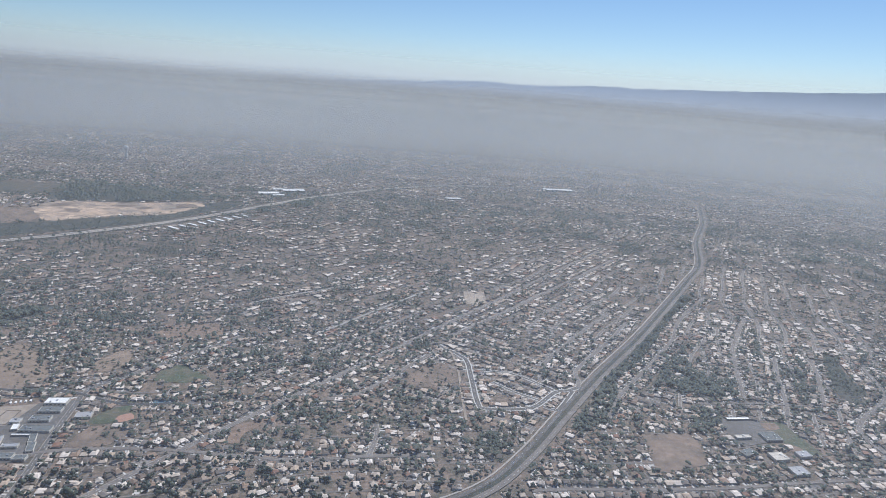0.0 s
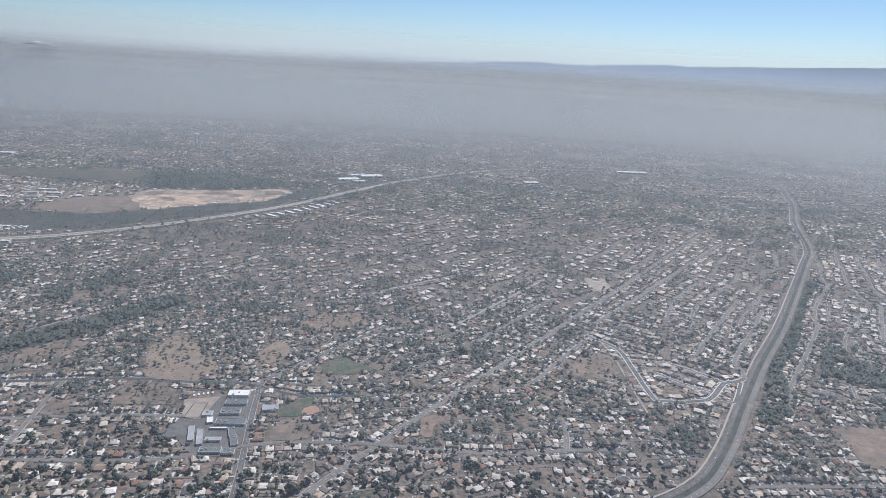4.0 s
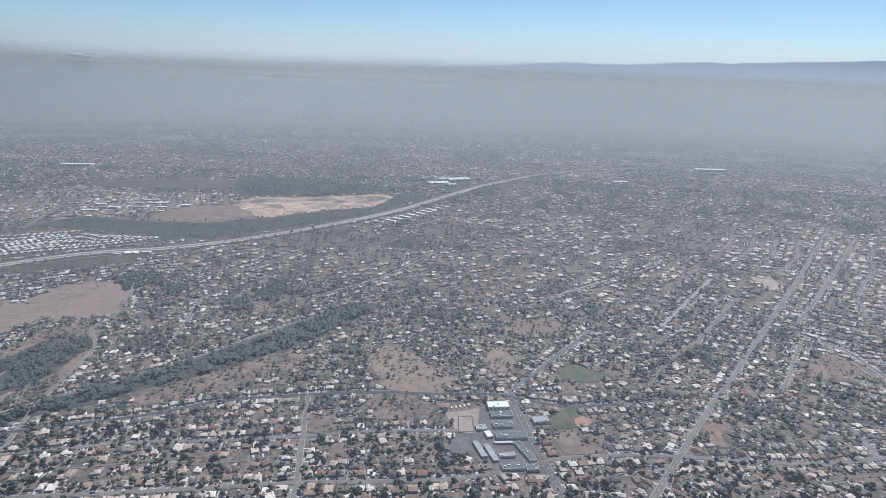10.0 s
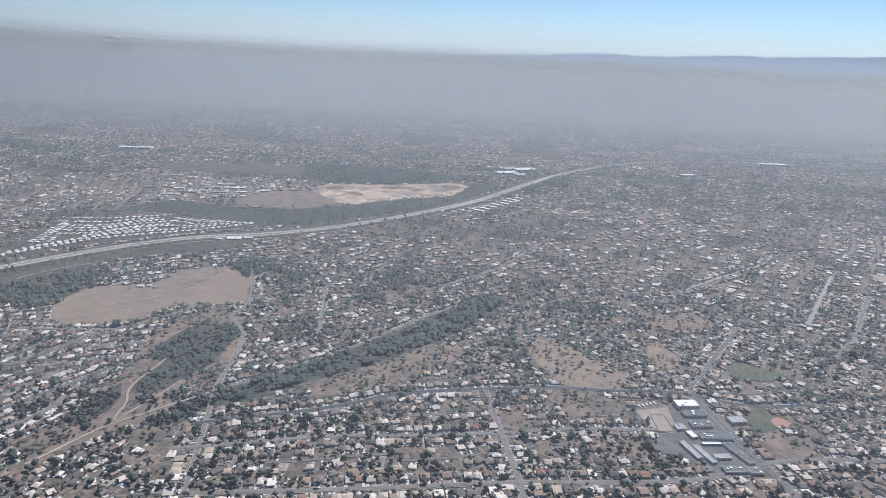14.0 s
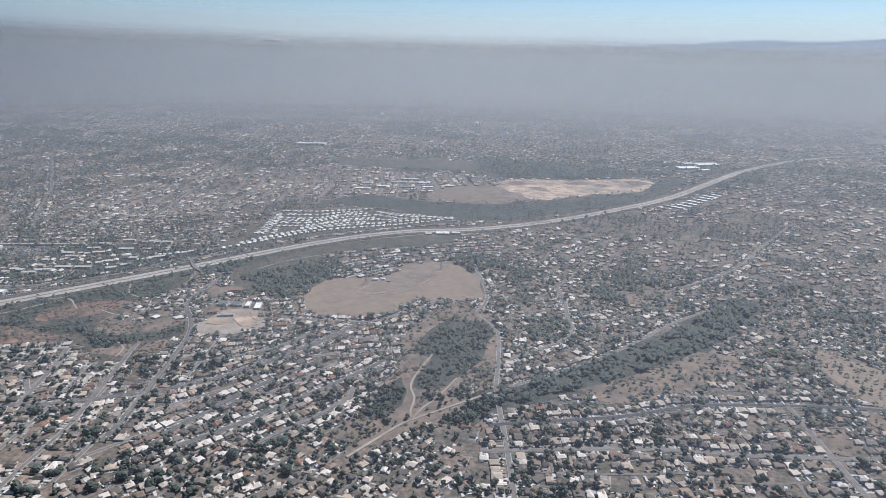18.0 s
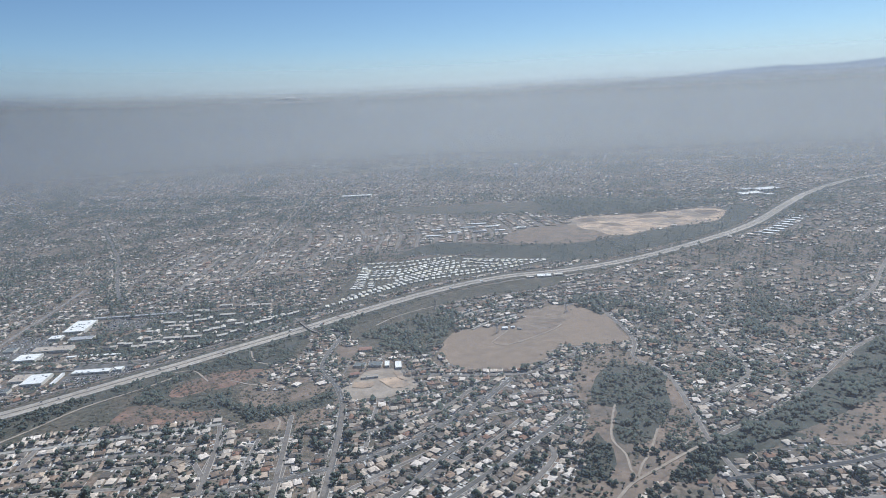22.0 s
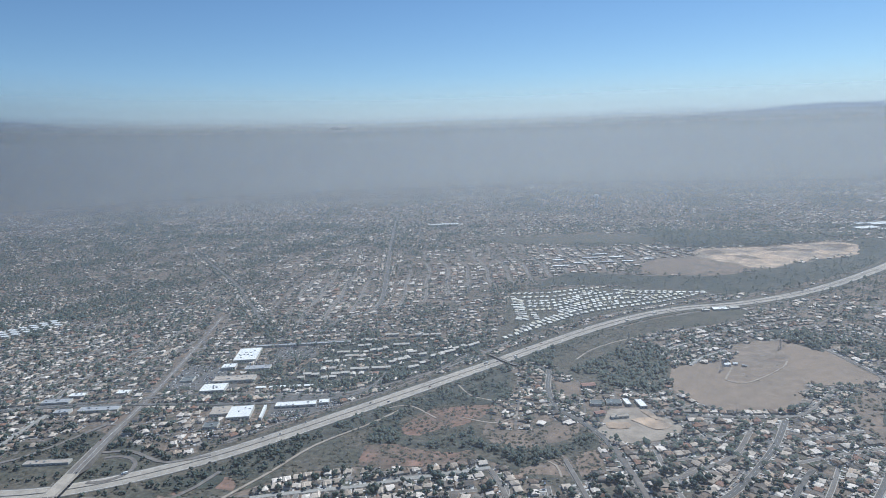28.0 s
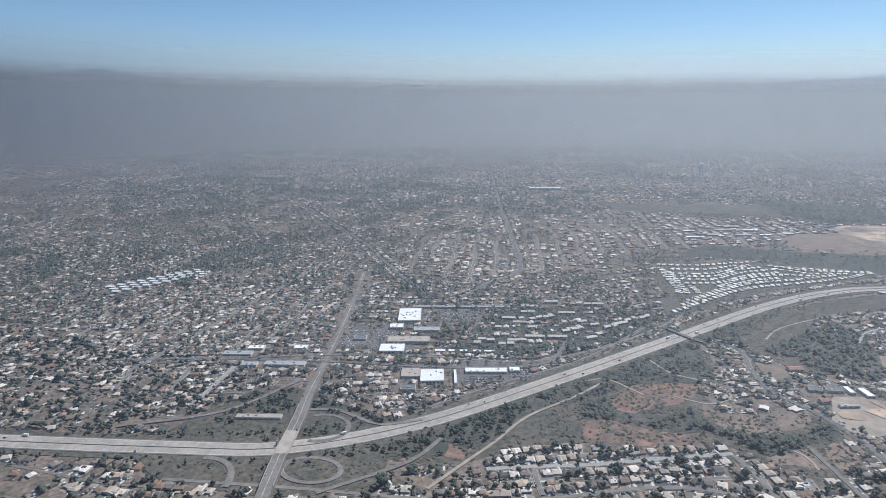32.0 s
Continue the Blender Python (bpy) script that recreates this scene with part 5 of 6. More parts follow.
def car_model(truck):
    c_ = thing("truck" if truck else "car", 0, 0, 0, 0, "box truck on the road" if truck else "small parked or driving car on asphalt", "truck" if truck else "car", "trucks" if truck else "cars")
    l_, w_ = (4.6, 1.2) if truck else (2.35, .95)
    if truck:
        part("cargo_box", box(-.5, 0, .45, 3.4, 1.25, 1.35), M_white, c_, "white cargo box")
        part("cab", box(1.75, 0, .3, 1.0, 1.15, 1.0), M_car, c_)
        part("windscreen", box(2.24, 0, .85, .06, 1.0, .4), M_dark, c_)
    else:
        hood = box(0, 0, .2, l_, w_, .32)
        part("body", hood, M_car, c_)
        cv = BOX_V.copy() * (1.35, .86, .3)
        cv[4:, 0] *= .72
        cv[4:, 1] *= .88
        part("cabin", (cv + (-.1, 0, .52), BOX_T), M_dark, c_, "dark glass cabin")
    wa = np.linspace(0, 2 * math.pi, 9)[:-1]
    for sx in (.31, -.31):
        for sy in (.46, -.46):
            wv = np.concatenate([np.column_stack([.18 * np.cos(wa), np.full(8, q_), .18 * np.sin(wa) + .18]) for q_ in (-.08, .08)])
            i_ = np.arange(8)
            wq = np.concatenate([quads(np.stack([i_, (i_ + 1) % 8, (i_ + 1) % 8 + 8, i_ + 8], 1)), np.stack([np.full(6, 0), np.arange(1, 7), np.arange(2, 8)], 1), np.stack([np.full(6, 8), np.arange(10, 16), np.arange(9, 15)], 1)])
            part("wheel", (wv + (sx * l_, sy * w_, 0), wq), M_rubber, c_)
    return c_


cars, trucks = car_model(False), car_model(True)
used = {}


def put_car(model, x, y, z, turn):
    if model.name not in used:
        used[model.name] = 1
        model.matrix_basis = pose(x, y, z, 0, 0, turn)
    else:
        copy_thing(model, pose(x, y, z, 0, 0, turn))


r = random.Random(11)
for line, lanes, z_, count in ((FREEWAY[20:150], (3.6, 5.4, 7.0), .63, 54), (HIGHWAY, (3.9, 5.2), .61, 20)):
    sd = sides(line)
    for _ in range(count):
        j = r.randrange(1, len(line) - 1)
        sgn = r.choice((1, -1))
        off_ = sgn * r.choice(lanes)
        d_ = line[j + 1] - line[j - 1]
        put_car(trucks if r.random() < .12 else cars, line[j, 0] + sd[j, 0] * off_ + r.uniform(-2, 2) * d_[0] / np.linalg.norm(d_), line[j, 1] + sd[j, 1] * off_ + r.uniform(-2, 2) * d_[1] / np.linalg.norm(d_), z_,
                math.degrees(math.atan2(d_[1], d_[0])) + (180 if sgn > 0 else 0))
for j in range(4, len(CROSS_ROAD) - 2, 4):
    d_ = CROSS_ROAD[j + 1] - CROSS_ROAD[j]
    sgn = r.choice((1, -1))
    nx = np.array((-d_[1], d_[0])) / np.linalg.norm(d_) * 3.2 * sgn
    put_car(cars, CROSS_ROAD[j, 0] + nx[0], CROSS_ROAD[j, 1] + nx[1], float(rise[j]) + .03, math.degrees(math.atan2(d_[1], d_[0])) + (180 if sgn > 0 else 0))
for cx, cy, nu, nv, turn in ((-1326, 471, 17, 3, 18), (-1297, 497, 9, 2, 25), (-1405, 610, 9, 2, 20), (-1452, 530, 5, 3, 18), (-1402, 508, 8, 1, 18), (-1400, 425, 8, 2, 18)):
    c_, s_ = math.cos(radians(turn)), math.sin(radians(turn))
    for i in range(nu):
        for k_ in range(nv):
            if r.random() < .8:
                u_, v_ = (i - nu / 2) * 1.7, (k_ - nv / 2) * 4.2
                put_car(cars, cx + u_ * c_ - v_ * s_, cy + u_ * s_ + v_ * c_, .24, turn + 90)
# rows of parked cars in the large lots
CAR_V = np.concatenate([BOX_V * (2.3, .95, .5), BOX_V * (1.3, .85, .8)])
CAR_T = np.concatenate([BOX_T, BOX_T + 8])
spots = []
g_ = np.random.default_rng(21)
for quad_, turn, fill in (([(-1451, 418), (-1394, 426), (-1380, 401), (-1429, 394)], 12, .25), ([(-1345, 465), (-1321, 473), (-1314, 453), (-1338, 447)], 18, .9), ([(-1315, 499), (-1297, 505), (-1291, 485), (-1308, 477)], 18, .8),
                          ([(-1389, 428), (-1364, 436), (-1356, 408), (-1374, 403)], 12, .6), ([(-1429, 625), (-1387, 639), (-1374, 602), (-1417, 596)], 18, .35), ([(-1498, 560), (-1455, 560), (-1400, 508), (-1480, 497)], 18, .3),
                          ([(-1545, 425), (-1480, 430), (-1480, 420), (-1540, 415)], 15, .6)):
    q_ = np.array(quad_, float)
    cen, ca, sa = q_.mean(0), math.cos(radians(turn)), math.sin(radians(turn))
    for u_ in np.arange(-45, 45, 1.55):
        for k_, v_ in enumerate(np.arange(-36, 36, 4.4)):
            x_, y_ = cen[0] + u_ * ca - v_ * sa, cen[1] + u_ * sa + v_ * ca
            if inside(np.array([x_]), np.array([y_]), q_)[0] and g_.random() < fill and not built_over(np.array([x_]), np.array([y_]), 1.2)[0]:
                spots.append((x_ + g_.normal(0, .1), y_ + g_.normal(0, .2), .3, radians(turn + 90) + g_.normal(0, .04)))
spots = np.array(spots)
tagged(new("parked_cars", mesh_of("parked_cars", *repeat(CAR_V, CAR_T, spots[:, :3], spots[:, 3], np.full((len(spots), 3), 1.0)), [M_clutter])), "rows of parked cars in the asphalt lots", "cars", kind="stuff")
for name, line, width, surface in LINES:
    if surface != "dirt" and line[:, 1].min() < 520:
        sd = sides(line)
        for j in range(3, len(line) - 2, 5):
            if r.random() < .28 and line[j, 1] < 520:
                sgn = r.choice((1, -1))
                d_ = line[j + 1] - line[j - 1]
                put_car(cars, line[j, 0] + sd[j, 0] * sgn * (width / 2 - .8), line[j, 1] + sd[j, 1] * sgn * (width / 2 - .8), .34, math.degrees(math.atan2(d_[1], d_[0])))

# ---- neighbourhoods ----
# a middle, and the way its streets run
QUARTERS = [(-560, 420, 13), (-450, 375, 13), (-700, 385, 17), (-1070, 390, 107), (-945, 390, 58), (-880, 330, 61), (-1210, 350, 22), (-1340, 300, 15), (-1580, 300, 8), (-1720, 330, 95),
            (-960, 770, 35), (-1030, 640, 25), (-960, 500, 30), (-1110, 500, 100), (-300, 420, 12), (-150, 410, 12), (-60, 440, 12), (0, 600, 158), (150, 430, 11), (280, 690, 73),
            (180, 740, 62), (-200, 640, 58), (-90, 900, 58), (60, 960, 58), (-300, 830, 55), (-450, 740, 30), (-600, 850, 35), (-540, 610, 45), (-720, 720, 75), (-700, 560, 40),
            (-400, 1200, 50), (-200, 1400, 40), (100, 1300, 58), (200, 1650, 20), (400, 900, 72), (620, 820, 60), (700, 1250, 75), (-740, 900, 65),
            (-1450, 430, 17), (-1650, 480, 97), (-1640, 800, 107), (-1400, 900, 107), (-1500, 1200, 107), (-1290, 1100, 107), (-1900, 700, 94), (-2100, 1000, 130), (-1850, 1150, 125),
            (-1250, 1550, 100), (-1700, 1600, 107), (-900, 1800, 90), (-500, 1900, 60), (-2300, 1600, 120), (-2050, 480, 95), (-1280, 650, 25), (-1240, 800, 40), (-400, 1600, 50), (700, 1700, 30)]
ORDERLY = {(-1070, 390), (-945, 390), (-1210, 350), (-960, 500), (0, 600), (280, 690), (400, 900), (60, 960), (-1400, 900), (-1650, 480), (-1290, 1100), (-960, 770), (180, 740)}
QX = np.array([(x, y) for x, y, _ in QUARTERS], float)
HOME_PARK = [(-1207, 905), (-1140, 935), (-1080, 955), (-938, 932), (-985, 890), (-1074, 818), (-1177, 696), (-1190, 760)]
CLOSED = [o for name, group in OUT.items() for o in group] + [np.array(HOME_PARK, float)]


def warp(u, v, seed):
    return v + 5.0 * np.sin(u / 63.0 + seed) + 2.5 * np.sin(u / 27.0 + 2 * seed)


def quarter_of(px, py):
    best, who = np.full(px.shape, 1e9), np.zeros(px.shape, int)
    for i, (x, y) in enumerate(QX):
        d = np.hypot(px - x, py - y)
        who[d < best] = i
        best = np.minimum(best, d)
    return who


def in_view(px, py):
    return (py > np.where(px < -1250, 215, np.where(px < -640, 225, 285))) & (py < 2350) & (px > -1230 - 1.5 * py) & (px < 20 + 0.75 * py) & (px > -3000)


def free(px, py, margin=0.0, roads=True):
    ok = in_view(px, py)
    for o in CLOSED:
        lo, hi = o.min(0) - 3, o.max(0) + 3
        sel = ok & (px > lo[0]) & (px < hi[0]) & (py > lo[1]) & (py < hi[1])
        if sel.any():
            ok[np.where(sel)[0][inside(px[sel], py[sel], o)]] = False
    if roads:
        for line, reach in BUFFERS:
            ok &= ~near(px, py, line, reach + margin)
    ok &= ~built_over(px, py, 3.5 + margin * .3)
    return ok


lots, street_bits = [], []
for i, (cx, cy, turn) in enumerate(QUARTERS):
    reach = 330 if cy < 1000 else 560
    pitch, deep, lane = (6.5 + rng.random() * 1.4, 10.5 + rng.random() * 2, 3.4) if cy < 830 else (8.6 + rng.random() * 1.5, 13.5 + rng.random() * 2.5, 4.2)
    period = 2 * deep + lane
    a = radians(turn)
    c, s_ = math.cos(a), math.sin(a)
    u, b = np.meshgrid(np.arange(-reach, reach, pitch), np.arange(-int(reach / period), int(reach / period) + 1))
    gap = np.abs(((u + 5 * b) % 118) - 59) > 55      # cross streets
    for half in (0, 1):
        v = b * period + (lane / 2 + deep / 2 if half == 0 else lane / 2 + 1.5 * deep)
        v = warp(u, v, i * 1.3)
        x, y = cx + u * c - v * s_, cy + u * s_ + v * c
        keep = (~gap).ravel() & (quarter_of(x.ravel(), y.ravel()) == i)
        slope = 5.0 / 63 * np.cos(u / 63.0 + i * 1.3) + 2.5 / 27 * np.cos(u / 27.0 + 2.6 * i)
        lots.append(np.column_stack([x.ravel(), y.ravel(), (a + np.arctan(slope)).ravel() + (math.pi if half == 1 else 0), np.full(x.size, pitch), np.full(x.size, deep)])[keep])
    u2, b2 = np.meshgrid(np.arange(-reach, reach, 7.0), np.arange(-int(reach / period), int(reach / period) + 1))
    v2 = warp(u2, b2 * period, i * 1.3)
    sl = 5.0 / 63 * np.cos(u2 / 63.0 + i * 1.3) + 2.5 / 27 * np.cos(u2 / 27.0 + 2.6 * i)
    x, y = (cx + u2 * c - v2 * s_).ravel(), (cy + u2 * s_ + v2 * c).ravel()
    keep = quarter_of(x, y) == i
    street_bits.append(np.column_stack([x, y, (a + np.arctan(sl)).ravel(), np.full(x.size, lane)])[keep])
    u3, v3 = np.meshgrid(np.arange(-reach + 59, reach, 118.0), np.arange(-reach, reach, 7.0))
    u3 = u3 - 5 * np.floor(v3 / period)
    x, y = (cx + u3 * c - v3 * s_).ravel(), (cy + u3 * s_ + v3 * c).ravel()
    keep = quarter_of(x, y) == i
    street_bits.append(np.column_stack([x, y, np.full(x.size, a + math.pi / 2), np.full(x.size, lane + .001)])[keep])
lots = np.concatenate(lots)
regular = np.isin(quarter_of(lots[:, 0], lots[:, 1]), [i for i, q in enumerate(QUARTERS) if q[:2] in ORDERLY])
loose = np.where(regular, .2, np.where(lots[:, 1] < 520, .55, 1.0))
lots[:, 0] += rng.normal(0, 1.6, len(lots)) * loose
lots[:, 1] += rng.normal(0, 1.6, len(lots)) * loose
lots[:, 2] += rng.normal(0, .22, len(lots)) * loose


def patchy(px, py, scale, seed):
    """Uneven patches across the plan, about -1 to 1."""
    return np.array([noise.noise(Vector((x * scale, y * scale, seed))) + .5 * noise.noise(Vector((x * scale * 2.7, y * scale * 2.7, seed + 5))) for x, y in zip(px, py)])


WILD = patchy(lots[:, 0], lots[:, 1], .011, 3.0)
lots = np.column_stack([lots, loose, WILD])
FOREST = patchy(lots[:, 0], lots[:, 1], .0055, 8.0)
lots[:, 0] += rng.normal(0, 1.3, len(lots)) * (loose > .5)
lots[:, 2] += rng.normal(0, .25, len(lots)) * (loose > .5)
lots = lots[rng.random(len(lots)) > np.where(loose > .5, np.clip(.07 + .5 * WILD, .02, .6), np.clip(.03 + .35 * (WILD - .45), .02, .5)) + .8 * ((FOREST > .16) & (lots[:, 1] > 880))]
COPSE = .34      # above this, the noise below gives a copse
wooded = (patchy(lots[:, 0], lots[:, 1], .017, 11.0) > COPSE) & (lots[:, 5] > .3) & (lots[:, 1] > 540)
lots = lots[~wooded | (rng.random(len(lots)) < .12)]
lots = lots[free(lots[:, 0], lots[:, 1], 2.0)]


def apart(points, taken, reach):
    """Keeps the points that stand clear of those taken and, in turn, of each other when taken is None."""
    cells, keep = {}, np.zeros(len(points), bool)
    own = taken is None
    for x, y in (() if own else taken[:, :2]):
        cells.setdefault((int(x // reach), int(y // reach)), []).append((x, y))
    for i, (x, y) in enumerate(points[:, :2]):
        cx, cy = int(x // reach), int(y // reach)
        if all((x - a) ** 2 + (y - b) ** 2 > reach * reach for u in (-1, 0, 1) for v in (-1, 0, 1) for a, b in cells.get((cx + u, cy + v), ())):
            keep[i] = True
            if own:
                cells.setdefault((cx, cy), []).append((x, y))
    return points[keep]


# lots along the main roads
along = []
for name, line, width, surface in LINES:
    if surface == "dirt":
        continue
    sd, seg = sides(line), np.concatenate([[0], np.cumsum(np.linalg.norm(np.diff(line, axis=0), axis=1))])
    at = np.arange(3, seg[-1], 6.9)
    x, y = np.interp(at, seg, line[:, 0]), np.interp(at, seg, line[:, 1])
    nx, ny = np.interp(at, seg, sd[:, 0]), np.interp(at, seg, sd[:, 1])
    for sgn in (1, -1):
        off = sgn * (width / 2 + 6.2)
        along.append(np.column_stack([x + nx * off, y + ny * off, np.arctan2(-nx, ny) + (0 if sgn > 0 else math.pi), np.full(len(at), 6.8), np.full(len(at), 11.0), np.full(len(at), .25), np.zeros(len(at))]))
along = np.concatenate(along)
along = apart(along[free(along[:, 0], along[:, 1], 1.0)], None, 5.7)
lots = np.concatenate([along, apart(apart(lots, along, 5.9), None, 4.7)])
bits = np.concatenate(street_bits)
bits = bits[free(bits[:, 0], bits[:, 1], 0.0, False)]
bits = bits[~near(bits[:, 0], bits[:, 1], FREEWAY, 14) & ~near(bits[:, 0], bits[:, 1], HIGHWAY, 14)]
SLAB_V, SLAB_T = BOX_V[4:].copy(), quads([(0, 1, 3, 2)])
tidy = np.isin(quarter_of(bits[:, 0], bits[:, 1]), [i for i, q in enumerate(QUARTERS) if q[:2] in ORDERLY])
bits = bits[tidy | (patchy(bits[:, 0], bits[:, 1], .011, 3.0) < .3)]
tidy = np.isin(quarter_of(bits[:, 0], bits[:, 1]), [i for i, q in enumerate(QUARTERS) if q[:2] in ORDERLY])


def slabs(b, wider, z):
    return repeat(SLAB_V, SLAB_T, np.column_stack([b[:, 0], b[:, 1], np.zeros(len(b))]), b[:, 2], np.column_stack([np.full(len(b), 7.03), b[:, 3] + wider, z + np.where(np.round(b[:, 3] * 1000) % 10 == 1, .03, 0.0)]))


tagged(new("residential_streets", mesh_of("residential_streets", *slabs(bits[tidy], -.8, .26), [M_street])), "network of narrow grey residential streets", "street", kind="structure")
tagged(new("sidewalks", mesh_of("sidewalks", *slabs(bits[tidy], .3, .19), [M_kerb])), "pale concrete sidewalks along the streets", "sidewalk", kind="structure")
tagged(new("dusty_lanes", mesh_of("dusty_lanes", *slabs(bits[~tidy], -1.4, .26), [M_lane])), "narrow dusty lanes between old houses", "street", kind="structure")

n = len(lots)
jit = rng.random((n, 12))
# each yard: an uneven slab of lawn, soil or paving
w = (lots[:, 1] < 950) & ((lots[:, 5] < .5) | (jit[:, 11] < .6))
v, t = repeat(SLAB_V, SLAB_T, np.column_stack([lots[:, 0], lots[:, 1], np.zeros(n)])[w], lots[w, 2], np.column_stack([lots[:, 3] * .97, lots[:, 4] * .96, np.full(n, .12)])[w])
tagged(new("yards", mesh_of("yards", v, t, [M_yard])), "patchwork of dry lawns, bare soil and paved yards", "yard", kind="stuff")
open_lot = jit[:, 0] < 0.07
homes = lots[~open_lot]
hj = jit[~open_lot]
ct, st = np.cos(homes[:, 2]), np.sin(homes[:, 2])
shift_u, shift_v = (hj[:, 1] - .5) * 1.0, homes[:, 4] * (.08 + (hj[:, 2] - .5) * .2)
HX, HY = homes[:, 0] + ct * shift_u - st * shift_v, homes[:, 1] + st * shift_u + ct * shift_v
HA = homes[:, 2] + (hj[:, 3] < .3) * math.pi / 2 + (hj[:, 4] - .5) * .12
HS = np.column_stack([homes[:, 3] * (np.where(homes[:, 5] < .5, .68, .6) + .26 * hj[:, 5]), homes[:, 4] * (np.where(homes[:, 5] < .5, .42, .36) + .2 * hj[:, 6]), 0.75 + .4 * hj[:, 7]])
HS[:, 0] = np.where(hj[:, 3] < .3, np.minimum(HS[:, 0], 7.2), HS[:, 0])

# drives and slabs of concrete
m = len(homes)
drive = (hj[:, 9] < .7) & (homes[:, 1] < 800)
v, t = repeat(SLAB_V, SLAB_T, np.column_stack([homes[:, 0] + ct * (2.1 * np.sign(hj[:, 8] - .5)) + st * 3.6, homes[:, 1] + st * (2.1 * np.sign(hj[:, 8] - .5)) - ct * 3.6, np.zeros(m)])[drive],
              homes[drive, 2], np.column_stack([1.2 + .8 * hj[:, 10], 4.4 + 1.5 * hj[:, 11], np.full(m, .2)])[drive])
tagged(new("driveways", mesh_of("driveways", v, t, [M_drive])), "short pale concrete driveways beside the houses", "driveway", kind="stuff")


WALL_V = BOX_V * (1, 1, 1.0)


def cross_roof(ridge):
    """A hipped roof with a gabled wing that runs into its ridge."""
    v, t = gable(hip=.3, ridge=ridge)
    more = np.array([(.02, -.98, 1.0), (.5, -.98, 1.0), (.02, -.3, 1.0), (.5, -.3, 1.0), (.26, -.98, ridge - .04)])
    return np.concatenate([v, more]), np.concatenate([t, quads([(10, 14, 5, 12), (14, 11, 13, 5)]), [(10, 11, 14)]])


CROSS_V = np.concatenate([BOX_V, BOX_V * (.4, .5, 1.0) + (.26, -.7, 0)])
CROSS_T = np.concatenate([WALL_T, WALL_T + 8])
roofs = [gable(hip=0.0, ridge=1.55), gable(hip=.22, ridge=1.5), gable(ridge=1.12, hip=.02), gable(hip=.3, ridge=1.6)]
HZ = HS.copy()
HZ[:, 2] *= 1.5
order = np.argsort(HY + 0.0006 * (HX + 620) ** 2)
NEAR_HOMES = order[:300]
FAR_HOMES = order[300:]
kind_of = (hj[:, 8] * 7.99).astype(int) % 4
pieces = []
f = FAR_HOMES
LITE_V, LITE_T = roofs[0][0][:6], np.concatenate([quads([(0, 1, 5, 4), (2, 3, 4, 5)]), [(1, 2, 5), (3, 0, 4)]])
PLACE = np.column_stack([HX, HY, np.zeros(m)])
FLIP = HZ * np.column_stack([np.where(hj[:, 4] < .5, -1, 1), np.where(hj[:, 5] < .3, -1, 1), np.ones(m)])
cross = (hj[:, 10] < .62) & (HY < 1000)
g = f[~cross[f]]
pieces.append((repeat(WALL_V, WALL_T, PLACE[g], HA[g], HZ[g]), 0))
g = f[~cross[f] & (HY[f] >= 560)]
pieces.append((repeat(LITE_V, LITE_T, PLACE[g], HA[g], HZ[g]), 1))
for q in range(4):
    g = f[(kind_of[f] == q) & (HY[f] < 560) & ~cross[f]]
    pieces.append((repeat(*roofs[q], PLACE[g], HA[g], HZ[g]), 1))
for q in range(2):
    cover_v, cover_t = cross_roof((1.45, 1.65)[q])
    for far_off in (False, True):
        g = f[cross[f] & (kind_of[f] % 2 == q) & ((HY[f] >= 560) == far_off)]
        pieces.append((repeat(CROSS_V, CROSS_T, PLACE[g], HA[g], FLIP[g] * (.92, .78, 1)), 0))
        pieces.append((repeat(cover_v, cover_t[~np.isin(cover_t, (6, 7, 8, 9)).any(1)] if far_off else cover_t, PLACE[g], HA[g], FLIP[g] * (.92, .78, 1)), 1))
# wings, sheds and porches
g = f[(hj[f, 9] < .6) & (HY[f] < 900) & ~cross[f]]
off = np.column_stack([HX[g] + np.cos(HA[g]) * HZ[g, 0] * .25 - np.sin(HA[g]) * HZ[g, 1] * .55, HY[g] + np.sin(HA[g]) * HZ[g, 0] * .25 + np.cos(HA[g]) * HZ[g, 1] * .55, np.zeros(len(g))])
wing = np.column_stack([HZ[g, 1] * .6, HZ[g, 0] * .42, HZ[g, 2] * .92])
pieces.append((repeat(WALL_V, WALL_T, off, HA[g] + math.pi / 2, wing), 0))
pieces.append((repeat(LITE_V, LITE_T, off, HA[g] + math.pi / 2, wing), 1))
g = np.where((hj[:, 10] < .6) & (HY < 800))[0]
back = np.column_stack([homes[g, 0] + ct[g] * (hj[g, 11] - .5) * 4 - st[g] * homes[g, 4] * .4, homes[g, 1] + st[g] * (hj[g, 11] - .5) * 4 + ct[g] * homes[g, 4] * .4, np.zeros(len(g))])
shed = np.column_stack([1.2 + 1.6 * hj[g, 5], 1.1 + 1.2 * hj[g, 6], .7 + .3 * hj[g, 7]])
pieces.append((repeat(WALL_V, WALL_T, back, HA[g], shed), 0))
pieces.append((repeat(LITE_V * (1, 1, .85), LITE_T, back, HA[g], shed), 1))
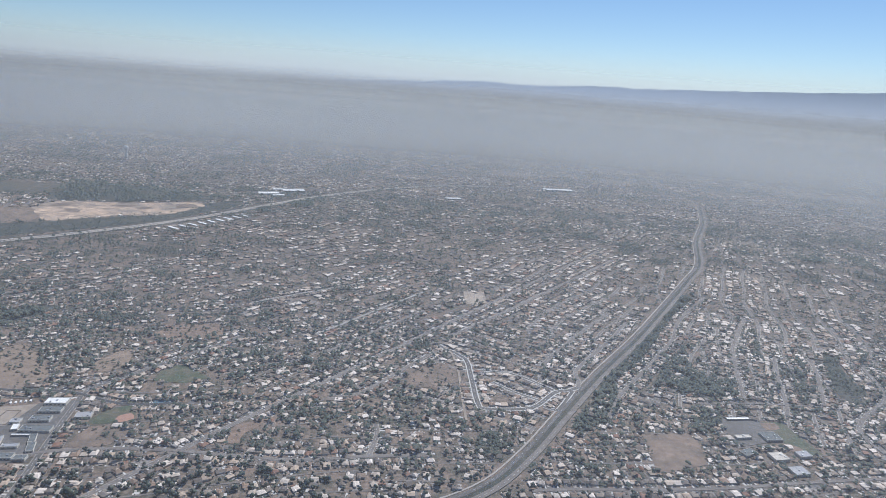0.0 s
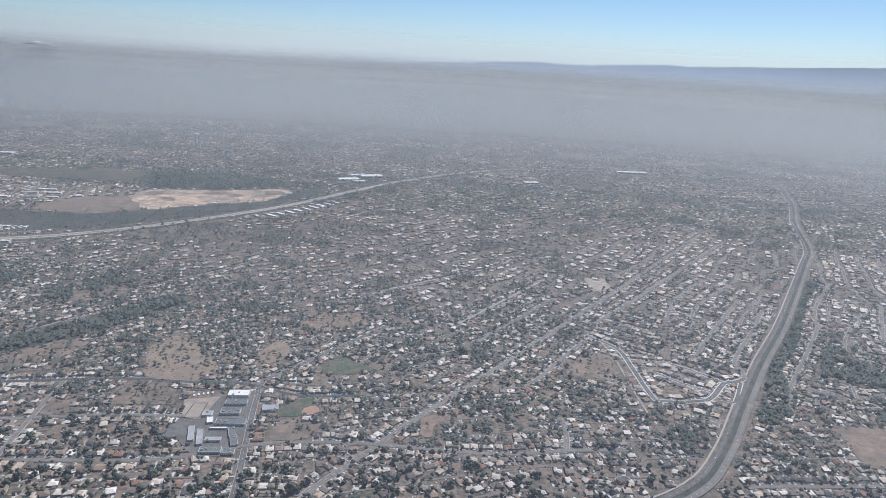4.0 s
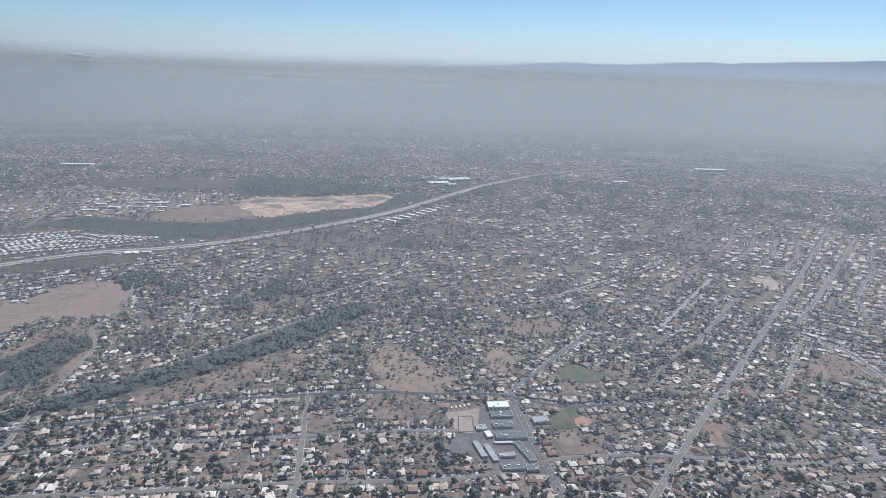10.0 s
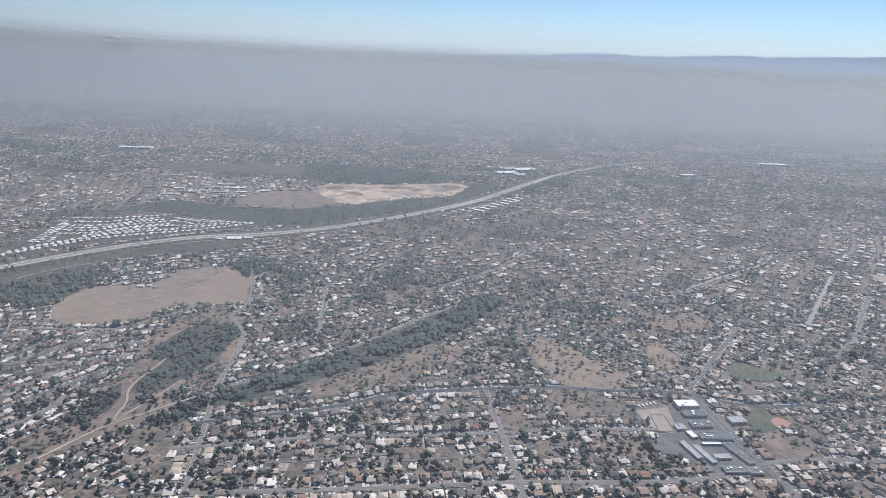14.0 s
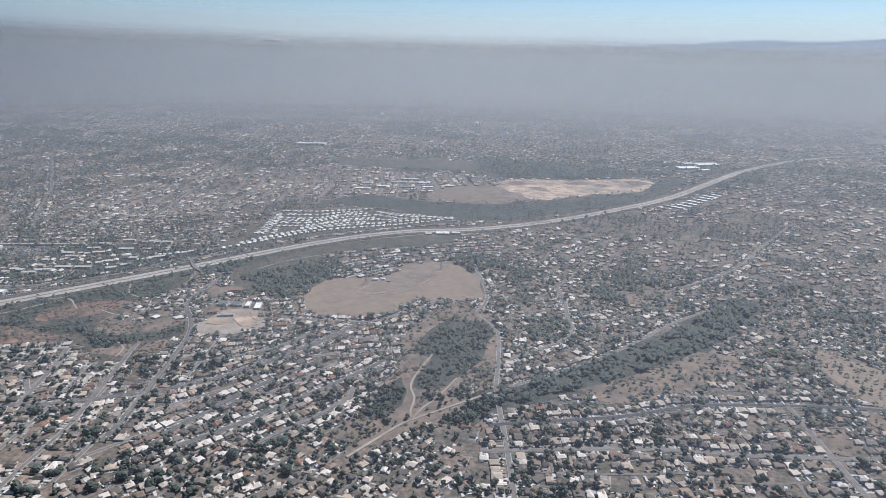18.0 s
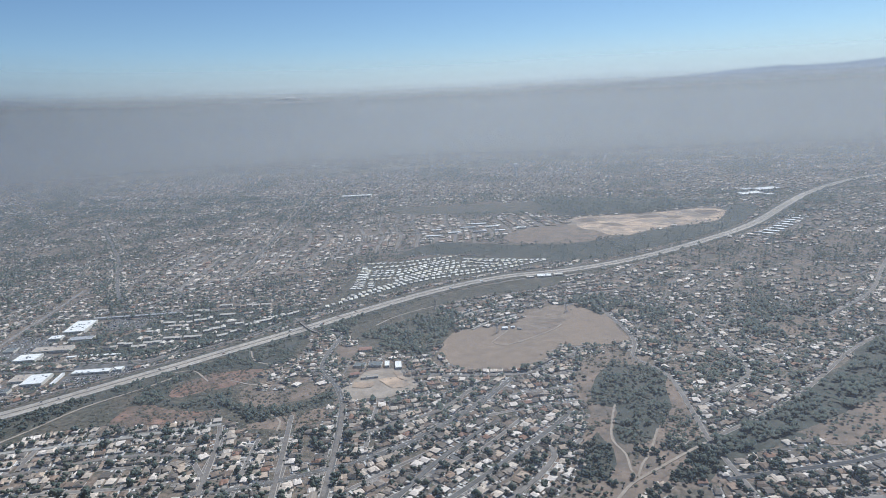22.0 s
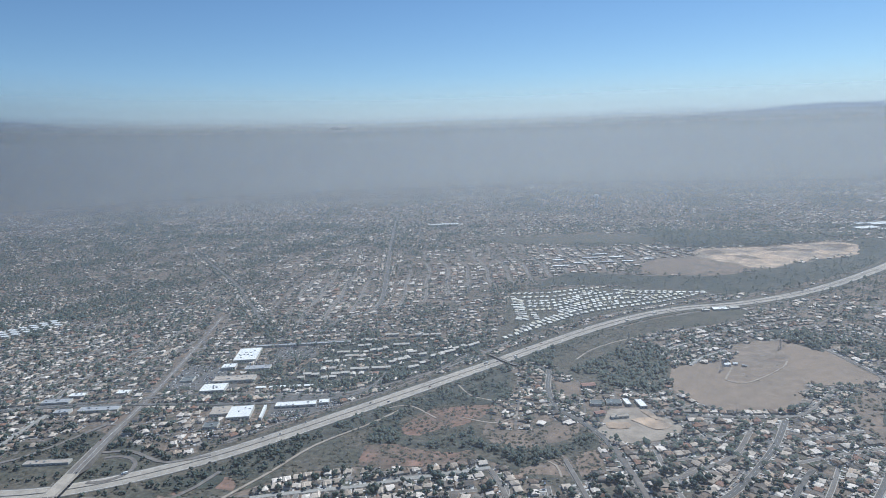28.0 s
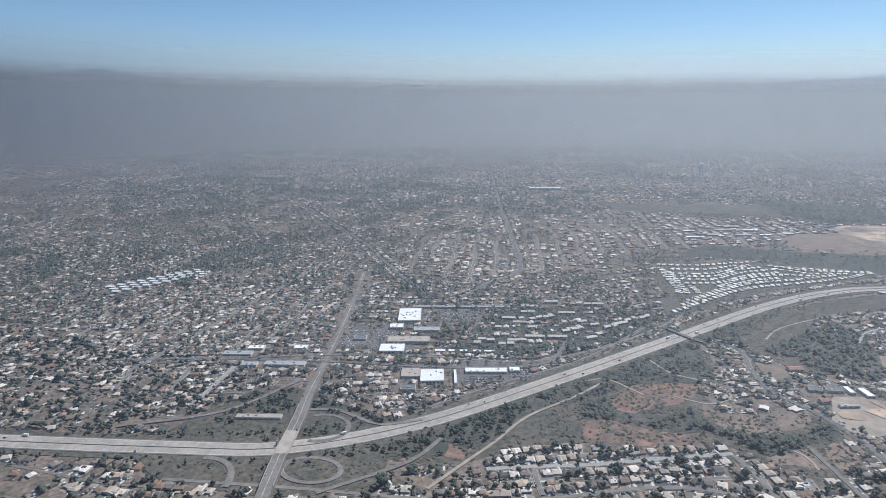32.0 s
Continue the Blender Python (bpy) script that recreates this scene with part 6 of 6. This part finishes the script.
# the last rows of the city, in the smog
k = 8000
fx = np.column_stack([rng.uniform(-3900, 2300, k), rng.uniform(2300, 3560, k), np.zeros(k)])
fx = fx[(fx[:, 0] < 100 + .8 * fx[:, 1])]
fs = np.column_stack([rng.uniform(7, 15, len(fx)), rng.uniform(6, 10, len(fx)), rng.uniform(1.4, 3.2, len(fx))])
fa = rng.uniform(0, 3.14, len(fx))
pieces.append((repeat(WALL_V, WALL_T, fx, fa, fs), 0))
pieces.append((repeat(LITE_V * (1, 1, .9), LITE_T, fx, fa, fs), 1))
k = 2600
fx = np.column_stack([rng.uniform(-4000, -2950, k), rng.uniform(900, 2400, k), np.zeros(k)])
fs, fa = np.column_stack([rng.uniform(7, 12, k), rng.uniform(6, 9, k), rng.uniform(1.4, 2.6, k)]), rng.uniform(0, 3.14, k)
pieces.append((repeat(WALL_V, WALL_T, fx, fa, fs), 0))
pieces.append((repeat(LITE_V * (1, 1, .9), LITE_T, fx, fa, fs), 1))
idx = np.concatenate([np.full(len(p[0][1]), p[1]) for p in pieces])
v, t = joined([p[0] for p in pieces])
tagged(new("far_houses", mesh_of("far_houses", v, t, [M_wall, M_roof], idx)), "countless small stucco houses with grey and brown roofs", "houses", kind="stuff")

# paved and bare patches inside the yards
close = np.where(lots[:, 1] < 700)[0]
pick = close[rng.integers(0, len(close), 34000)]
u, v_ = (rng.random(len(pick)) - .5) * lots[pick, 3] * 1.1, (rng.random(len(pick)) - .5) * lots[pick, 4] * 1.05
px_, py_ = lots[pick, 0] + np.cos(lots[pick, 2]) * u - np.sin(lots[pick, 2]) * v_, lots[pick, 1] + np.sin(lots[pick, 2]) * u + np.cos(lots[pick, 2]) * v_
ok = free(px_, py_, -1.0)
v, t = repeat(SLAB_V, SLAB_T, np.column_stack([px_, py_, np.zeros(len(pick))])[ok], lots[pick[ok], 2] + rng.normal(0, .08, ok.sum()), np.column_stack([rng.uniform(.6, 3.0, ok.sum()), rng.uniform(.6, 3.4, ok.sum()), rng.uniform(.14, .18, ok.sum())]))
tagged(new("yard_paving", mesh_of("yard_paving", v, t, [M_pad])), "small paved, bare and planted patches in the yards", "yard", kind="stuff")

# parked cars, trailers, awnings and heaps in the yards
close = np.where(lots[:, 1] < 720)[0]
pick = close[rng.integers(0, len(close), 21000)]
u, v_ = (rng.random(len(pick)) - .5) * lots[pick, 3] * .95, (rng.random(len(pick)) - .5) * lots[pick, 4] * .95
cx_, cy_ = lots[pick, 0] + np.cos(lots[pick, 2]) * u - np.sin(lots[pick, 2]) * v_, lots[pick, 1] + np.sin(lots[pick, 2]) * u + np.cos(lots[pick, 2]) * v_
v, t = repeat(BOX_V, BOX_T, np.column_stack([cx_, cy_, np.zeros(len(pick))]), lots[pick, 2] + rng.choice([0, math.pi / 2], len(pick)) + rng.normal(0, .15, len(pick)),
              np.column_stack([rng.uniform(.7, 2.1, len(pick)), rng.uniform(.6, 1.2, len(pick)), rng.uniform(.35, 1.0, len(pick))]))
tagged(new("yard_clutter", mesh_of("yard_clutter", v, t, [M_clutter])), "parked cars, small sheds and clutter in the yards", "clutter", kind="stuff")

# garden walls and fences between lots
g = np.where((homes[:, 1] < 700) & (hj[:, 11] < .6))[0]
fx = np.column_stack([homes[g, 0] + ct[g] * homes[g, 3] * .49, homes[g, 1] + st[g] * homes[g, 3] * .49, np.zeros(len(g))])
v, t = repeat(BOX_V, BOX_T, fx, homes[g, 2] + math.pi / 2, np.column_stack([homes[g, 4] * .8, np.full(len(g), .14), np.full(len(g), .5)]))
tagged(new("garden_fences", mesh_of("garden_fences", v, t, [M_bark])), "weathered wooden fences between the yards", "fence", kind="stuff")

# ---- the nearer houses, one by one ----


def house_model(k):
    w, d, h = (7.0, 6.0, 1.5) if k % 2 == 0 else (6.2, 7.0, 1.4)
    hse = thing("house", 0, 0, 0, 0, ("single-storey stucco house with a gabled shingle roof", "single-storey stucco house with a hipped roof", "low stucco house with a nearly flat roof", "small stucco house with a hipped shingle roof")[k % 4], "house", "houses of the suburb")
    part("walls", (WALL_V * (w, d, h), BOX_T), M_wall_o, hse)
    rv, rt = roofs[k % 4]
    cover = part("roof", (rv * (w, d, h), rt), M_roof_o, hse)
    if k >= 2:
        wv = box(w * .22, -d * .55, 0, w * .42, d * .5, h * .95)
        garage = part("garage", wv, M_wall_o, hse)
        gv, gt = roofs[0]
        gv = gv * (d * .5, w * .42, h * .95)
        part("garage_roof", (np.column_stack([w * .22 - gv[:, 1], -d * .55 + gv[:, 0], gv[:, 2]]), gt), M_roof_o, garage)
        part("garage_door", box(w * .22, -d * .8 - .02, 0, w * .3, .08, h * .6), M_white, garage, "white garage door")
    part("front_door", box(-w * .12, -d * .5, 0, .5, .08, 1.05), M_bark, hse, "brown front door")
    for q in (-.36, .02):
        part("window", box(w * q, -d * .5, .5, .8, .07, .55), M_dark, hse)
    if k in (1, 4, 5):
        part("chimney", box(w * .3, d * .15, h * .9, .5, .5, 1.1), M_tan, cover)
    return hse


models = [house_model(k) for k in range(6)]
for c_, i in enumerate(NEAR_HOMES):
    kk = int(hj[i, 8] * 5.999)
    size = HZ[i]
    base = (7.0, 6.0, 1.5) if kk % 2 == 0 else (6.2, 7.0, 1.4)
    mtx = Matrix.LocRotScale((HX[i], HY[i], 0.02), Euler((0, 0, HA[i])), (size[0] / base[0], size[1] / base[1], size[2] / base[2]))
    if c_ < 6:
        models[c_].matrix_basis = Matrix.LocRotScale((HX[i], HY[i], 0.02), Euler((0, 0, HA[i])), None)
    else:
        copy_thing(models[kk], mtx)

# ---- trees ----


def clump(seed, count, rough):
    """One crown: uneven clumps of foliage round a middle, unit radius, base at 0."""
    r = np.random.default_rng(seed)
    g = (1 + 5 ** .5) / 2
    ico = np.array([(-1, g, 0), (1, g, 0), (-1, -g, 0), (1, -g, 0), (0, -1, g), (0, 1, g), (0, -1, -g), (0, 1, -g), (g, 0, -1), (g, 0, 1), (-g, 0, -1), (-g, 0, 1)]) / np.hypot(1, g)
    icot = np.array([(0, 11, 5), (0, 5, 1), (0, 1, 7), (0, 7, 10), (0, 10, 11), (1, 5, 9), (5, 11, 4), (11, 10, 2), (10, 7, 6), (7, 1, 8), (3, 9, 4), (3, 4, 2), (3, 2, 6), (3, 6, 8), (3, 8, 9), (4, 9, 5), (2, 4, 11), (6, 2, 10), (8, 6, 7), (9, 8, 1)])
    octa = np.array([(1, 0, 0), (-1, 0, 0), (0, 1, 0), (0, -1, 0), (0, 0, 1), (0, 0, -1)], float)
    octt = np.array([(0, 2, 4), (2, 1, 4), (1, 3, 4), (3, 0, 4), (2, 0, 5), (1, 2, 5), (3, 1, 5), (0, 3, 5)][:8 if count == 4 else 4])
    out = []
    for i in range(count):
        bv, bt = (ico, icot) if not rough else (octa, octt)
        a, rad = r.random() * 6.28, (r.random() ** .5) * .62 * (i > 0)
        size = (.36 + .3 * r.random()) * (1 if count > 4 else 1.25) if count > 1 else 1
        vv = bv * (.8 + .45 * r.random((len(bv), 1))) * size * (1, 1, .8)
        out.append((vv + (rad * math.cos(a), rad * math.sin(a), .75 + .55 * r.random() - .45 * rad), bt))
    return joined(out)


def scatter(poly, per_m2, lo, hi):
    poly = np.array(poly, float)
    a, b = poly.min(0), poly.max(0)
    k = int(per_m2 * np.prod(b - a))
    p = a + rng.random((k, 2)) * (b - a)
    p = p[inside(p[:, 0], p[:, 1], poly)]
    p = p[np.array([noise.noise(Vector((x * .045, y * .045, 4.0))) > -.22 or rng.random() < .15 for x, y in p], bool)] if len(p) else p
    return np.column_stack([p, lo + (hi - lo) * rng.random(len(p)) ** 1.6])


groves = [scatter(o, d_ * (1.45 if d_ > .03 else 1.1), lo * .9, hi * .9) for o, d_, lo, hi in WOODS]
bushes = [scatter(o, d_, lo, hi) for name, d_, lo, hi in BRUSH for o in OUT[name]]
yard_trees = []
for q, chance in enumerate((.8, .65, .45)):
    sel = rng.random(n) < chance * np.where(lots[:, 1] > 1000, .7, 1.0)
    u, v_ = (rng.random(n) - .5) * lots[:, 3], (rng.random(n) - .5) * lots[:, 4] * 1.05
    big = .7 + 2.5 * rng.random(n) ** 2.2
    yard_trees.append(np.column_stack([lots[:, 0] + np.cos(lots[:, 2]) * u - np.sin(lots[:, 2]) * v_, lots[:, 1] + np.sin(lots[:, 2]) * u + np.cos(lots[:, 2]) * v_, big])[sel])
vac = lots[open_lot]
extra = np.repeat(vac[:, :2], 3, 0) + (rng.random((3 * len(vac), 2)) - .5) * 11
yard_trees.append(np.column_stack([extra, .8 + 1.8 * rng.random(len(extra)) ** 1.5]))
# patches of denser planting across the suburb
cl = rng.random((260000, 2)) * (3300, 1060) + (-2450, 540)
cl = cl[in_view(cl[:, 0], cl[:, 1])]
cl = cl[patchy(cl[:, 0], cl[:, 1], .017, 11.0) > COPSE]
cl = cl[~np.isin(quarter_of(cl[:, 0], cl[:, 1]), [i for i, q in enumerate(QUARTERS) if q[:2] in ORDERLY])]
cl = cl[free(cl[:, 0], cl[:, 1], 0.0)]
yard_trees.append(np.column_stack([cl, 1.0 + 2.4 * rng.random(len(cl)) ** 1.6]))
cl = rng.random((170000, 2)) * (3500, 1330) + (-2550, 270)
cl = cl[in_view(cl[:, 0], cl[:, 1])]
thick = patchy(cl[:, 0], cl[:, 1], .016, 8.0)
calm = np.isin(quarter_of(cl[:, 0], cl[:, 1]), [i for i, q in enumerate(QUARTERS) if q[:2] in ORDERLY])
cl = cl[rng.random(len(cl)) < np.clip(np.where((cl[:, 0] > -880) & (cl[:, 0] < -420) & (cl[:, 1] > 380), .66, np.where(cl[:, 0] > -860, .48, .4)) + .9 * thick, .05, 1) * np.where(calm, .6, 1.0) * np.where(cl[:, 1] > 800, .85, 1.0)]
cl = cl[free(cl[:, 0], cl[:, 1], 0.0)]
yard_trees.append(np.column_stack([cl, .6 + 2.3 * rng.random(len(cl)) ** 1.9]))
# a few old broad crowns among them
cl = rng.random((9000, 2)) * (2900, 430) + (-2100, 270)
cl = cl[in_view(cl[:, 0], cl[:, 1])]
cl = cl[(rng.random(len(cl)) < .16) & free(cl[:, 0], cl[:, 1], 0.0)]
yard_trees.append(np.column_stack([cl, 2.6 + 1.7 * rng.random(len(cl)) ** 1.6]))
# rows along the wider roads
for name, line, width, surface in LINES:
    if name in ("arterial", "frontage_road", "store_road", "shop_road", "northwest_road", "offramp_road"):
        for sgn in (1, -1):
            p = np.repeat(line + sides(line) * sgn * (width / 2 + 1.8), 2, 0)
            p = p + rng.normal(0, 1.4, p.shape)
            yard_trees.append(np.column_stack([p, .8 + 1.3 * rng.random(len(p))]))
# wooded slopes farther off
cl = rng.random((60000, 2)) * (4600, 1450) + (-3200, 880)
cl = cl[in_view(cl[:, 0], cl[:, 1])]
cl = cl[rng.random(len(cl)) < np.clip(3.0 * (patchy(cl[:, 0], cl[:, 1], .0055, 8.0) - .06), .0, 1)]
cl = cl[free(cl[:, 0], cl[:, 1], 0.0)]
yard_trees.append(np.column_stack([cl, 1.8 + 2.6 * rng.random(len(cl)) ** 1.4]))
# round the ends of the small bridge
for x, y in ((-1162, 600), (-1168, 606), (-1156, 628), (-1140, 622), (-1180, 640)):
    yard_trees.append(np.column_stack([np.array([(x, y)] * 7) + rng.normal(0, 4.5, (7, 2)), 1.3 + 1.5 * rng.random(7)]))
# along both sides of the freeway
nn = sides(FREEWAY)
for off_, amount in ((14, 4), (-14, 4), (19, 4), (-19, 4), (24, 2), (-25, 2)):
    p = np.repeat(FREEWAY + nn * off_, amount, 0)
    p = p + rng.normal(0, 2.6, p.shape)
    p = p[rng.random(len(p)) < .35 + .35 * np.sin(p[:, 0] * .05 + off_) ** 2]
    yard_trees.append(np.column_stack([p, .7 + 1.3 * rng.random(len(p))]))
nn = sides(HIGHWAY)
yard_trees.append(np.column_stack([np.repeat(HIGHWAY + nn * -13, 3, 0) + rng.normal(0, 2, (3 * len(HIGHWAY), 2)), .8 + 1.2 * rng.random(3 * len(HIGHWAY))]))
trees = np.concatenate(groves + yard_trees)
trees = trees[in_view(trees[:, 0], trees[:, 1])]
far_t = np.column_stack([rng.uniform(-4000, 2300, 9500), rng.uniform(2250, 3560, 9500), rng.uniform(2.5, 6, 9500)])
trees = np.concatenate([trees, far_t[far_t[:, 0] < 100 + .8 * far_t[:, 1]]])
keep = np.ones(len(trees), bool)
for line, reach in [(FREEWAY, 11), (HIGHWAY, 9.5), (CROSS_ROAD, 7)] + [(l, w / 2 + .3) for _, l, w, _ in LINES] + [(l, 2.5) for l in RAMPS] + [(l, 1.2) for l in TRAILS]:
    keep &= ~near(trees[:, 0], trees[:, 1], line, reach)
trees = trees[keep]
ESTATE = np.array([(-64, 668), (-32, 640), (0, 632), (57, 612), (77, 611), (56, 557), (40, 545), (10, 536), (-27, 534), (-43, 560)], float)
trees = trees[~inside(trees[:, 0], trees[:, 1], ESTATE) | (rng.random(len(trees)) < .12)]
trees = trees[~built_over(trees[:, 0], trees[:, 1], 1.0)]
order = np.argsort(trees[:, 1] - trees[:, 2] * 60)
named, rest = order[:300], order[300:]
TR = trees[rest]
layers = [(TR[:, 1] < 430, 4, True), ((TR[:, 1] >= 430) & (TR[:, 1] < 600), 5, True), ((TR[:, 1] >= 600) & (TR[:, 1] < 760), 3, True), ((TR[:, 1] >= 760) & (TR[:, 1] < 1250), 2, True), (TR[:, 1] >= 1250, 1, True)]
pieces = []
for sel, count, rough in layers:
    sub = TR[sel]
    pick = rng.integers(0, 5, len(sub))
    for q in range(5):
        g = sub[pick == q]
        if len(g):
            cv, cq = clump(100 * count + q, count, rough)
            tall = g[:, 2] * (.85 + .5 * rng.random(len(g)))
            pieces.append(repeat(cv, cq, np.column_stack([g[:, 0], g[:, 1], .1 * g[:, 2] - .1]), rng.random(len(g)) * 6.28, np.column_stack([g[:, 2], g[:, 2], tall])))
mid = np.repeat(HIGHWAY + sides(HIGHWAY) * .9, 5, 0)
bushes.append(np.column_stack([mid + rng.normal(0, 1, mid.shape) * (.9, 3.5), .7 + .9 * rng.random(len(mid))])[rng.random(len(mid)) < .7])
brush = np.concatenate(bushes)
keep = in_view(brush[:, 0], brush[:, 1])
for line, reach in [(FREEWAY, 11), (CROSS_ROAD, 7)] + [(l, w / 2 + .3) for _, l, w, _ in LINES] + [(l, 2.5) for l in RAMPS] + [(l, 1.2) for l in TRAILS]:
    keep &= ~near(brush[:, 0], brush[:, 1], line, reach)
brush = brush[keep & ~built_over(brush[:, 0], brush[:, 1], .5)]
low = []
for q in range(5):
    g = brush[q::5]
    low.append(repeat(*clump(60 + q, 3, True), np.column_stack([g[:, 0], g[:, 1], np.full(len(g), -.1)]), rng.random(len(g)) * 6.28, np.column_stack([g[:, 2], g[:, 2], g[:, 2] * .55])))
bv_, bt_ = joined(low)
tagged(new("chaparral_brush", mesh_of("chaparral_brush", bv_, bt_, [M_brush], None, True)), "low olive and brown brush on the dry slopes", "brush", kind="stuff")
v, t = joined(pieces)
tagged(new("suburban_trees", mesh_of("suburban_trees", v, t, [M_leaf], None, True)), "dusty dark green trees and shrubs between the houses", "trees", kind="stuff")


def taper(r0, r1_, h, lean=(0, 0)):
    a = np.linspace(0, 2 * math.pi, 7)[:-1]
    lo = np.column_stack([r0 * np.cos(a), r0 * np.sin(a), np.zeros(6)])
    hi_ = np.column_stack([r1_ * np.cos(a) + lean[0], r1_ * np.sin(a) + lean[1], np.full(6, h)])
    i = np.arange(6)
    return np.concatenate([lo, hi_]), quads(np.stack([i, (i + 1) % 6, (i + 1) % 6 + 6, i + 6], 1))


def tree_model(k):
    tr = thing("tree", 0, 0, 0, 0, "dusty dark green spreading tree with a short trunk", "tree", "trees of the suburb")
    part("trunk", joined([taper(.16, .09, .7), *[(tv + (0, 0, .45), tq) for tv, tq in (taper(.07, .03, .5, (.35, .1)), taper(.07, .03, .5, (-.3, .2)), taper(.06, .03, .5, (0, -.35)))]]), M_bark, tr)
    part("crown", clump(900 + k, 16, False), M_leaf, tr)
    return tr


tree_models = [tree_model(k) for k in range(6)]
for c_, i in enumerate(named):
    x, y, r_ = trees[i]
    mtx = Matrix.LocRotScale((x, y, 0), Euler((0, 0, i * 1.7)), (r_, r_, r_ * (.9 + .3 * ((i * 37) % 10) / 10)))
    if c_ < 6:
        tree_models[c_].matrix_basis = Matrix.LocRotScale((x, y, 0), Euler((0, 0, 0)), None)
    else:
        copy_thing(tree_models[c_ % 6], mtx)

# ---- smog and distance ----
A_END, B_END = (-54.0, -22.0), (-1189.0, -22.0)


def round_path(r, low, high):
    """A curtain that keeps the distance r from the line of flight, on the side that is seen."""
    a = np.radians(np.linspace(-5, 90, 40))
    east = np.column_stack([A_END[0] + r * np.cos(a), A_END[1] + r * np.sin(a)])
    a = np.radians(np.linspace(90, 185, 40))
    west = np.column_stack([B_END[0] + r * np.cos(a), B_END[1] + r * np.sin(a)])
    p = np.concatenate([east, west])
    k = len(p)
    i = np.arange(k - 1)
    v = np.concatenate([np.column_stack([p, np.full(k, low)]), np.column_stack([p, np.full(k, high)])])
    return v, quads(np.stack([i, i + 1, i + k + 1, i + k], 1))


# The nearest curtain is added to stand in for veiling glare on the window.
HAZE = ((270, .15), (560, .06), (850, .064), (1150, .09), (1450, .125), (1750, .17), (2000, .22), (2250, .28), (2550, .40), (2900, .54), (3250, .74))
for i, (r, d_) in enumerate(HAZE):
    nxt = HAZE[i + 1][0] if i + 1 < len(HAZE) else 3600
    tint = min(1.0, max(0.0, (r - 900) / 1600))
    m_ = haze_mat("smog", (0.58, 0.596, 0.655) if r < 400 else (0.552 + .036 * tint, 0.6, 0.66 - .078 * tint), d_, 0.0, 235.0 * (nxt - r) / nxt * 1.0, 262, 40, 36)
    tagged(new("haze", mesh_of("haze", *round_path(r, 0.0, 420), [m_])), "thin grey smog over the city", "haze", kind="structure")
m_ = haze_mat("smog_bank", (0.602, 0.6, 0.578), 1.0, -200, 100, 300, 50, 36)
tagged(new("haze_bank", mesh_of("haze_bank", *round_path(3600, 0.0, 520), [m_])), "dense grey smog bank along the horizon", "haze", kind="structure")
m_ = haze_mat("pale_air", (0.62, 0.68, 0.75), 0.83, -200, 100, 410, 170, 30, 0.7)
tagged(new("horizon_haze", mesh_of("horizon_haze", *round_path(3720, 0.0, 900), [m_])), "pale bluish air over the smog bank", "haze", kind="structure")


def hills(name, r, s0, s1, height, rough, seed, fade, label, east):
    """A ridge along part of the curtain's line (0: east end, 1: west end): slopes on both sides of an uneven crest."""
    n = 170
    s = np.linspace(s0, s1, n)
    edge = np.clip(np.minimum(s - s0, s1 - s) / fade, 0, 1)
    crest = height * (.8 + .2 * edge ** .8) + east * np.minimum(((s1 - s) / (s1 - s0)) ** 2, .3) + rough * edge * np.array([noise.fractal(Vector((q * 40, 0, seed)), 0.9, 2.0, 4) for q in s])
    rows = []
    for rr, up in ((r - 110, 0.0), (r - 60, .62), (r, 1.0), (r + 40, .5)):
        p = round_path(rr, 0, 1)[0]
        p = p[:len(p) // 2, :2]
        at = np.concatenate([[0], np.cumsum(np.linalg.norm(np.diff(p, axis=0), axis=1))])
        rows.append(np.column_stack([np.interp(s * at[-1], at, p[:, 0]), np.interp(s * at[-1], at, p[:, 1]), crest * up]))
    v = np.concatenate(rows)
    i = np.arange(n - 1)
    q = np.concatenate([np.stack([i + n * j, i + 1 + n * j, i + 1 + n * (j + 1), i + n * (j + 1)], 1) for j in range(3)])
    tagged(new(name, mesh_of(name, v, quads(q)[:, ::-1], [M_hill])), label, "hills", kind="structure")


hills("far_hills", 3930, .10, .545, 294, 11, 3.0, .07, "hills beyond the smog, paled by haze in their colour", 330)
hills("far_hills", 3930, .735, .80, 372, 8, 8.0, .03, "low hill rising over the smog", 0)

# a small bright cloud lying on the smog
r = np.random.default_rng(4)
lumps = []
for i in range(16):
    u = (i / 15 - .5) * 2
    bv, bt = clump(40 + i, 1, False)
    lumps.append(((bv - (0, 0, 1)) * (34 * (1.15 - abs(u)), 20, 9 * (1.1 - abs(u))) + (105 * u, r.normal(0, 5), r.normal(0, 2)), bt))
cv, ct_ = joined(lumps)
tagged(new("cloud", mesh_of("cloud", cv + (-2400, 3040, 272), ct_, [haze_mat("cloud_vapour", (0.92, 0.92, 0.92), .8, -200, 100, 900, 10, 0.0, 0.75)], None, True)), "small flat white cloud lying on the smog", "cloud")
